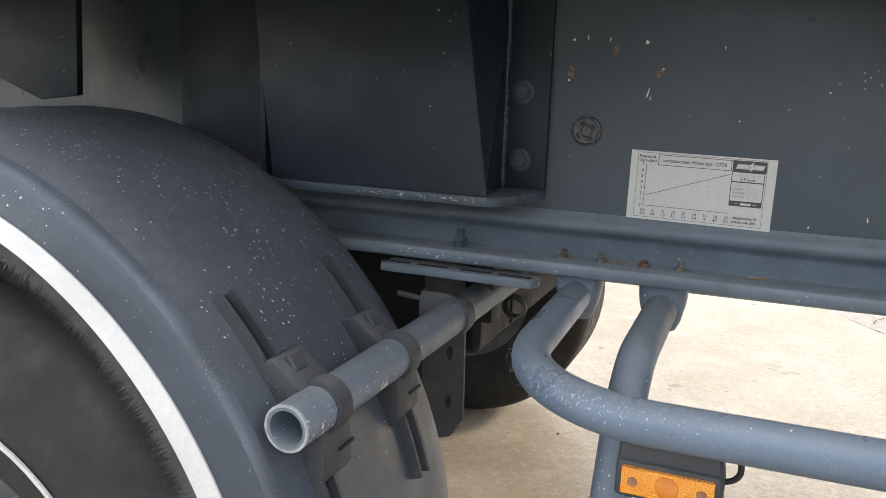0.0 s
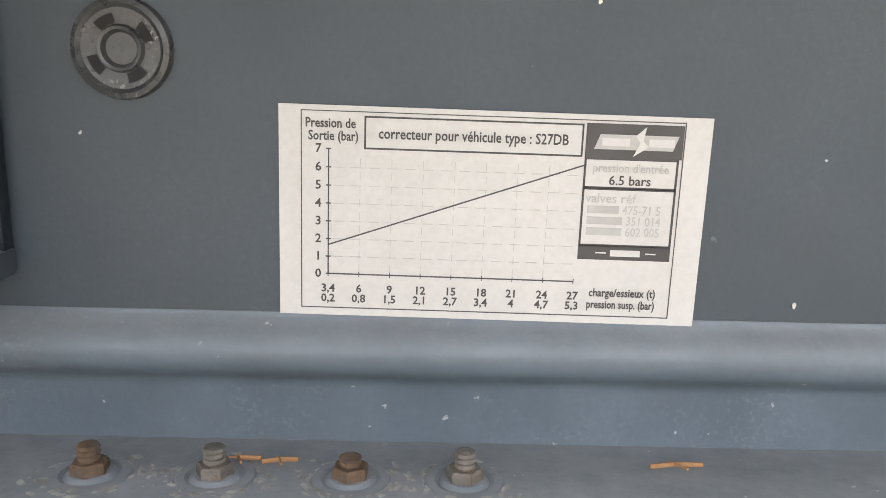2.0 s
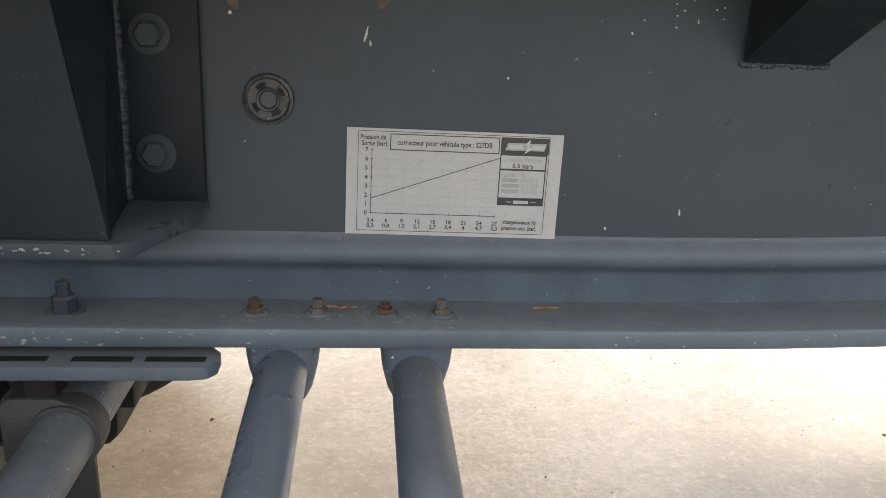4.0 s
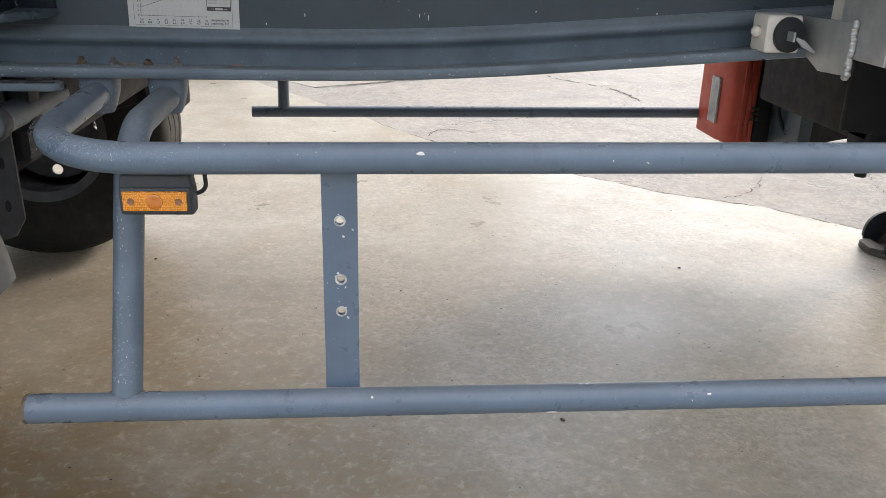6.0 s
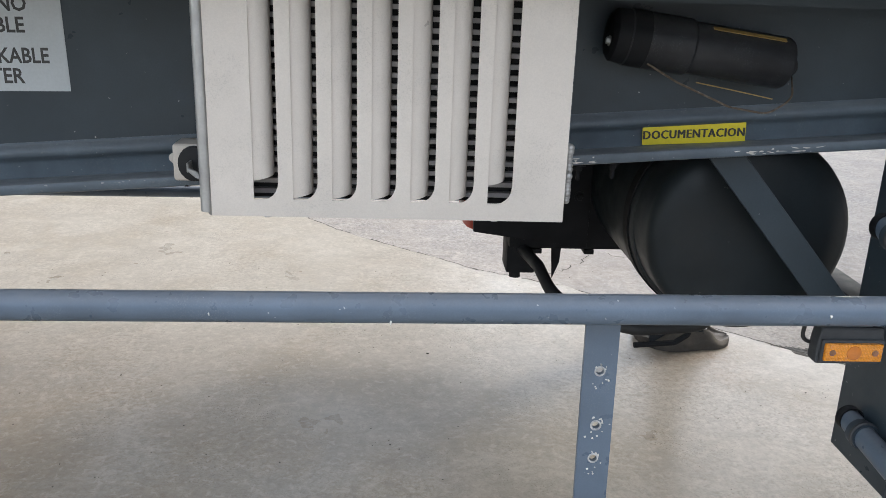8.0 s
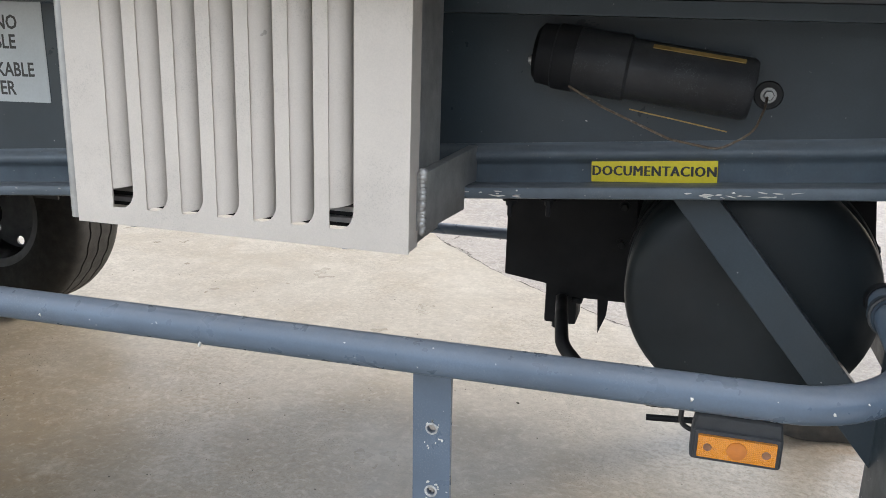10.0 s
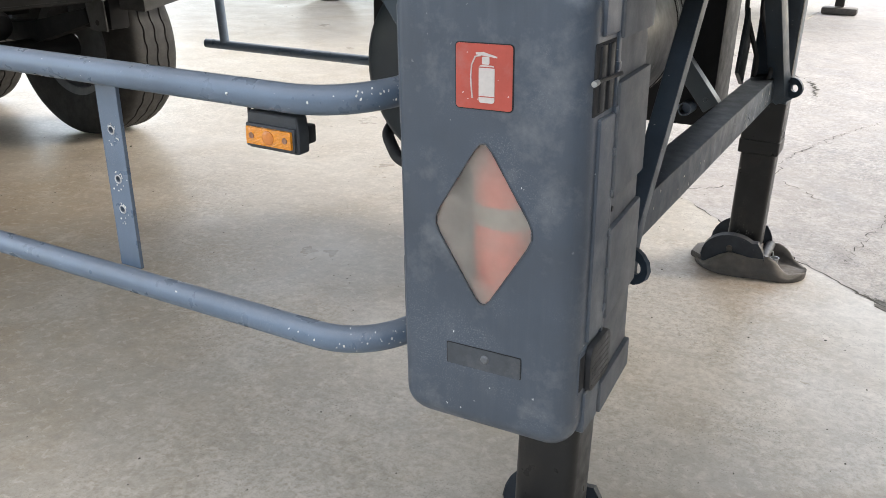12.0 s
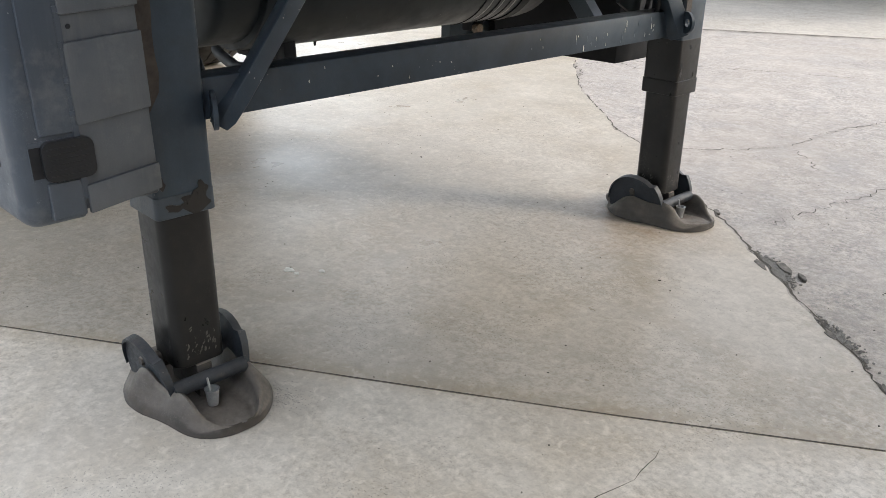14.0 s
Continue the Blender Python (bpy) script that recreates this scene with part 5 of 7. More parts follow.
sp = soften(prism(bm_new(), [(-0.802, 0.338), (-0.56, 0.338), (-0.545, 0.341), (-0.537, 0.352), (-0.537, 0.372), (-0.55, 0.39), (-0.80, 0.39)], 1.047, 1.061, "z"), 0.003)
slot_plate = thing("slotted_plate", (-0.67, 0.36, 1.047), "grey slotted steel plate under the flange", "mounting plate")
part("plate", sp, WORN_LIT, slot_plate)
for sx in (-0.782, -0.715, -0.640, -0.575):
    part("slot", soften(box(bm_new(), sx - 0.027, sx + 0.027, 0.350, 0.360, 1.060, 1.0618), 0.0005, 1), HOLESHADE, slot_plate)

# suspension hanger box on the beam, its shade put into the colour
hang = thing("suspension_hanger", (-0.85, 0.37, 1.17), "painted welded hanger box bolted to the beam, darkened for shade", "suspension hanger")
part("face_plate", soften(prism(bm_new(), [(-1.02, 1.50), (-0.985, 1.19), (-0.608, 1.19), (-0.655, 1.50)], 0.300, 0.310, "y"), 0.003), SHADEDPAINT, hang)
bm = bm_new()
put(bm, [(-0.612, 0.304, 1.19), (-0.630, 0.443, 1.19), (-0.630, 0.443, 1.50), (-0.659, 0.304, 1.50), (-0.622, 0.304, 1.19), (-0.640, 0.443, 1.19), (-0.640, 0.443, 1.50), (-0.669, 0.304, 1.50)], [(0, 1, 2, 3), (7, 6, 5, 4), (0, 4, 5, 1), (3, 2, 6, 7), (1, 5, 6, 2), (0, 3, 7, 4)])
part("side_plate", bm, SHADEDPAINT, hang)
part("side_plate", soften(prism(bm_new(), [(0.302, 1.19), (0.442, 1.19), (0.442, 1.50), (0.302, 1.50)], -1.01, -1.0, "x"), 0.002), SHADEDPAINT, hang)
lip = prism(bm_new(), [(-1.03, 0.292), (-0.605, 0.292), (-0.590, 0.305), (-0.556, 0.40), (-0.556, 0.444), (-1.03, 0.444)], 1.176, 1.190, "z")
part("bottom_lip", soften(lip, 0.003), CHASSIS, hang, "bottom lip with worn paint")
part("mounting_flange", soften(box(bm_new(), -0.636, -0.557, 0.434, 0.4445, 1.188, 1.50), 0.002), SHADEDPAINT, hang)


def on_lip(rnd_):
    return Vector((rnd_.choice((-0.66, -0.63, -0.80, -0.72)) + rnd_.gauss(0, 0.02), 0.2918, 1.185 + rnd_.uniform(-0.004, 0.002))), Vector((0, -1, 0)), Vector((1, 0, 0))


ob = part("chipped_paint", flecks(46, 33, on_lip, 0.0017, 2.0), RUBBED, hang, "bare specks along the lip", smooth=0)
ob["kind"] = "stuff"
# weld seam along the corner
rnd = random.Random(8)
bm = bm_new()
for k in range(76):
    z = 1.195 + k * 0.0041
    r = rnd.uniform(0.0045, 0.0065)
    bmesh.ops.create_icosphere(bm, subdivisions=2, radius=r, matrix=Matrix.Translation((-0.6285 + rnd.uniform(-0.001, 0.001), 0.431, z)))
part("weld_seam", bm, CHASSIS, hang, "beaded weld seam", smooth=85)
for z in (1.236, 1.345):
    part("hanger_bolt", bolt_bm(facing_camera_side(-0.600, 0.434, z), 0.0125, 0.011, 0.0185), CHASSIS, hang, "painted hexagon bolt with washer")
# bracket plates further back above the wheel, shade put into their colour
back = thing("spring_bracket", (-1.3, 0.42, 1.2), "steel spring bracket plates above the wheel, darkened for shade", "spring bracket")
part("plate", soften(prism(bm_new(), [(-1.25, 1.20), (-1.02, 1.20), (-1.05, 1.50), (-1.25, 1.50)], 0.40, 0.412, "y"), 0.003), SHADEDPAINT, back)
part("plate", soften(prism(bm_new(), [(-1.62, 1.50), (-1.62, 1.36), (-1.45, 1.30), (-1.36, 1.31), (-1.35, 1.50)], 0.26, 0.275, "y"), 0.004), SHADEDPAINT, back)
part("stud", bolt_bm(facing_camera_side(-0.995, 0.40, 1.255), 0.010, 0.02, 0.015), BLACK, back)


def tyre_profile():
    r, w = 0.53, 0.175
    return [(0.290, -w + 0.02), (0.31, -w + 0.012), (0.36, -w - 0.002), (0.42, -w - 0.006), (0.47, -w + 0.002), (0.505, -w + 0.014), (0.522, -w + 0.030), (r, -w + 0.055),
            (r, -0.083), (r - 0.012, -0.081), (r - 0.012, -0.074), (r, -0.072), (r, -0.005), (r - 0.012, -0.003), (r - 0.012, 0.004), (r, 0.006), (r, 0.072), (r - 0.012, 0.074), (r - 0.012, 0.081), (r, 0.083),
            (r, w - 0.055), (0.522, w - 0.030), (0.505, w - 0.014), (0.47, w - 0.002), (0.42, w + 0.006), (0.36, w + 0.002), (0.31, w - 0.012), (0.290, w - 0.02)]


def wheel(x, y, side, label):
    ob = thing("wheel", (x, y, 0.0), label, "wheel", "trailer wheels")
    m = about(x, 0.53, y)
    # zigzag grooves: the tread rows shift a little from step to step
    bm = lathe(bm_new(), tyre_profile(), 120, m)
    for v in bm.verts:
        d = Vector((v.co.x - x, v.co.z - 0.53))
        if d.length > 0.51 and abs(v.co.y - y) < 0.1:
            v.co.y += 0.004 * (1 if int(round(math.degrees(math.atan2(d.y, d.x)) / 3)) % 4 < 2 else -1)
    tyre = part("tyre", bm, RUBBER, ob, "worn black tyre with zigzag grooves")
    s = side
    hub = [(0.0, s * 0.05), (0.09, s * 0.05), (0.10, s * 0.10), (0.135, s * 0.105), (0.14, s * 0.042), (0.14, s * 0.030), (0.0, s * 0.030)]
    disc = [(0.235, s * 0.038), (0.235, s * 0.050), (0.262, s * 0.12), (0.285, s * 0.150), (0.300, s * 0.158), (0.300, s * 0.150), (0.27, s * 0.10), (0.25, -s * 0.14), (0.295, -s * 0.156)]
    rim = part("rim", lathe(bm_new(), disc, 48, m), RIM, ob, "grey steel rim")
    part("hub", lathe(bm_new(), hub, 40, m), RIM, rim)
    # web of the wheel with round hand holes
    bm = bm_new()
    rings2 = [[(0.2355 * math.cos(a), 0.2355 * math.sin(a)) for a in [2 * math.pi * k / 48 for k in range(48)]], [(0.1395 * math.cos(a), 0.1395 * math.sin(a)) for a in [2 * math.pi * k / 40 for k in range(40)]]]
    for k in range(8):
        b_ = 2 * math.pi * k / 8
        rings2.append([(0.198 * math.cos(b_) + 0.0235 * math.cos(a), 0.198 * math.sin(b_) + 0.0235 * math.sin(a)) for a in [2 * math.pi * q / 14 for q in range(14)]])
    faces2 = []
    for h_ in (0.034, 0.044):
        loops2, edges2 = [], []
        for line in rings2:
            loop = [bm.verts.new(m @ Vector((u, v, s * h_))) for u, v in line]
            edges2 += [bm.edges.new((loop[k], loop[(k + 1) % len(loop)])) for k in range(len(loop))]
            loops2.append(loop)
        bmesh.ops.triangle_fill(bm, use_beauty=True, edges=edges2)
        faces2.append(loops2)
    for p, q in zip(*faces2):
        for k in range(len(p)):
            j = (k + 1) % len(p)
            bm.faces.new((p[k], p[j], q[j], q[k]))
    part("wheel_web", bm, RIM, rim, "wheel web with hand holes")
    for k in range(10):
        a = 2 * math.pi * k / 10
        p = Vector((x + 0.167 * math.cos(a), y + s * 0.045, 0.53 + 0.167 * math.sin(a)))
        rot = Matrix.Translation(p) @ Matrix.Rotation(radians(90 if s < 0 else -90), 4, "X")
        part("wheel_nut", lathe(bm_new(), [(0, 0.03), (0.012, 0.03), (0.015, 0.025), (0.015, 0.0)], 6, rot), GALV, rim)
    return ob


near_wheel = wheel(-1.30, 0.055, -1, "dirty black trailer tyre on a grey steel rim under the fender")
part("pale_ring", lathe(bm_new(), [(0.366, -0.1795), (0.366, -0.183), (0.373, -0.183), (0.373, -0.1795)], 72, about(-1.30, 0.53, 0.055)), WHITE_TRIM, near_wheel, "thin pale ring on the tyre wall")
wheel(-1.355, 2.35, 1, "black trailer tyre on the far side, grey with dust")
for wx in (-2.66, -3.97):
    wheel(wx, 0.055, -1, "dirty black trailer tyre on a grey steel rim further back")
    wheel(wx - 0.05, 2.35, 1, "black trailer tyre on the far side, further back")
    rear = thing("axle", (wx, 1.2, 0.45), "dark dirty steel axle further back", "axle", "axles")
    part("axle_beam", tube(bm_new(), [(wx, 0.22, 0.53), (wx, 2.18, 0.53)], 0.075, 16), BLACK, rear)
    for ay in (0.42, 1.97):
        part("trailing_arm", soften(prism(bm_new(), [(wx - 0.35, 0.58), (wx - 0.35, 0.68), (wx, 0.70), (wx + 0.47, 0.80), (wx + 0.49, 0.72), (wx, 0.58)], ay - 0.05, ay + 0.05, "y"), 0.01), BLACK, rear)
        part("hanger", soften(box(bm_new(), wx + 0.40, wx + 0.62, ay - 0.07, ay + 0.07, 0.70, 1.10), 0.01), BLACK, rear)
axle = thing("axle", (-1.33, 1.2, 0.45), "dark dirty steel axle with springs between the wheels", "axle", "axles")
part("axle_beam", tube(bm_new(), [(-1.33, 0.22, 0.53), (-1.33, 2.18, 0.53)], 0.075, 16), BLACK, axle)
for ay in (0.42, 1.97):
    part("air_spring", lathe(bm_new(), [(0, 0.0), (0.10, 0.0), (0.13, 0.04), (0.14, 0.10), (0.12, 0.15), (0.14, 0.20), (0.14, 0.26), (0.12, 0.30), (0, 0.30)], 24, Matrix.Translation((-1.55, ay, 0.72))), RUBBER, axle)
    part("trailing_arm", soften(prism(bm_new(), [(-1.68, 0.58), (-1.68, 0.68), (-1.3, 0.70), (-0.86, 0.80), (-0.84, 0.72), (-1.3, 0.58)], ay - 0.05, ay + 0.05, "y"), 0.01), BLACK, axle)
    part("brake_chamber", lathe(bm_new(), [(0, 0), (0.07, 0.0), (0.085, 0.03), (0.085, 0.10), (0.07, 0.16), (0, 0.17)], 20, Matrix.Translation((-1.42, ay + 0.15 if ay < 1 else ay - 0.15, 0.66)) @ Matrix.Rotation(radians(-75), 4, "Y")), BLACK, axle)
# hanger brackets and plates ahead of the far wheel
fh = thing("suspension_hanger", (-0.7, 1.9, 0.68), "grey steel hanger plates ahead of the far wheel", "suspension hanger")
hp = part("hanger_plate", soften(prism(bm_new(), [(-0.86, 1.10), (-0.70, 1.10), (-0.68, 0.695), (-0.80, 0.695)], 1.90, 1.91, "y"), 0.002), STEEL, fh, "dark grey hanger plate with a hole")
part("hole", lathe(bm_new(), [(0, 0.001), (0.014, 0.001), (0.014, 0.0)], 14, facing_camera_side(-0.745, 1.90, 0.735)), HOLESHADE, hp)
part("wing_plate", soften(prism(bm_new(), [(1.98, 0.80), (2.42, 0.87), (2.42, 0.90), (1.98, 0.95)], -0.66, -0.48, "x"), 0.004), STEEL, fh)
part("hanger_body", soften(box(bm_new(), -1.0, -0.68, 1.93, 2.05, 0.70, 1.08), 0.01), BLACK, fh)
single("fender", lathe(bm_new(), [(0.60, 2.18), (0.672, 2.19), (0.672, 2.56), (0.66, 2.56), (0.66, 2.20), (0.60, 2.187), (0.60, 2.18)], 48, about(-1.34, 0.60), 20, 178), FENDER, "dark plastic fender over the far wheel", "fender", "fenders")

cross = thing("suspension_crossmember", (-0.82, 1.2, 0.80), "dark dirty suspension cross member between the hangers", "cross member", "cross members")
part("cross_tube", soften(box(bm_new(), -1.02, -0.70, 0.56, 1.88, 0.84, 1.06), 0.03, 3), BLACK, cross)
part("stiffener", soften(box(bm_new(), -0.72, -0.695, 0.75, 1.70, 0.86, 1.04), 0.004), BLACK, cross)

# ---- stickers on the beam ----
def plane_rect(bm, x0, x1, z0, z1, m, t0=0.0, t1=0.0006):
    return prism(bm, [(x0, z0), (x1, z0), (x1, z1), (x0, z1)], t0, t1, "z", m)


chart = thing("pressure_chart_sticker", (-0.3175, WEB_Y, 1.158), "white printed brake pressure chart sticker on the beam", "sticker")
CM = facing_camera_side(-0.3175, WEB_Y - 0.0008, 1.2095, -0.7)
SW, SH = 0.2125, 0.1065
part("paper", plane_rect(bm_new(), -SW / 2, SW / 2, -SH / 2, SH / 2, CM), PAPER, chart, smooth=0)


def cx(u):
    return -SW / 2 + (u * 0.985 - 0.003) * SW


def cz(v):
    return SH / 2 - (v * 0.985 - 0.006) * SH


def ink(u0, v0, u1, v1, material=INK, name="print_bar", lift=0.0007):
    part(name, plane_rect(bm_new(), cx(u0), cx(u1), cz(v1), cz(v0), CM, lift, lift + 0.0003), material, chart, smooth=0)


def ink_frame(u0, v0, u1, v1, w=0.0035, material=INK):
    bm = bm_new()
    for a, b, c, d in ((u0, v0, u1, v0 + w * 2), (u0, v1 - w * 2, u1, v1), (u0, v0, u0 + w, v1), (u1 - w, v0, u1, v1)):
        plane_rect(bm, cx(a), cx(c), cz(d), cz(b), CM, 0.0007, 0.0010)
    part("printed_frame", bm, material, chart, smooth=0)


def say(text, u, v, size, material=INK, align="LEFT", bold=0.00012, squeeze=1.0):
    m = CM @ Matrix.Translation((cx(u), cz(v), 0.0010))
    words(text, size, m, material, "lettering", chart, bold, align, 0.0001, squeeze)


ink_frame(0.055, 0.03, 0.955, 0.985, 0.0022)
ink_frame(0.203, 0.050, 0.716, 0.205, 0.0042)
say("correcteur pour véhicule type : S27DB", 0.459, 0.152, 0.0074, align="CENTER", squeeze=0.80)
say("Pression de", 0.065, 0.108, 0.0066, squeeze=0.80)
say("Sortie (bar)", 0.072, 0.167, 0.0066, squeeze=0.80)
AX0, AX1, AY0, AY1 = 0.12, 0.716, 0.812, 0.207
ink(AX0 - 0.0015, AY1, AX0 + 0.0015, AY0, name="axis_line")
ink(AX0, AY0 - 0.003, AX1, AY0 + 0.003, name="axis_line")
for k in range(8):
    v = AY0 + (AY1 - AY0) * k / 7
    say(str(k), AX0 - 0.024, v + 0.018, 0.0062, align="CENTER")
    ink(AX0 - 0.006, v - 0.003, AX0 + 0.006, v + 0.003, name="tick")
    if 0 < k < 7:
        bm = bm_new()
        for j in range(14):
            u = AX0 + 0.01 + (AX1 - AX0) * j / 14
            plane_rect(bm, cx(u), cx(u + 0.026), cz(v + 0.0016), cz(v - 0.0016), CM, 0.0007, 0.0009)
        part("dashed_line", bm, GREYINK, chart, smooth=0)["kind"] = "stuff"
LOAD = ("3,4", "6", "9", "12", "15", "18", "21", "24", "27")
BARS = ("0,2", "0,8", "1,5", "2,1", "2,7", "3,4", "4", "4,7", "5,3")
for k in range(9):
    u = AX0 + (AX1 - AX0) * k / 8
    ink(u - 0.001, AY0 - 0.012, u + 0.001, AY0 + 0.012, name="tick")
    say(LOAD[k], u, 0.902, 0.0058, align="CENTER")
    say(BARS[k], u, 0.952, 0.0058, align="CENTER")
    if 0 < k < 8:
        bm = bm_new()
        for j in range(9):
            v = 0.25 + j * 0.064
            plane_rect(bm, cx(u - 0.0008), cx(u + 0.0008), cz(min(v + 0.036, AY0)), cz(v), CM, 0.0007, 0.0009)
        part("dashed_line", bm, GREYINK, chart, smooth=0)["kind"] = "stuff"
a, b = Vector((cx(AX0), cz(0.668))), Vector((cx(0.728), cz(0.24)))
s = Vector((-(b - a).y, (b - a).x)).normalized() * 0.00035
part("graph_line", prism(bm_new(), [tuple(a - s), tuple(b - s), tuple(b + s), tuple(a + s)], 0.0007, 0.0010, "z", CM), INK, chart, smooth=0)
ink(0.722, 0.045, 0.951, 0.205, name="logo_block")
bm = prism(bm_new(), [(cx(0.742), cz(0.165)), (cx(0.755), cz(0.095)), (cx(0.94), cz(0.095)), (cx(0.928), cz(0.165))], 0.0011, 0.0013, "z", CM)
part("logo_shape", bm, GREYINK, chart, smooth=0)
bm = prism(bm_new(), [(cx(0.835), cz(0.195)), (cx(0.85), cz(0.13)), (cx(0.838), cz(0.10)), (cx(0.862), cz(0.055)), (cx(0.856), cz(0.12)), (cx(0.87), cz(0.15))], 0.0013, 0.0015, "z", CM)
part("logo_shape", bm, PAPER, chart, smooth=0)
for u0, u1 in ((0.76, 0.825), (0.87, 0.93)):
    ink(u0, 0.112, u1, 0.148, PAPER, "logo_bar", 0.0013)
ink_frame(0.722, 0.205, 0.945, 0.352, 0.005)
say("pression d'entrée", 0.833, 0.272, 0.0064, GREYINK, "CENTER", 0.00004, 0.84)
say("6.5 bars", 0.833, 0.332, 0.0066, INK, "CENTER", 0.00008)
ink_frame(0.722, 0.348, 0.945, 0.632, 0.005)
say("valves réf", 0.731, 0.418, 0.0066, GREYINK, bold=0.00004)
for v, w, tail in ((0.435, 0.075, "475-71 5"), (0.488, 0.085, "351 014"), (0.541, 0.085, "602 005")):
    ink(0.738, v, 0.738 + w, v + 0.036, GREYINK)
    say(tail, 0.738 + w + 0.008, v + 0.038, 0.0064, GREYINK, bold=0.00004, squeeze=0.84)
ink(0.722, 0.628, 0.945, 0.698, name="logo_block")
ink(0.80, 0.648, 0.872, 0.679, PAPER, "logo_bar", 0.0011)
for u in (0.765, 0.885):
    ink(u, 0.660, u + 0.025, 0.666, PAPER, "logo_bar", 0.0011)
say("charge/essieux (t)", 0.756, 0.882, 0.0060, squeeze=0.80)
say("pression susp. (bar)", 0.752, 0.942, 0.0060, squeeze=0.74)

water = thing("water_warning_sticker", (0.433, WEB_Y, 1.287), "pale warning sticker with bold black capitals", "sticker")
WM = facing_camera_side(0.433, WEB_Y - 0.0008, 1.40, 1.2)
part("paper", plane_rect(bm_new(), -0.150, 0.150, -0.113, 0.098, WM), WATERPAPER, water, smooth=0)
for text, dz in (("AGUA NO", 0.040), ("POTABLE", 0.0), ("UNDRINKABLE", -0.058), ("WATER", -0.097)):
    words(text, 0.041, WM @ Matrix.Translation((0, dz, 0.0009)), INK, "lettering", water, 0.0009, "CENTER", 0.0001, 0.84 if len(text) > 8 else 0.9)

doc = thing("document_sticker", (1.845, WEB_Y, 1.21), "yellow sticker with bold black lettering on the beam", "sticker")
DM = facing_camera_side(1.845, WEB_Y - 0.0005, 1.2375, 3.4)
part("label_sheet", plane_rect(bm_new(), -0.108, 0.108, -0.0205, 0.0205, DM), YELLOW, doc, smooth=0)
words("DOCUMENTACION", 0.0252, DM @ Matrix.Translation((0, -0.0088, 0.0009)), INK, "lettering", doc, 0.0, "CENTER", 0.0001, 0.885, 1.12, 0.0011)

# ---- document tube ----
canister = thing("document_tube", (1.82, 0.40, 1.34), "dusty black plastic document tube strapped to the beam", "document tube")
TM = Matrix.Translation((1.635, 0.388, 1.435)) @ Matrix.Rotation(radians(97.5), 4, "Y")
part("tube_body", lathe(bm_new(), [(0, 0.03), (0.050, 0.03), (0.054, 0.036), (0.054, 0.155), (0.050, 0.16), (0.050, 0.350), (0.046, 0.357), (0, 0.357)], 32, TM), TUBEPLASTIC, canister)
part("tube_cap", lathe(bm_new(), [(0, 0.0), (0.040, 0.0), (0.050, 0.008), (0.052, 0.035), (0.0545, 0.036), (0.0545, 0.07), (0.052, 0.072)], 32, TM), BLACK, canister, "black screw cap")
part("cap_screw", bolt_bm(TM @ Matrix.Rotation(radians(180), 4, "X") @ Matrix.Translation((0.012, 0.02, 0.0)), 0.007, 0.006, 0.010), GALV, canister, "bright screw head")
strip = prism(bm_new(), [(0.19, -0.005), (0.335, -0.005), (0.335, 0.005), (0.19, 0.005)], 0.0498, 0.0512, "z", TM @ Matrix.Rotation(radians(-90), 4, "Y") @ Matrix.Rotation(radians(32), 4, "X") @ Matrix.Diagonal((1, 1, 1, 1)))
part("orange_strip", strip, ORANGE, canister, "orange warning strip")
cord = ring_path([(1.70, 0.333, 1.385), (1.759, 0.335, 1.353), (1.868, 0.335, 1.308), (1.945, 0.336, 1.296), (1.995, 0.345, 1.325), (2.012, 0.40, 1.360), (2.017, 0.436, 1.376)], 0.045, 5)
part("cord", tube(bm_new(), cord, 0.0020, 8), RUSTY, canister, "thin dark cord with a yellow thread")
part("yellow_thread", tube(bm_new(), [(1.80, 0.341, 1.352), (1.88, 0.343, 1.338), (1.955, 0.346, 1.324)], 0.0012, 6), ORANGE, canister, "yellow thread along the underside")
part("anchor_washer", lathe(bm_new(), [(0, 0.003), (0.022, 0.003), (0.024, 0.0)], 20, facing_camera_side(2.019, WEB_Y, 1.378)), BLACKPLASTIC, canister, "black washer")
part("anchor_screw", bolt_bm(facing_camera_side(2.019, WEB_Y - 0.003, 1.378), 0.009, 0.008, 0.013), GALV, canister, "bright hexagon screw")

# ---- ventilated cover box ----
GX0, GX1, GY, GZ, GT = 0.934, 1.512, 0.080, 1.143, 1.78
cover = thing("ventilated_cover", (1.22, 0.24, GZ), "pale grey metal cover box with tall louvred slots", "equipment cover")
P, W0, SB = 0.0636, 0.040, 1.172
outline = [(GX0, GZ), (GX1, GZ), (GX1, GT - 0.06)]
for k in reversed(range(7)):
    x0 = 1.003 + P * k
    x1 = x0 + W0
    arc = [(x1 - 0.024 + 0.024 * math.cos(radians(a)), SB + 0.030 - 0.030 * math.sin(radians(a))) for a in (0, 18, 36, 54, 72, 90)]
    outline += [(x1, GT - 0.06)] + arc + [(x0, SB), (x0, GT - 0.06)]
outline += [(GX0, GT - 0.06)]
bm = prism(bm_new(), outline, GY, GY + 0.003, "y")
box(bm, GX0, GX1, GY, GY + 0.003, GT - 0.06, GT)
panel = part("front_panel", bm, COVER, cover, "pale painted front panel with seven tall slots")
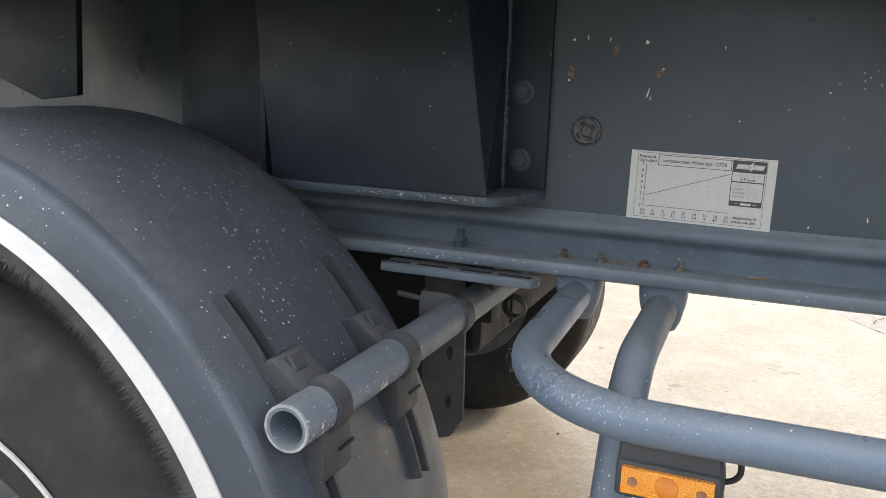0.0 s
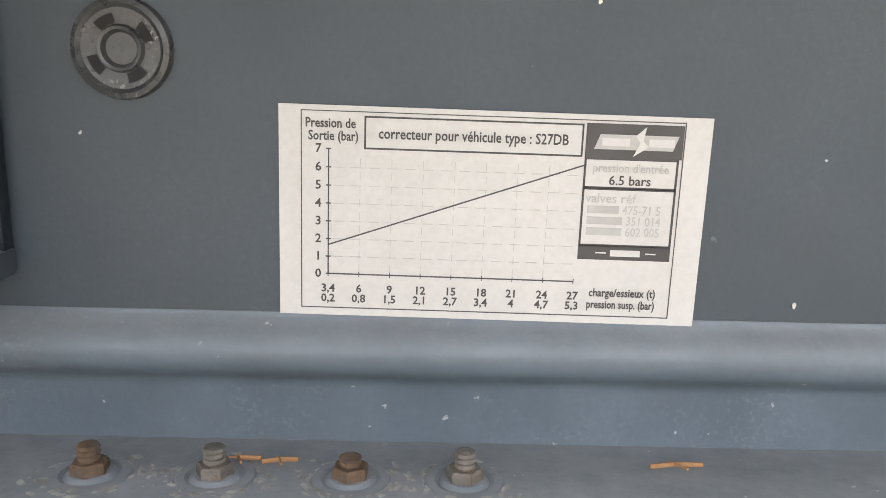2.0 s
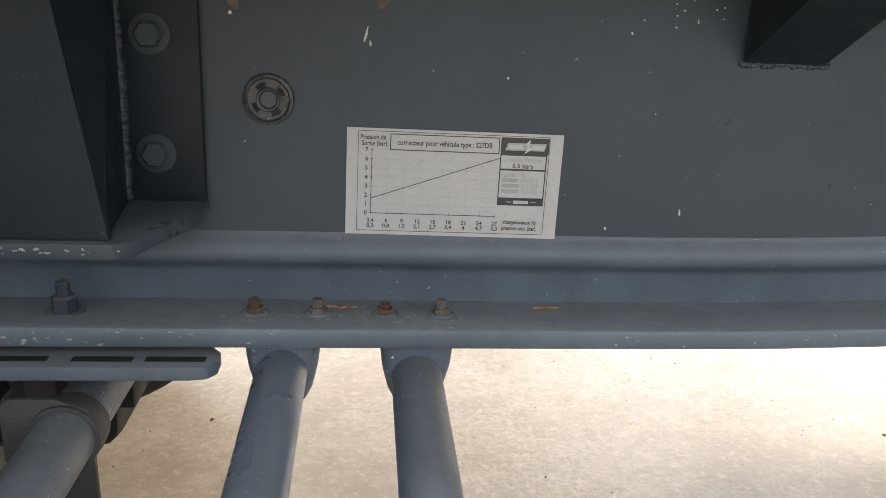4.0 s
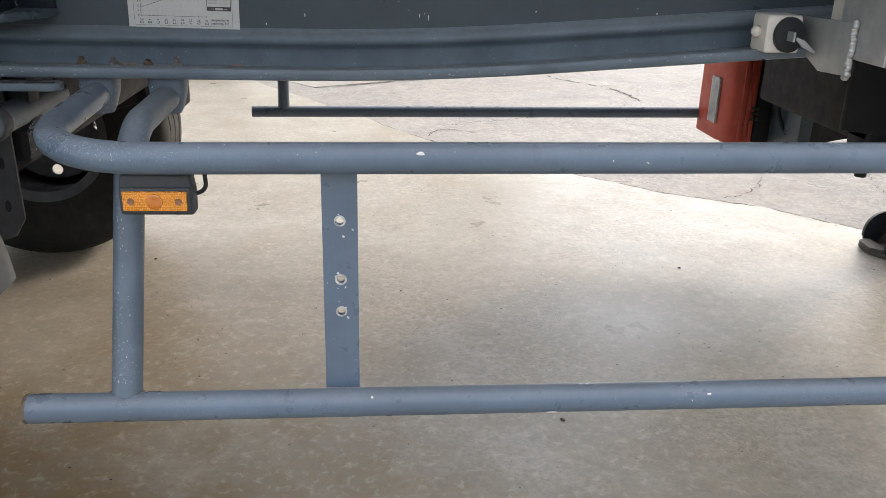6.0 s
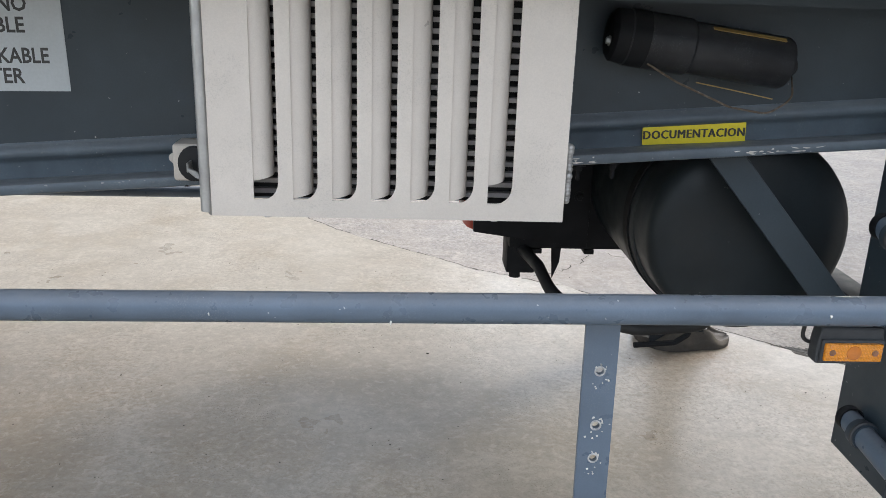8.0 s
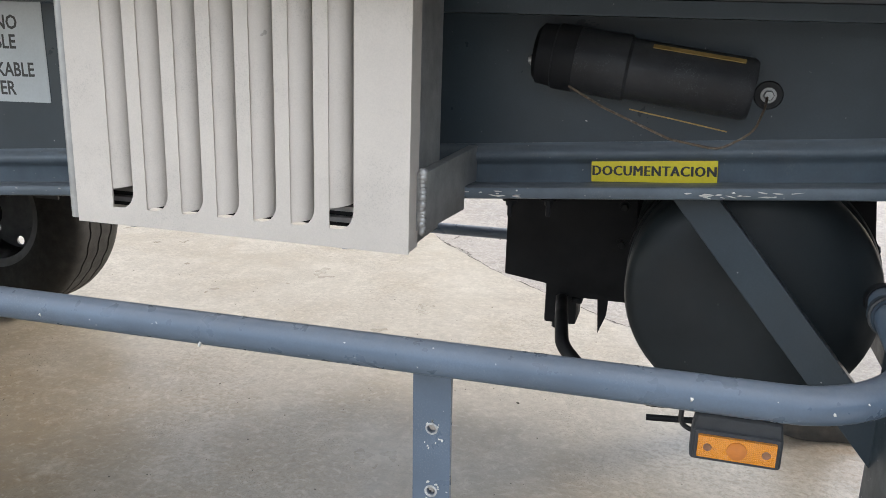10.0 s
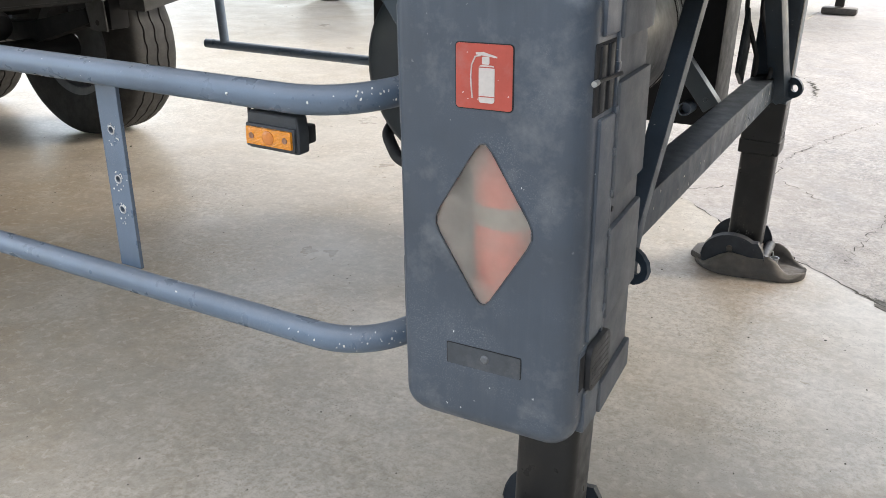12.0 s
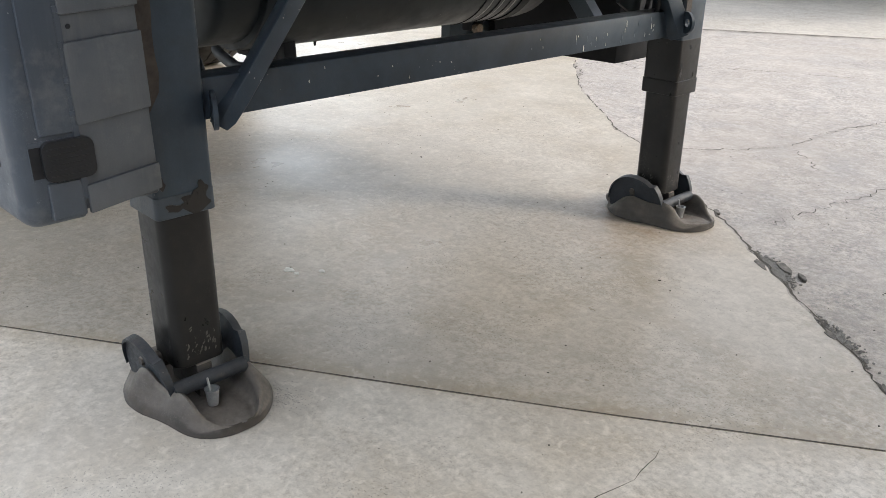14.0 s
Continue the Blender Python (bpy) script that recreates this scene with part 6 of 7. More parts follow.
for k in range(7):
    x0 = 1.003 + P * k
    low = SB + (0.030 if k == 0 else 0.002)
    arc = [(x0 + 0.0300 * math.sin(radians(a)), GY + 0.003 + 0.026 * (1 - math.cos(radians(a)))) for a in (0, 15, 30, 45, 60, 75, 90)]
    if k == 6:
        low = SB + 0.030
    rows = []
    bm = bm_new()
    for i, (ax, ay) in enumerate(arc):
        zl = low + 0.007 * (i / 6)
        rows.append((bm.verts.new((ax, ay, zl)), bm.verts.new((ax, ay, GT - 0.07)), bm.verts.new((ax - 0.001, ay + 0.003, zl)), bm.verts.new((ax - 0.001, ay + 0.003, GT - 0.07))))
    for p, q in zip(rows, rows[1:]):
        bm.faces.new((p[0], q[0], q[1], p[1]))
        bm.faces.new((p[2], p[3], q[3], q[2]))
        bm.faces.new((p[0], p[2], q[2], q[0]))
    bm.faces.new((rows[-1][0], rows[-1][2], rows[-1][3], rows[-1][1]))
    part("louvre", bm, COVER, panel)
part("left_return", soften(box(bm_new(), GX0 - 0.0, GX0 + 0.003, GY + 0.003, GY + 0.26, GZ, GT), 0.0008, 1), COVER, cover)
part("right_return", soften(box(bm_new(), GX1 - 0.003, GX1, GY + 0.003, GY + 0.045, GZ + 0.002, GT), 0.0008, 1), COVER, cover)
part("bottom_return", soften(box(bm_new(), GX0 + 0.003, GX1 - 0.003, GY + 0.003, GY + 0.05, GZ, GZ + 0.003), 0.0008, 1), COVER, cover)
part("top_return", box(bm_new(), GX0, GX1, GY + 0.003, GY + 0.30, GT - 0.003, GT), COVER, cover)
part("hinge_strip", soften(tube(bm_new(), [(GX0 - 0.010, GY + 0.012, GZ + 0.004), (GX0 - 0.010, GY + 0.012, GT)], 0.010, 12), 0.001, 1), ALU, cover, "aluminium corner strip")
part("side_wall", soften(box(bm_new(), GX0 - 0.022, GX0 - 0.016, GY + 0.02, 0.262, GZ + 0.006, GT), 0.001, 1), ALU, cover)
part("side_wall", soften(box(bm_new(), GX1 - 0.012, GX1 - 0.004, GY + 0.045, GY + 0.17, GZ + 0.004, GT), 0.001, 1), ALU, cover)
# near-black backing painted as the shaded inside of the cover
part("dark_core", box(bm_new(), GX0 + 0.01, GX1 - 0.015, GY + 0.055, GY + 0.10, GZ + 0.02, GT - 0.01), HOLESHADE, cover)
for k in range(34):
    z = GZ + 0.030 + k * 0.0178
    part("cooling_fin", box(bm_new(), GX0 + 0.02, GX1 - 0.02, GY + 0.040, GY + 0.055, z, z + 0.0075), FIN, cover)
for wx0, wx1, wz0, wz1 in ((1.517, 1.527, 1.165, 1.262),):
    br = part("end_bracket", soften(prism(bm_new(), [(GY + 0.035, 1.172), (WEB_Y - 0.09, 1.158), (WEB_Y - 0.09, 1.20), (WEB_Y - 0.004, 1.195), (WEB_Y - 0.004, 1.262), (GY + 0.035, 1.262)], GX1 - 0.003, GX1 + 0.014, "x"), 0.002), ALU, cover, "weathered aluminium bracket with a thick weld")
    rnd = random.Random(14)
    bm = bm_new()
    for k in range(16):
        bmesh.ops.create_icosphere(bm, subdivisions=2, radius=rnd.uniform(0.006, 0.008), matrix=Matrix.Translation((GX1 + 0.010, GY + 0.034 + rnd.uniform(-0.002, 0.002), 1.172 + k * 0.006)))
    part("weld_seam", bm, ALU, br, smooth=85)
lb = part("end_bracket", soften(prism(bm_new(), [(0.198, 1.118), (0.30, 1.112), (0.432, 1.160), (0.443, 1.205), (0.198, 1.212)], GX0 - 0.030, GX0 - 0.022, "x"), 0.002), ALU, cover, "weathered aluminium bracket with a thick weld")
bm = bm_new()
for k in range(17):
    bmesh.ops.create_icosphere(bm, subdivisions=2, radius=rnd.uniform(0.006, 0.008), matrix=Matrix.Translation((GX0 - 0.028, 0.200 + rnd.uniform(-0.003, 0.003), 1.116 + k * 0.006)))
part("weld_seam", bm, ALU, lb, smooth=85)
for fx in (1.02, 1.40):
    part("foot_bolt", bolt_bm(Matrix.Translation((fx, GY + 0.03, GZ)) @ Matrix.Rotation(math.pi, 4, "X"), 0.009, 0.006, 0.010), GALV, cover)

switch = thing("key_switch", (0.835, 0.36, 1.135), "small white and black key switch box", "switch box")
part("case", soften(box(bm_new(), 0.806, 0.876, 0.33, 0.40, 1.140, 1.212), 0.008, 3), COVER, switch)
part("black_front", soften(prism(bm_new(), [(0.848 + 0.03 * math.cos(a), 1.176 + 0.034 * math.sin(a)) for a in [k * 2 * math.pi / 20 for k in range(20)]], 0.318, 0.331, "y"), 0.003), BLACKPLASTIC, switch)
part("key", soften(box(bm_new(), 0.842, 0.846, 0.290, 0.320, 1.166, 1.184), 0.001, 1), GALV, switch, "bright key")
part("key_tag", soften(prism(bm_new(), [(0.846, 1.176), (0.862, 1.170), (0.886, 1.150), (0.882, 1.146), (0.858, 1.158), (0.845, 1.170)], 0.284, 0.288, "y"), 0.001, 1), GALV, switch, "bright metal key tag")
part("knob", lathe(bm_new(), [(0.010, 0), (0.012, 0.006), (0.006, 0.014), (0, 0.016)], 16, Matrix.Translation((0.806, 0.365, 1.178)) @ Matrix.Rotation(radians(-90), 4, "Y")), COVER, switch, "pale knob")
part("gland", tube(bm_new(), [(0.822, 0.365, 1.142), (0.822, 0.365, 1.122)], 0.006, 10), BLACKPLASTIC, switch)

# ---- air tank and braces ----
tank = thing("air_tank", (2.03, 1.15, 0.745), "large black painted cylindrical tank with straps", "tank")
TC = about(2.043, 0.988)
part("tank_shell", lathe(bm_new(), [(0, 0.528), (0.09, 0.530), (0.17, 0.536), (0.214, 0.546), (0.231, 0.560), (0.2365, 0.578), (0.2365, 0.70)], 64, TC), TANKBLACK, tank)
TB = about(2.050, 0.980)
part("tank_body", lathe(bm_new(), [(0.225, 0.676), (0.2440, 0.678), (0.2475, 0.684), (0.2475, 0.712), (0.2485, 0.716), (0.2485, 1.78), (0.243, 1.82), (0.20, 1.86), (0, 1.89)], 72, TB), TANKBLACK, tank, "black tank body with a rolled seam")
for sy in (0.73, 1.70):
    part("strap", lathe(bm_new(), [(0.2485, sy - 0.02), (0.2525, sy - 0.02), (0.2525, sy + 0.02), (0.2485, sy + 0.02)], 64, TB), BLACK, tank, "black steel tank strap")
for sy, wire in ((1.50, BLACK), (1.535, RUBBED), (1.57, BLACK), (1.59, RUBBED), (1.625, BLACK), (1.65, RUBBED)):
    part("strap_wire", lathe(bm_new(), [(0.2485, sy - 0.004), (0.2515 if wire is BLACK else 0.2495, sy), (0.2485, sy + 0.004)], 48, TB), wire, tank)
part("drain_fitting", soften(box(bm_new(), 2.035, 2.085, 1.60, 1.66, 0.700, 0.745), 0.008, 2), BLACK, tank)
part("drain_plug", lathe(bm_new(), [(0, 0.0), (0.016, 0.0), (0.018, 0.004), (0.018, 0.022), (0, 0.022)], 12, Matrix.Translation((2.105, 1.62, 0.712)) @ Matrix.Rotation(radians(-90), 4, "Y")), RUSTY, tank, "rusty drain plug")
part("drain_bracket", soften(prism(bm_new(), [(2.055, 0.78), (2.150, 0.80), (2.158, 0.690), (2.135, 0.668), (2.105, 0.672), (2.098, 0.700), (2.070, 0.706)], 0.795, 0.835, "y"), 0.004, 2), BLACK, tank, "black drain bracket with a notch")
part("drain_valve", soften(box(bm_new(), 1.955, 2.035, 0.76, 0.81, 0.70, 0.75), 0.01), BLACK, tank)
part("drain_lever", tube(bm_new(), ring_path([(2.035, 0.80, 0.70), (2.02, 0.80, 0.632), (1.985, 0.795, 0.611), (1.873, 0.787, 0.606)], 0.012, 4), 0.008, 8), BLACK, tank)
part("end_bracket", soften(prism(bm_new(), [(2.17, 0.92), (2.285, 0.985), (2.30, 1.05), (2.272, 1.26), (2.10, 1.26)], 0.80, 0.808, "y"), 0.003), BLACK, tank, "black bracket beside the tank end")
hose = ring_path([(1.61, 1.19, 0.75), (1.635, 1.0, 0.755), (1.655, 0.88, 0.72), (1.73, 0.82, 0.672), (1.88, 0.80, 0.646), (2.06, 0.80, 0.66), (2.10, 0.80, 0.72)], 0.09, 8)
single("air_hose", tube(bm_new(), hose, 0.0175, 12), CABLE, "thick black rubber air hose under the tank", "hose")

flap = thing("mud_flap", (1.63, 1.13, 0.77), "black rubber flap hanging below the chassis", "flap")
part("flap_sheet", soften(prism(bm_new(), [(1.455, 0.815), (1.60, 0.795), (1.80, 0.77), (1.80, 1.28), (1.455, 1.28)], 1.125, 1.148, "y"), 0.004), BLACK, flap)
for bz in (0.93, 1.03, 1.12):
    part("flap_bolt", bolt_bm(facing_camera_side(1.765, 1.125, bz), 0.010, 0.010, 0.016), BLACK, flap)
valve = thing("valve_block", (1.62, 1.22, 0.65), "black valve block and bracket below the chassis", "valve")
part("block", soften(box(bm_new(), 1.565, 1.655, 1.17, 1.28, 0.672, 0.85), 0.008), BLACK, valve)
part("pipe_stub", tube(bm_new(), [(1.60, 1.22, 0.69), (1.60, 1.22, 0.645)], 0.018, 10), BLACK, valve)
part("bracket_tooth", soften(prism(bm_new(), [(1.70, 0.85), (1.745, 0.85), (1.735, 0.70), (1.715, 0.645)], 1.20, 1.21, "y"), 0.002), BLACK, valve)
cb = thing("chassis_box", (1.73, 1.6, 0.755), "black equipment box between the beams", "equipment box")
part("box_body", soften(box(bm_new(), 1.565, 2.00, 1.15, 1.96, 0.755, 1.32), 0.02), BLACK, cb)
for rx in (1.64, 1.80):
    part("stiffener", soften(box(bm_new(), rx, rx + 0.03, 1.152, 1.958, 0.742, 0.757), 0.003), BLACK, cb)


def angle_bar(a, b, w, t, flip=1):
    """An L-section bar from a to b."""
    a, b = Vector(a), Vector(b)
    d = (b - a).normalized()
    s = d.cross(Vector((0, 1, 0))).normalized()
    u = Vector((0, 1, 0)) * flip
    sec = [(-w / 2, 0), (w / 2, 0), (w / 2, w * 0.8), (w / 2 - t, w * 0.8), (w / 2 - t, t), (-w / 2, t)]
    bm = bm_new()
    rows = [[bm.verts.new(p + s * q[0] + u * q[1]) for q in sec] for p in (a, b)]
    for k in range(6):
        bm.faces.new((rows[0][k], rows[1][k], rows[1][(k + 1) % 6], rows[0][(k + 1) % 6]))
    bm.faces.new(rows[0])
    bm.faces.new(rows[1][::-1])
    return bm


for top_, foot_ in (((1.885, 0.452, 1.235), (2.370, 0.40, 0.665)), ((1.885, 1.93, 1.235), (2.335, 1.99, 0.665))):
    brace = thing("leg_brace", foot_, "blue-grey painted angle-iron brace from beam to landing leg", "brace", "leg braces")
    part("angle_bar", soften(angle_bar(top_, foot_, 0.064, 0.007), 0.0015, 1), CHASSIS, brace)
    part("end_bolt", bolt_bm(facing_camera_side(foot_[0] - 0.022, foot_[1] + 0.001, foot_[2] + 0.028), 0.009, 0.009, 0.015), CHASSIS, brace)


# ---- landing legs ----
def landing_leg(cx_, cy_, label):
    ob = thing("landing_gear", (cx_, cy_, 0.0), label, "landing gear", "landing gears")
    h = 0.070

    def rounded(s, r, n=4):
        pts = []
        for qx, qy, a0 in ((1, 1, 0), (-1, 1, 90), (-1, -1, 180), (1, -1, 270)):
            for k in range(n + 1):
                a = radians(a0 + 90 * k / n)
                pts.append((cx_ + qx * (s - r) + r * math.cos(a), cy_ + qy * (s - r) + r * math.sin(a)))
        return pts

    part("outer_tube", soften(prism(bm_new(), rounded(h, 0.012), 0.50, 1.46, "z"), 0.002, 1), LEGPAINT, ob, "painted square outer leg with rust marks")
    if cy_ > 1:
        part("greased_sleeve", soften(prism(bm_new(), rounded(h + 0.0012, 0.013), 0.505, 0.675, "z"), 0.001, 1), SHAFT, ob, "black greased lower sleeve")
    part("collar", soften(prism(bm_new(), rounded(h + (0.0035 if cy_ > 1 else 0.0012), 0.013), 0.478, 0.530, "z"), 0.0015, 1), SHAFT if cy_ > 1 else COLLAR, ob, "greasy worn collar")
    inner = part("inner_tube", soften(prism(bm_new(), rounded(h - 0.006, 0.026, 6), 0.10, 0.50, "z"), 0.002, 1), SHAFT, ob, "dark greased inner leg")
    rnd_ = random.Random(int(cy_ * 100))
    left_ = [(cy_ - h + 0.006, 0.715 + 0.04 * k) for k in range(14)]
    right_ = [(cy_ - h + 0.040 + rnd_.uniform(-0.004, 0.006) - (0.025 if k == 0 else 0), 0.715 + 0.04 * k) for k in range(14)][::-1]
    part("grease_run", prism(bm_new(), left_ + right_, cx_ + h + 0.0001, cx_ + h + 0.0009, "x"), BROWN, ob, "brown grease run", smooth=0)
    for k, (gz, gw, gh, gy) in enumerate(((0.512, 0.060, 0.040, 0.016), (0.500, 0.050, 0.026, -0.030), (0.535, 0.030, 0.036, 0.040), (0.560, 0.018, 0.030, -0.052), (0.506, 0.080, 0.058, 0.026))):
        pts_ = [(cy_ + gy + gw * 0.5 * math.cos(q) * (0.8 + 0.25 * math.sin(3 * q + k)), max(0.4785, gz + gh * 0.5 * math.sin(q) * (0.8 + 0.3 * math.cos(2 * q + k)))) for q in [j * 2 * math.pi / 18 for j in range(18)]]
        part("grease_blotch", prism(bm_new(), pts_, cx_ + h + 0.0012, cx_ + h + 0.0022 + 0.0002 * k, "x"), GREASE, ob, "black grease at the collar", smooth=0)
    def low_scuff(rnd_):
        a, v = rnd_.gauss(0, 0.030), 0.125 + abs(rnd_.gauss(0, 0.030))
        if rnd_.random() < 0.6:
            return Vector((cx_ + h - 0.0058, cy_ + max(-0.036, min(0.036, a)), v)), Vector((1, 0, 0)), Vector((0, 0.3, 1))
        return Vector((cx_ + max(-0.036, min(0.036, a)), cy_ - h + 0.0058, v)), Vector((0, -1, 0)), Vector((0.3, 0, 1))

    ob_ = part("scuffing", flecks(70, int(cy_ * 50), low_scuff, 0.0030, 2.4), SCUFFED, ob, "grey scuffed patch low on the leg", smooth=0)
    ob_["kind"] = "stuff"
    # foot: dished sole with flared sides, two rounded ears, cross bar and split pin
    bm = bm_new()
    nx, ny = 36, 30
    top, bot = [], []
    for i in range(nx + 1):
        rt, rb = [], []
        for j in range(ny + 1):
            u, v = -math.cos(math.pi * i / nx), -1 + 2 * j / ny
            half_y = 0.134 * max(0.0, 1 - abs(u) ** 3.6) ** 0.5 + 0.014
            half_y *= 1 - 0.24 * max(0.0, u) + 0.06 * math.sin(5 * u + cx_ * 9 + (2 if v > 0 else 0))
            x = cx_ + 0.032 + 0.212 * u
            w_ = abs(v)
            t = max(0.0, min(1.0, (w_ - 0.50) / 0.20))
            t = t * t * (3 - 2 * t)
            if w_ > 0.74:
                t = 1 - 0.92 * ((w_ - 0.74) / 0.26) ** 1.2
            wall = 0.060 * math.exp(-((u + 0.12) / 0.42) ** 2) + 0.016 + 0.034 * math.exp(-((u - 0.42) / 0.26) ** 2) + 0.010 * math.sin(8 * u + (1 if v > 0 else 3) + cy_)
            e = max(0.0, (u - 0.72) / 0.28)
            z = 0.012 + wall * t * (1 - abs(u) ** 10) + 0.012 * e * e + 0.016 * max(0.0, -u - 0.78) / 0.22
            z += 0.008 * noise.noise(Vector((u * 4, v * 4, cx_ * 3))) + 0.004 * noise.noise(Vector((u * 17, v * 17, cy_)))
            flare = 1.0
            rt.append(bm.verts.new((x, cy_ + half_y * v * flare, max(0.007, z))))
            rb.append(bm.verts.new((x, cy_ + half_y * v * (0.98 + 0.02 * flare), 0.001)))
        top.append(rt)
        bot.append(rb)
    for i in range(nx):
        for j in range(ny):
            bm.faces.new((top[i][j], top[i + 1][j], top[i + 1][j + 1], top[i][j + 1]))
            bm.faces.new((bot[i][j], bot[i][j + 1], bot[i + 1][j + 1], bot[i + 1][j]))
    for i in range(nx):
        bm.faces.new((top[i][0], bot[i][0], bot[i + 1][0], top[i + 1][0]))
        bm.faces.new((top[i][ny], top[i + 1][ny], bot[i + 1][ny], bot[i][ny]))
    for j in range(ny):
        bm.faces.new((top[0][j], top[0][j + 1], bot[0][j + 1], bot[0][j]))
        bm.faces.new((top[nx][j], bot[nx][j], bot[nx][j + 1], top[nx][j + 1]))
    foot = part("foot", bm, FOOT, ob, "dirty dished steel foot resting on the concrete", smooth=60)
    for s in (-1, 1):
        y0 = cy_ + s * 0.089
        arc_ = [(cx_ - 0.028 + 0.122 * math.cos(radians(q)), 0.034 + 0.128 * math.sin(radians(q)) ** 0.9) for q in range(6, 175, 12)]
        arc_ = [(px + 0.028 * max(0.0, 0.10 - pz), pz + (0.020 if px > cx_ + 0.05 else 0)) for px, pz in arc_]
        tilt = Matrix.Translation((0, y0, 0.02)) @ Matrix.Rotation(radians(s * -7), 4, "X") @ Matrix.Translation((0, -y0, -0.02))
        ear = soften(prism(bm_new(), arc_ + [(cx_ - 0.14, 0.012), (cx_ + 0.085, 0.012)], y0 - 0.005, y0 + 0.005, "y"), 0.002, 1)
        bmesh.ops.transform(ear, matrix=tilt, verts=ear.verts[:])
        ear_ = part("ear", ear, FOOTBLUE, foot, "worn rounded ear of the foot")
        # turned-out rim of the ear
        rim_bm = bm_new()
        ring = []
        for k, (px, pz) in enumerate(arc_):
            wide = 0.010 + 0.008 * math.sin(math.pi * k / (len(arc_) - 1))
            ring.append([rim_bm.verts.new((px, y0 + s * dy, pz + dz)) for dy, dz in ((-0.006, -0.003), (-0.006, 0.004), (wide, 0.001), (wide, -0.006))])
        for p_, q_ in zip(ring, ring[1:]):
            for k in range(4):
                rim_bm.faces.new((p_[k], q_[k], q_[(k + 1) % 4], p_[(k + 1) % 4]))
        rim_bm.faces.new(ring[0])
        rim_bm.faces.new(ring[-1][::-1])
        bmesh.ops.recalc_face_normals(rim_bm, faces=rim_bm.faces[:])
        bmesh.ops.transform(rim_bm, matrix=tilt, verts=rim_bm.verts[:])
        part("ear_rim", rim_bm, FOOTBLUE, ear_, smooth=50)
        part("pivot_pin", lathe(bm_new(), [(0, 0.012), (0.010, 0.012), (0.012, 0.006), (0.019, 0.005), (0.020, 0.0)], 18, Matrix.Translation((cx_ - 0.040, y0 + s * 0.008, 0.100)) @ Matrix.Rotation(radians(-90 * s), 4, "X")), FOOT, foot, "dirty pivot pin with washer")
    part("cross_bar", tube(bm_new(), [(cx_ + 0.088, cy_ - 0.094, 0.070), (cx_ + 0.088, cy_ + 0.094, 0.070)], 0.019, 16), FOOTBLUE, foot, "round cross bar between the ears")
    part("lock_cup", lathe(bm_new(), [(0.0, 0.012), (0.0125, 0.012), (0.0165, 0.052), (0.0185, 0.054), (0.0150, 0.054), (0.0130, 0.030), (0.0, 0.030)], 20, Matrix.Translation((cx_ + 0.122, cy_ - 0.014, 0.006))), GALV, foot, "bright metal cup at the cross bar")
    part("split_pin", tube(bm_new(), [(cx_ + 0.120, cy_ - 0.016, 0.050), (cx_ + 0.112, cy_ - 0.018, 0.086)], 0.003, 6), GALV, foot, "bright split pin")
    part("shaft_bar", tube(bm_new(), [(cx_ - 0.03, cy_ - 0.085, 0.100), (cx_ - 0.03, cy_ + 0.085, 0.100)], 0.016, 12), FOOT, foot)
    part("back_lip", soften(prism(bm_new(), [(cx_ - 0.195, cy_ - 0.050), (cx_ - 0.150, cy_ - 0.085), (cx_ - 0.12, cy_ - 0.08), (cx_ - 0.12, cy_ + 0.07), (cx_ - 0.160, cy_ + 0.075), (cx_ - 0.190, cy_ + 0.04)], 0.012, 0.040, "z"), 0.008, 2), FOOT, foot)
    part("rib", soften(box(bm_new(), cx_ - 0.07, cx_ + 0.07, cy_ - 0.02, cy_ + 0.02, 0.012, 0.10), 0.006), FOOT, foot)
    return ob


NEAR_LEG, FAR_LEG = (2.440, 0.290), (2.497, 2.225)
landing_leg(*NEAR_LEG, "blue-grey landing leg with a greased inner tube beside the extinguisher box")
landing_leg(*FAR_LEG, "dark landing leg with a greased inner tube on the far side")
LX, LY = NEAR_LEG
gear = thing("landing_gear_crossbeam", (2.45, 1.2, 0.66), "blue-grey painted cross beam and braces between the landing legs", "leg frame")
bm = bm_new()
a, b = Vector((2.455, LY + 0.064, 0.722)), Vector((2.48, FAR_LEG[1] - 0.064, 0.728))
rows = []
for p in (a, b):
    rows.append([bm.verts.new(p + Vector(q)) for q in ((-0.04, 0, -0.046), (0.04, 0, -0.046), (0.04, 0, 0.046), (-0.04, 0, 0.046))])
for k in range(4):
    bm.faces.new((rows[0][k], rows[0][(k + 1) % 4], rows[1][(k + 1) % 4], rows[1][k]))
bm.faces.new(rows[0][::-1])
bm.faces.new(rows[1])
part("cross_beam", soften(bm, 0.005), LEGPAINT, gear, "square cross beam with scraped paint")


rnd = random.Random(63)
for k in range(34):
    yy = 0.60 + 1.45 * (1 - rnd.random() ** 1.7)
    w, h = rnd.uniform(0.002, 0.006), rnd.uniform(0.003, 0.022) if yy > 1.5 else rnd.uniform(0.003, 0.009)
    zz = 0.722 + rnd.uniform(-0.032, 0.034)
    xx = 2.495 + 0.025 * (yy - LY - 0.064) / (FAR_LEG[1] - LY - 0.128) + 0.0002
    pts = [(yy + w * 0.5 * math.cos(q) * (0.7 + 0.3 * math.sin(q * 3 + k)), zz + h * 0.5 * math.sin(q)) for q in [j * 2 * math.pi / 8 for j in range(8)]]
    part("paint_chip", prism(bm_new(), pts, xx, xx + 0.0008, "x"), FLAKE if k % 3 else WORN_LIT, gear, smooth=0)


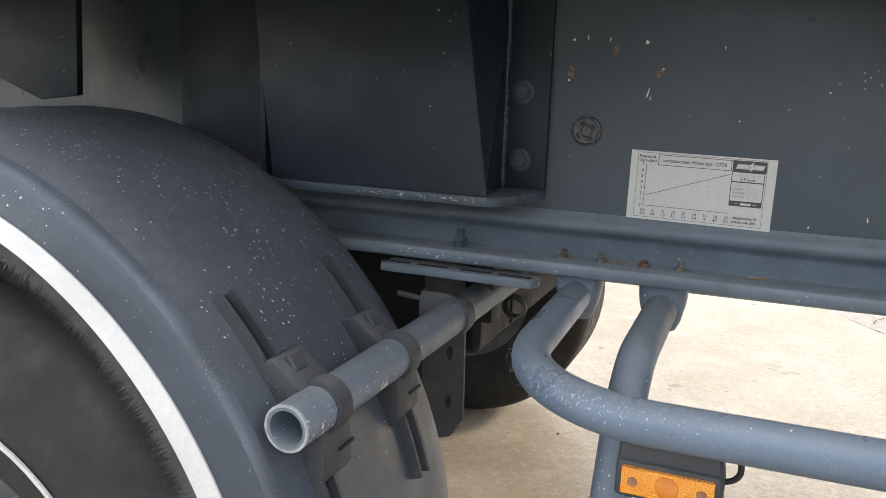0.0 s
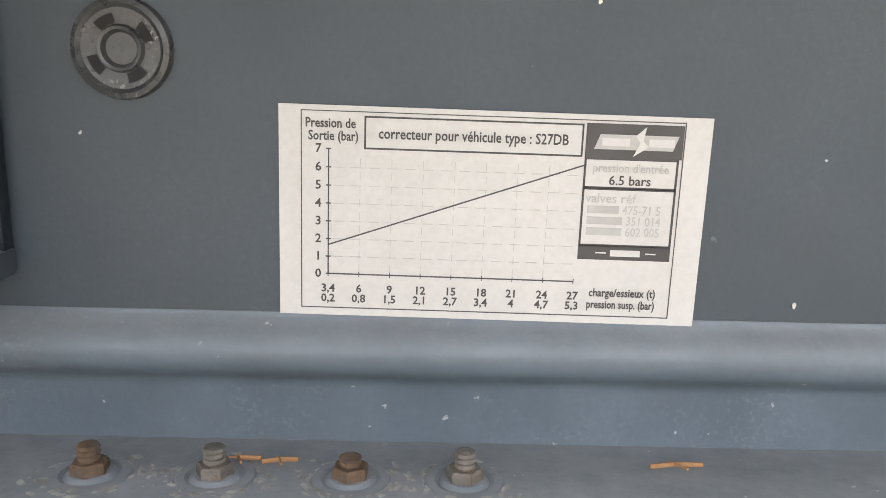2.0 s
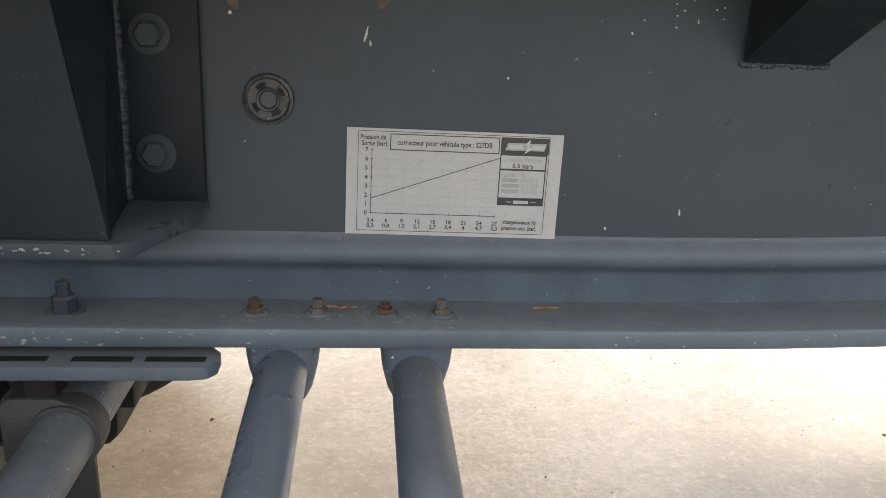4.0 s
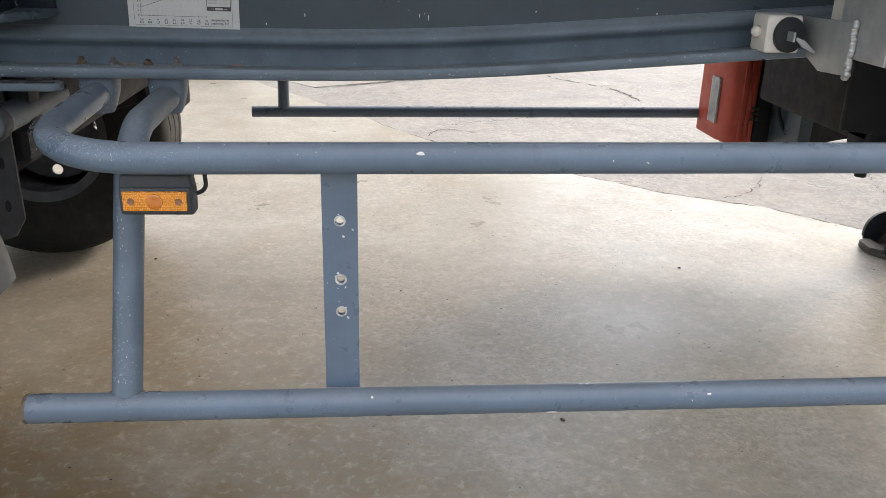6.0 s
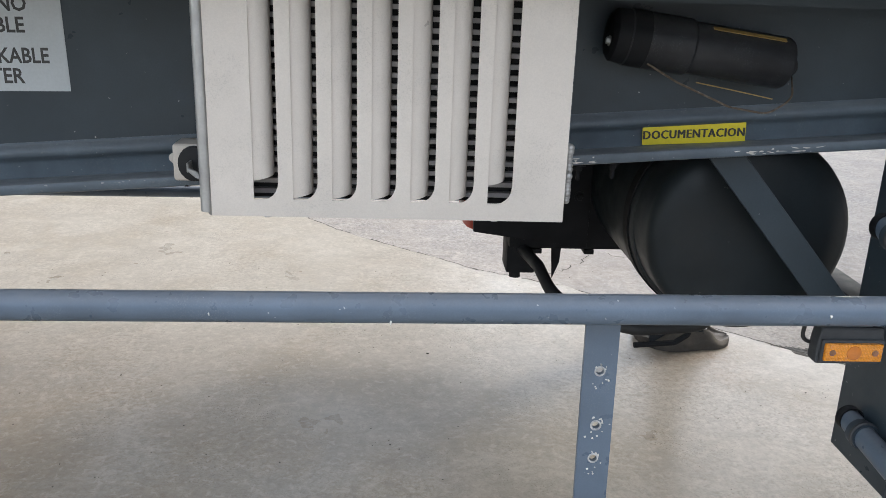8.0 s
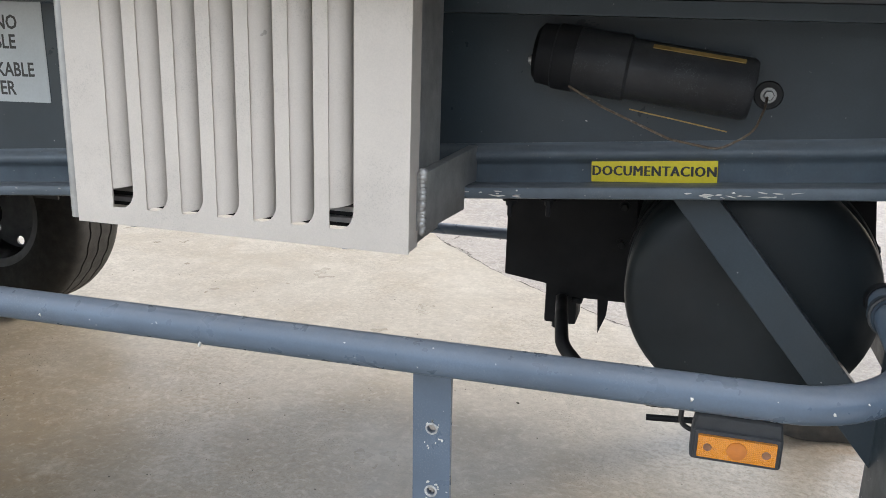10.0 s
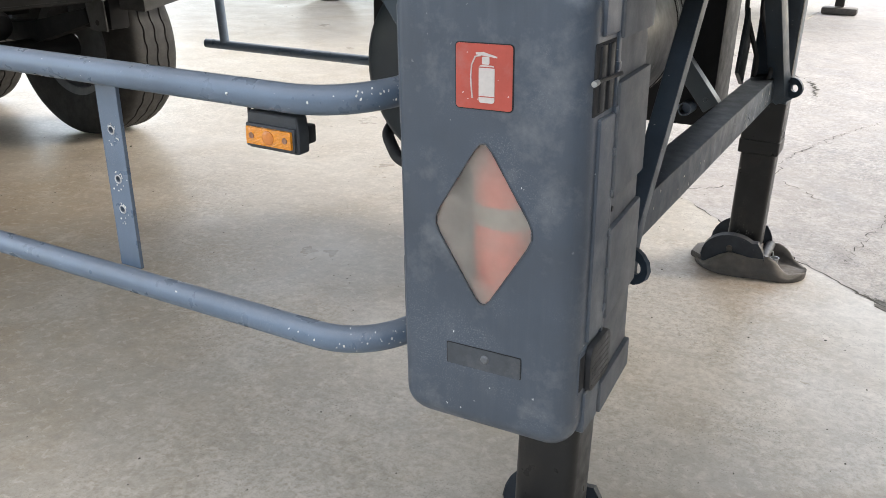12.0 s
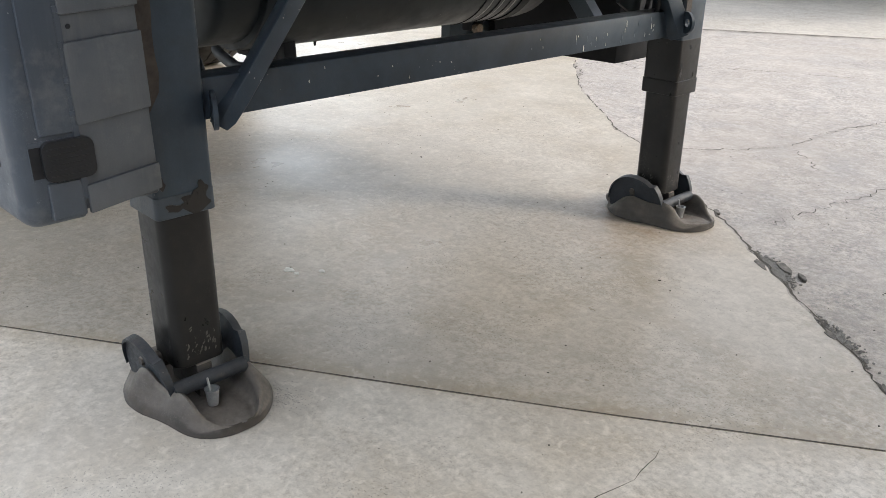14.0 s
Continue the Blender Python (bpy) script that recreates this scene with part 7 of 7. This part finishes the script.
def gusset_brace(a, b, w=0.056, t=0.006, front=(0.50, -0.86, 0.0)):
    """An angle-iron brace whose fold looks forward and outward; the foot is pinched flat."""
    a, b = Vector(a), Vector(b)
    d = (b - a).normalized()
    front = Vector(front)
    front = (front - d * front.dot(d)).normalized()
    side = d.cross(front)
    bm = bm_new()
    rows = []
    for k, open_, ww in ((-0.03, 0.10, w * 0.56), (0.0, 0.25, w * 0.76), (0.07, 0.62, w * 0.94), (0.16, 0.7071, w), (1.0, 0.7071, w)):
        p = a.lerp(b, k)
        back, out = open_ * ww, math.sqrt(1 - open_ * open_) * ww
        sec = [(0.0, 0.0), (-back, out), (-back - t, out - t * 0.4), (-t * 1.5, 0.0), (-back - t, -out + t * 0.4), (-back, -out)]
        rows.append([bm.verts.new(p + front * u + side * v) for u, v in sec])
    for p, q in zip(rows, rows[1:]):
        for k in range(6):
            bm.faces.new((p[k], q[k], q[(k + 1) % 6], p[(k + 1) % 6]))
    bm.faces.new(rows[0])
    bm.faces.new(rows[-1][::-1])
    return soften(bm, 0.0012, 1)


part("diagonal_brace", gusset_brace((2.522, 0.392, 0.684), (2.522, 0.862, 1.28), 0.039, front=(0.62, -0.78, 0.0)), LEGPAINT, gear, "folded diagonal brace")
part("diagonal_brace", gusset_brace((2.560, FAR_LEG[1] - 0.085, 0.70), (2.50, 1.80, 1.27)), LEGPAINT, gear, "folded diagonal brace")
for ex, ey, ez in ((2.545, 0.360, 0.701), (2.586, 2.150, 0.739)):
    pts = [(ex - 0.06, ez - 0.034), (ex + 0.004, ez - 0.036)] + [(ex + 0.034 * math.cos(radians(a)), ez + 0.034 * math.sin(radians(a))) for a in (-60, -30, 0, 30, 60)] + [(ex + 0.004, ez + 0.036), (ex - 0.06, ez + 0.038)]
    twist = Matrix.Translation((ex, ey, 0)) @ Matrix.Rotation(radians(-24), 4, "Z") @ Matrix.Translation((-ex, -ey, 0))
    eye_ = [(ex + 0.004 + 0.0135 * math.cos(2 * math.pi * k / 16), ez + 0.0135 * math.sin(2 * math.pi * k / 16)) for k in range(16)]
    bm = bm_new()
    sides = []
    for y in (ey - 0.005, ey + 0.005):
        loops2, edges2 = [], []
        for line in (pts, eye_):
            loop = [bm.verts.new(twist @ Vector((u, y, v))) for u, v in line]
            edges2 += [bm.edges.new((loop[k], loop[(k + 1) % len(loop)])) for k in range(len(loop))]
            loops2.append(loop)
        bmesh.ops.triangle_fill(bm, use_beauty=True, edges=edges2)
        sides.append(loops2)
    for p, q in zip(*sides):
        for k in range(len(p)):
            j = (k + 1) % len(p)
            bm.faces.new((p[k], p[j], q[j], q[k]))
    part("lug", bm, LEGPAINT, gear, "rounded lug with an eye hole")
part("pivot_plate", soften(prism(bm_new(), [(1.98, 0.80), (2.10, 0.74), (2.14, 0.9), (2.02, 1.02)], 2.40, 2.415, "x"), 0.003), TANKBLACK, gear)

mount = thing("leg_mount", (2.31, 0.29, 0.5), "blue-grey painted channel that holds leg, rails and box", "mounting channel")
part("web_plate", soften(box(bm_new(), 2.258, 2.266, 0.212, 0.440, 0.52, 1.30), 0.0015, 1), CHASSIS, mount)
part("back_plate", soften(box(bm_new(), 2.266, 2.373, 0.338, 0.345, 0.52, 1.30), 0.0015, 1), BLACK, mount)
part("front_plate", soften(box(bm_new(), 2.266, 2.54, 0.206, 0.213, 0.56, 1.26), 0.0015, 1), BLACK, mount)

# ---- fire extinguisher box ----
ext = thing("extinguisher_box", (2.42, 0.07, 0.535), "dusty slate-grey plastic fire extinguisher box on the leg mount", "extinguisher box")
BX0, BX1, BZ0, BZ1, BF = 2.270, 2.569, 0.538, 1.250, -0.060


def round_rect(x0, x1, z0, z1, r, n=5):
    pts = []
    for qx, qz, a0 in ((x1 - r, z1 - r, 0), (x0 + r, z1 - r, 90), (x0 + r, z0 + r, 180), (x1 - r, z0 + r, 270)):
        pts += [(qx + r * math.cos(radians(a0 + 90 * k / n)), qz + r * math.sin(radians(a0 + 90 * k / n))) for k in range(n + 1)]
    return pts


def diamond(w, h, r):
    pts = []
    base = [(0, h), (-w, 0), (0, -h), (w, 0)]
    for k in range(4):
        p, c, q = Vector(base[k - 1]), Vector(base[k]), Vector(base[(k + 1) % 4])
        a, b = c + (p - c).normalized() * r, c + (q - c).normalized() * r
        for t in (0, 0.33, 0.67, 1):
            pts.append(tuple(a.lerp(c, t).lerp(c.lerp(b, t), t)))
    return pts


bm = bm_new()
loops = []
LR, LC = 0.036, 0.048
for y, inset in [(BF + LR * (1 - math.cos(radians(a))) * 1.0, LR * (1 - math.sin(radians(a)))) for a in (0, 12, 24, 36, 48, 60, 72, 82, 90)] + [(0.055, 0.0)]:
    loops.append([bm.verts.new((x, y, z)) for x, z in round_rect(BX0 + inset * 0.62, BX1 - inset, BZ0 + inset, BZ1 - inset, LC - inset, 6)])
for p, q in zip(loops, loops[1:]):
    for k in range(len(p)):
        j = (k + 1) % len(p)
        bm.faces.new((p[k], p[j], q[j], q[k]))
bm.faces.new(loops[-1][::-1])
gap = [bm.verts.new((2.4195 + u, BF, 0.8935 + v)) for u, v in diamond(0.0850, 0.1360, 0.024)]
deep = [bm.verts.new((v.co.x, BF + 0.006, v.co.z)) for v in gap]
rim_edges = []
for ring_ in (loops[0], gap):
    for k in range(len(ring_)):
        e = bm.edges.get((ring_[k], ring_[(k + 1) % len(ring_)])) or bm.edges.new((ring_[k], ring_[(k + 1) % len(ring_)]))
        rim_edges.append(e)
bmesh.ops.triangle_fill(bm, use_beauty=True, edges=rim_edges)
for k in range(len(gap)):
    j = (k + 1) % len(gap)
    bm.faces.new((gap[k], gap[j], deep[j], deep[k]))
lid = part("lid", bm, BOXPLASTIC, ext, "slate-grey moulded lid with scuffs", smooth=50)
bm = prism(bm_new(), round_rect(BX0 + 0.006, BX1 - 0.002, BZ0 + 0.022, BZ1 - 0.012, 0.02), 0.052, 0.204, "y")
body = part("body", soften(bm, 0.003, 1, 50), BOXGREY, ext, "dusty grey box body with stepped side panels")
# stepped panels on the forward side and the seam line
STEPS = [0.556, 0.612, 0.728, 0.877, 0.926, 1.098, 1.158, 1.245]
for k, (za, zb) in enumerate(zip(STEPS, STEPS[1:])):
    proud = 0.0085 if k % 2 == 0 else 0.0005
    tilt = 0.020 - 0.003 * k
    pts = [(0.058, za), (0.201 + proud * 0.5, za + tilt), (0.201 + proud * 0.5, zb + tilt - 0.003), (0.058, zb)]
    part("side_panel", soften(prism(bm_new(), pts, BX1 - 0.006, BX1 + proud, "x"), 0.0035 if proud > 0.001 else 0.0002, 2), BOXGREY, body)
part("side_screw", lathe(bm_new(), [(0, 0.002), (0.004, 0.002), (0.005, 0.0)], 10, Matrix.Translation((BX1 + 0.001, 0.074, 0.905)) @ Matrix.Rotation(radians(90), 4, "Y")), BLACKPLASTIC, body)
for k in range(9):
    zz = 0.62 + k * 0.062
    part("seam_bead", soften(box(bm_new(), BX1 - 0.003, BX1 + 0.0062, 0.0485, 0.0605, zz, zz + 0.012), 0.002, 2), BOXPLASTIC, body)
part("seam_flange", soften(box(bm_new(), BX1 - 0.006, BX1 + 0.004, 0.050, 0.062, BZ0 + 0.05, BZ1 - 0.03), 0.002), BOXPLASTIC, body)
# corner rib on the lid's forward edge
for za, zb in ((0.556, 0.628), (0.716, 1.058), (1.168, 1.24)):
    part("edge_rib", soften(box(bm_new(), BX1 - 0.014, BX1 + 0.005, -0.012, 0.052, za, zb), 0.005, 3), BOXPLASTIC, lid)
# sign
SM = facing_camera_side(2.4205, BF - 0.0006, 1.113)
# black rim painted as the shade round the sunken sign
part("sign_edge", prism(bm_new(), round_rect(-0.0445, 0.0445, -0.046, 0.046, 0.006), -0.001, 0.0005, "z", SM), BLACKPLASTIC, ext)
sign = part("sign", prism(bm_new(), round_rect(-0.043, 0.043, -0.0445, 0.0445, 0.005), 0.0, 0.0012, "z", SM), SIGNRED, ext, "faded red fire extinguisher sign")
for pts in (round_rect(-0.0075, 0.0165, -0.0355, 0.016, 0.004), round_rect(-0.0025, 0.0085, 0.017, 0.0275, 0.002), [(-0.012, 0.030), (0.020, 0.0265), (0.020, 0.0285), (0.0, 0.0335), (-0.012, 0.0325)]):
    part("pictogram", prism(bm_new(), pts, 0.0012, 0.0018, "z", SM), SIGNWHITE, sign, "white extinguisher pictogram")
bm = tube(bm_new(), [SM @ Vector(p) for p in ((-0.004, 0.029, 0.0014), (-0.013, 0.027, 0.0014), (-0.0185, 0.016, 0.0014), (-0.020, -0.002, 0.0014), (-0.0185, -0.022, 0.0014), (-0.0175, -0.030, 0.0014))], 0.0011, 6)
part("pictogram", bm, SIGNWHITE, sign)
for a, b in ((0.0125, 0.0140), (-0.0275, -0.0262)):
    part("pictogram", prism(bm_new(), [(-0.0075, a), (0.0165, a), (0.0165, b), (-0.0075, b)], 0.0018, 0.0021, "z", SM), SIGNRED, sign)
# diamond window
WMX = facing_camera_side(2.4195, BF - 0.0002, 0.8935)


outer, inner = diamond(0.0868, 0.1384, 0.025), diamond(0.0845, 0.1355, 0.024)
bm = bm_new()
ro = [[bm.verts.new(WMX @ Vector((u, v, z))) for u, v in ring_] for ring_, z in ((outer, 0.0), (outer, 0.0014), (inner, 0.0014), (inner, -0.005))]
for p, q in zip(ro, ro[1:]):
    for k in range(len(p)):
        j = (k + 1) % len(p)
        bm.faces.new((p[k], p[j], q[j], q[k]))
part("window_frame", bm, BOXDARK, ext, smooth=0)
pane = part("inspection_window", prism(bm_new(), diamond(0.0845, 0.1355, 0.024), -0.003, -0.002, "z", WMX), DIAMOND, ext, "dusty clear diamond window", smooth=0)
pane.visible_shadow = False
bm = bm_new()
box(bm, 2.325, 2.515, -0.036, 0.088, 0.742, 1.045)
bm.faces.ensure_lookup_table()
bmesh.ops.delete(bm, geom=[f for f in bm.faces if f.calc_center_median().y < -0.035], context="FACES")
part("inner_liner", bm, LINER, ext, "pale inside of the box", smooth=0)
bm = lathe(bm_new(), [(0.060, 0.74), (0.060, 0.884)], 32, Matrix.Translation((2.428, 0.026, 0)))
lathe(bm, [(0.060, 0.914), (0.060, 0.99), (0.036, 1.03), (0, 1.035)], 32, Matrix.Translation((2.428, 0.026, 0)))
part("red_bottle", bm, BOTTLE, ext, "red extinguisher bottle behind the window")
part("bottle_band", lathe(bm_new(), [(0.0602, 0.882), (0.0606, 0.884), (0.0606, 0.914), (0.0602, 0.916)], 32, Matrix.Translation((2.428, 0.026, 0))), BANDGREY, ext, "grey-green label band")
for k in range(13):
    z = 0.742 + 0.0235 * k
    part("seam_lug", soften(box(bm_new(), BX1 - 0.004, BX1 + 0.0035, 0.0475, 0.0545, z, z + 0.010 + 0.004 * (k % 2)), 0.0018, 2), BOXGREY, ext)
# latches, name plate with recess shade in its colour, hinges
for z0, z1, closed in ((1.064, 1.162, False), (0.634, 0.710, True)):
    # the open latch's recess is a box coloured as its own shade
    rec = part("latch_recess", soften(box(bm_new(), BX1 - 0.032, BX1 + 0.0015, -0.034, 0.050, z0, z1), 0.004, 2), HOLESHADE if not closed else BOXPLASTIC, ext)
    if closed:
        lt = part("latch", soften(prism(bm_new(), [(py, pz) for py, pz in round_rect(-0.014, 0.082, z0 - 0.004, z1 - 0.002, 0.018)], BX1 - 0.004, BX1 + 0.012, "x"), 0.004, 2), BLACKPLASTIC, ext, "black plastic latch")
        # dark block coloured as the shade beside the latch
        part("latch_gap", soften(box(bm_new(), BX1 - 0.010, BX1 + 0.0022, -0.033, -0.010, z0 + 0.006, z1 - 0.010), 0.003, 2), HOLESHADE, lt)
        for k in range(6):
            part("grip_ridge", soften(box(bm_new(), BX1 + 0.011, BX1 + 0.0126, -0.006, 0.070, z0 + 0.008 + 0.010 * k, z0 + 0.011 + 0.010 * k), 0.0008, 1), BLACKPLASTIC, lt)
    else:
        lt = part("latch", soften(box(bm_new(), BX1 - 0.006, BX1 + 0.005, -0.020, 0.000, z0 + 0.004, z1 - 0.004), 0.004, 2), BLACKPLASTIC, ext, "open black latch with a pin")
        part("latch_slot", soften(box(bm_new(), BX1 - 0.006, BX1 + 0.006, 0.012, 0.030, z0 + 0.004, z1 - 0.004), 0.003, 2), BLACKPLASTIC, lt)
        part("latch_pin", tube(bm_new(), [(BX1 + 0.004, -0.036, (z0 + z1) / 2), (BX1 + 0.010, 0.048, (z0 + z1) / 2)], 0.0032, 8), BLACKPLASTIC, lt)
        part("pin_head", tube(bm_new(), [(BX1 + 0.0035, -0.046, (z0 + z1) / 2 - 0.001), (BX1 + 0.0042, -0.034, (z0 + z1) / 2)], 0.0042, 8), GALV, lt, "bright pin head")
# proud plate; dark rim and face painted as the shade of a recess
part("plate_edge", prism(bm_new(), round_rect(2.3575, 2.4865, 0.6545, 0.6925, 0.003), BF - 0.0006, BF + 0.002, "y"), BLACKPLASTIC, ext)
part("plate_recess", prism(bm_new(), round_rect(2.359, 2.485, 0.655, 0.691, 0.003), BF - 0.0012, BF + 0.002, "y"), BOXDARK, ext, "small blank plate, recess shade in its colour")
part("plate_rivet", lathe(bm_new(), [(0, 0.0035), (0.005, 0.003), (0.0075, 0.0)], 14, facing_camera_side(2.425, BF - 0.0012, 0.675)), BOXGREY, ext)
for z0, z1 in ((1.02, 1.20), (0.64, 0.80)):
    hinge = part("hinge", soften(box(bm_new(), BX0 - 0.006, BX0 + 0.004, -0.006, 0.055, z0, z1), 0.002, 2), BOXGREY, ext, "slotted plastic hinge")
    part("hinge_leaf", soften(box(bm_new(), BX0 - 0.020, BX0 - 0.005, -0.010, -0.004, z0, z1), 0.002, 2), BOXGREY, hinge)
    for k in range(6):
        zz = z0 + (z1 - z0) * k / 5.6
        part("hinge_tooth", soften(box(bm_new(), BX0 - 0.020, BX0 - 0.005, -0.005, 0.030, zz, zz + 0.012), 0.0015, 1), BOXGREY, hinge)
    # dark sheet painted as the shade between the hinge teeth
    part("hinge_back", box(bm_new(), BX0 - 0.009, BX0 - 0.0055, -0.003, 0.050, z0 + 0.004, z1 - 0.004), HOLESHADE, hinge)

lean = Matrix.Translation((2.42, 0, 0.90)) @ Matrix.Rotation(radians(-1.9), 4, "Y") @ Matrix.Translation((-2.417, 0, -0.90))
ext.matrix_basis = lean @ ext.matrix_basis

# red extinguisher box across the trailer
red = thing("extinguisher_box", (1.60, 2.3, 0.535), "red plastic extinguisher box with a silver strip on the far side", "extinguisher box")
lid_line = [(1.497, 2.405), (1.502, 2.20), (1.512, 2.145), (1.532, 2.112), (1.558, 2.100), (1.628, 2.098), (1.628, 2.41)]
red_lid = part("lid", soften(prism(bm_new(), lid_line, 0.535, 1.16, "z"), 0.014, 3), RED, red, "red plastic lid with ribs along its rim")
for k in range(3):
    part("rib", soften(box(bm_new(), 1.561 + 0.021 * k, 1.572 + 0.021 * k, 2.090, 2.104, 0.55, 1.15), 0.004, 2), RED, red_lid)
part("silver_strip", soften(prism(bm_new(), [(2.19, 0.605), (2.275, 0.605), (2.275, 0.80), (2.19, 0.80)], 1.4925, 1.505, "x"), 0.003, 2), GALV, red_lid, "silver plate on the lid")
for hx in (1.606, 1.622):
    for hz in (0.640, 0.662, 0.684):
        part("hinge", soften(box(bm_new(), hx, hx + 0.012, 2.080, 2.10, hz, hz + 0.015), 0.002, 1), BROWN, red_lid)
part("body", soften(box(bm_new(), 1.630, 1.755, 2.102, 2.41, 0.54, 1.18), 0.014, 3), BLACK, red, "black plastic body of the box")
shelf = thing("equipment_locker", (2.05, 2.2, 0.54), "black equipment locker hanging beside the red box", "equipment box")
part("locker_body", soften(prism(bm_new(), [(1.775, 2.01), (1.83, 1.99), (2.05, 2.11), (2.314, 2.135), (2.314, 2.42), (1.775, 2.42)], 0.56, 1.25, "z"), 0.006), BLACK, shelf)
part("hanger_post", soften(box(bm_new(), 1.690, 1.742, 1.83, 2.085, 0.545, 1.25), 0.003), CHASSIS, shelf, "dusty grey hanger post")
part("hanger_hook", tube(bm_new(), ring_path([(1.668, 1.98, 0.86), (1.662, 1.97, 0.70), (1.70, 1.96, 0.615), (1.80, 1.96, 0.600)], 0.05, 5), 0.009, 8), BLACK, shelf)

# hoses that hang beside the far leg
for k, (hx, hy) in enumerate(((2.385, 2.06), (2.44, 2.04))):
    line = ring_path([(hx, hy, 1.35), (hx + 0.01, hy + 0.01, 1.0), (hx + 0.07, hy + 0.05, 0.82), (hx + 0.05, hy + 0.02, 0.70)], 0.12, 6)
    single("air_line", tube(bm_new(), line, 0.008, 10), CABLE, "thin black air line hanging beside the landing leg", "hose", "air lines")

# ---- parked trailers across the yard ----
def far_wheel(x, y):
    ob = thing("wheel", (x, y, 0.0), "black tyre of a trailer parked across the yard", "wheel", "parked trailer wheels")
    part("tyre", lathe(bm_new(), [(0.29, -0.15), (0.40, -0.175), (0.50, -0.16), (0.53, -0.12), (0.53, 0.12), (0.50, 0.16), (0.40, 0.175), (0.29, 0.15)], 48, about(x, 0.53, y)), RUBBER, ob)
    part("rim", lathe(bm_new(), [(0, -0.05), (0.12, -0.08), (0.22, -0.04), (0.29, -0.15), (0.29, 0.15), (0, 0.15)], 32, about(x, 0.53, y)), RIM, ob)


for wx in (-3.35, -2.05, -0.75):
    far_wheel(wx - 1.3, 9.2)
tr = thing("parked_trailer", (-2.0, 10.2, 1.0), "dark chassis of a trailer parked across the yard", "trailer")
part("chassis", soften(box(bm_new(), -8.0, 2.3, 9.4, 12.5, 1.08, 1.45), 0.03), CHASSIS, tr)
part("hull", soften(box(bm_new(), -8.0, 1.9, 8.95, 11.5, 1.45, 3.7), 0.15, 3), HULL, tr)
lg = thing("landing_gear", (1.96, 12.15, 0.0), "dark landing gear of a trailer parked across the yard", "landing gear")
part("leg_tube", soften(box(bm_new(), 1.90, 2.02, 12.09, 12.21, 0.10, 1.1), 0.01), SHAFT, lg)
part("sole", soften(box(bm_new(), 1.74, 2.20, 12.03, 12.29, 0.0, 0.09), 0.025, 2), FOOT, lg)

# small twigs and leaves on the flange and floor
for tx, ty, s, tz in ((-0.452, 0.419, 0.021, 1.0878), (-0.430, 0.418, 0.018, 1.0878), (-0.234, 0.421, 0.027, 1.0876)):
    bm = tube(bm_new(), [(tx, ty, tz), (tx + s * 0.5, ty + 0.0012, tz + 0.001), (tx + s, ty + 0.001, tz + 0.001)], 0.0013, 6)
    tube(bm, [(tx + s * 0.4, ty + 0.004, tz + 0.001), (tx + s * 0.62, ty - 0.008, tz + 0.003)], 0.0007, 5)
    single("twig", bm, TWIG, "dry brown twig lying on the flange", "twig", "twigs")
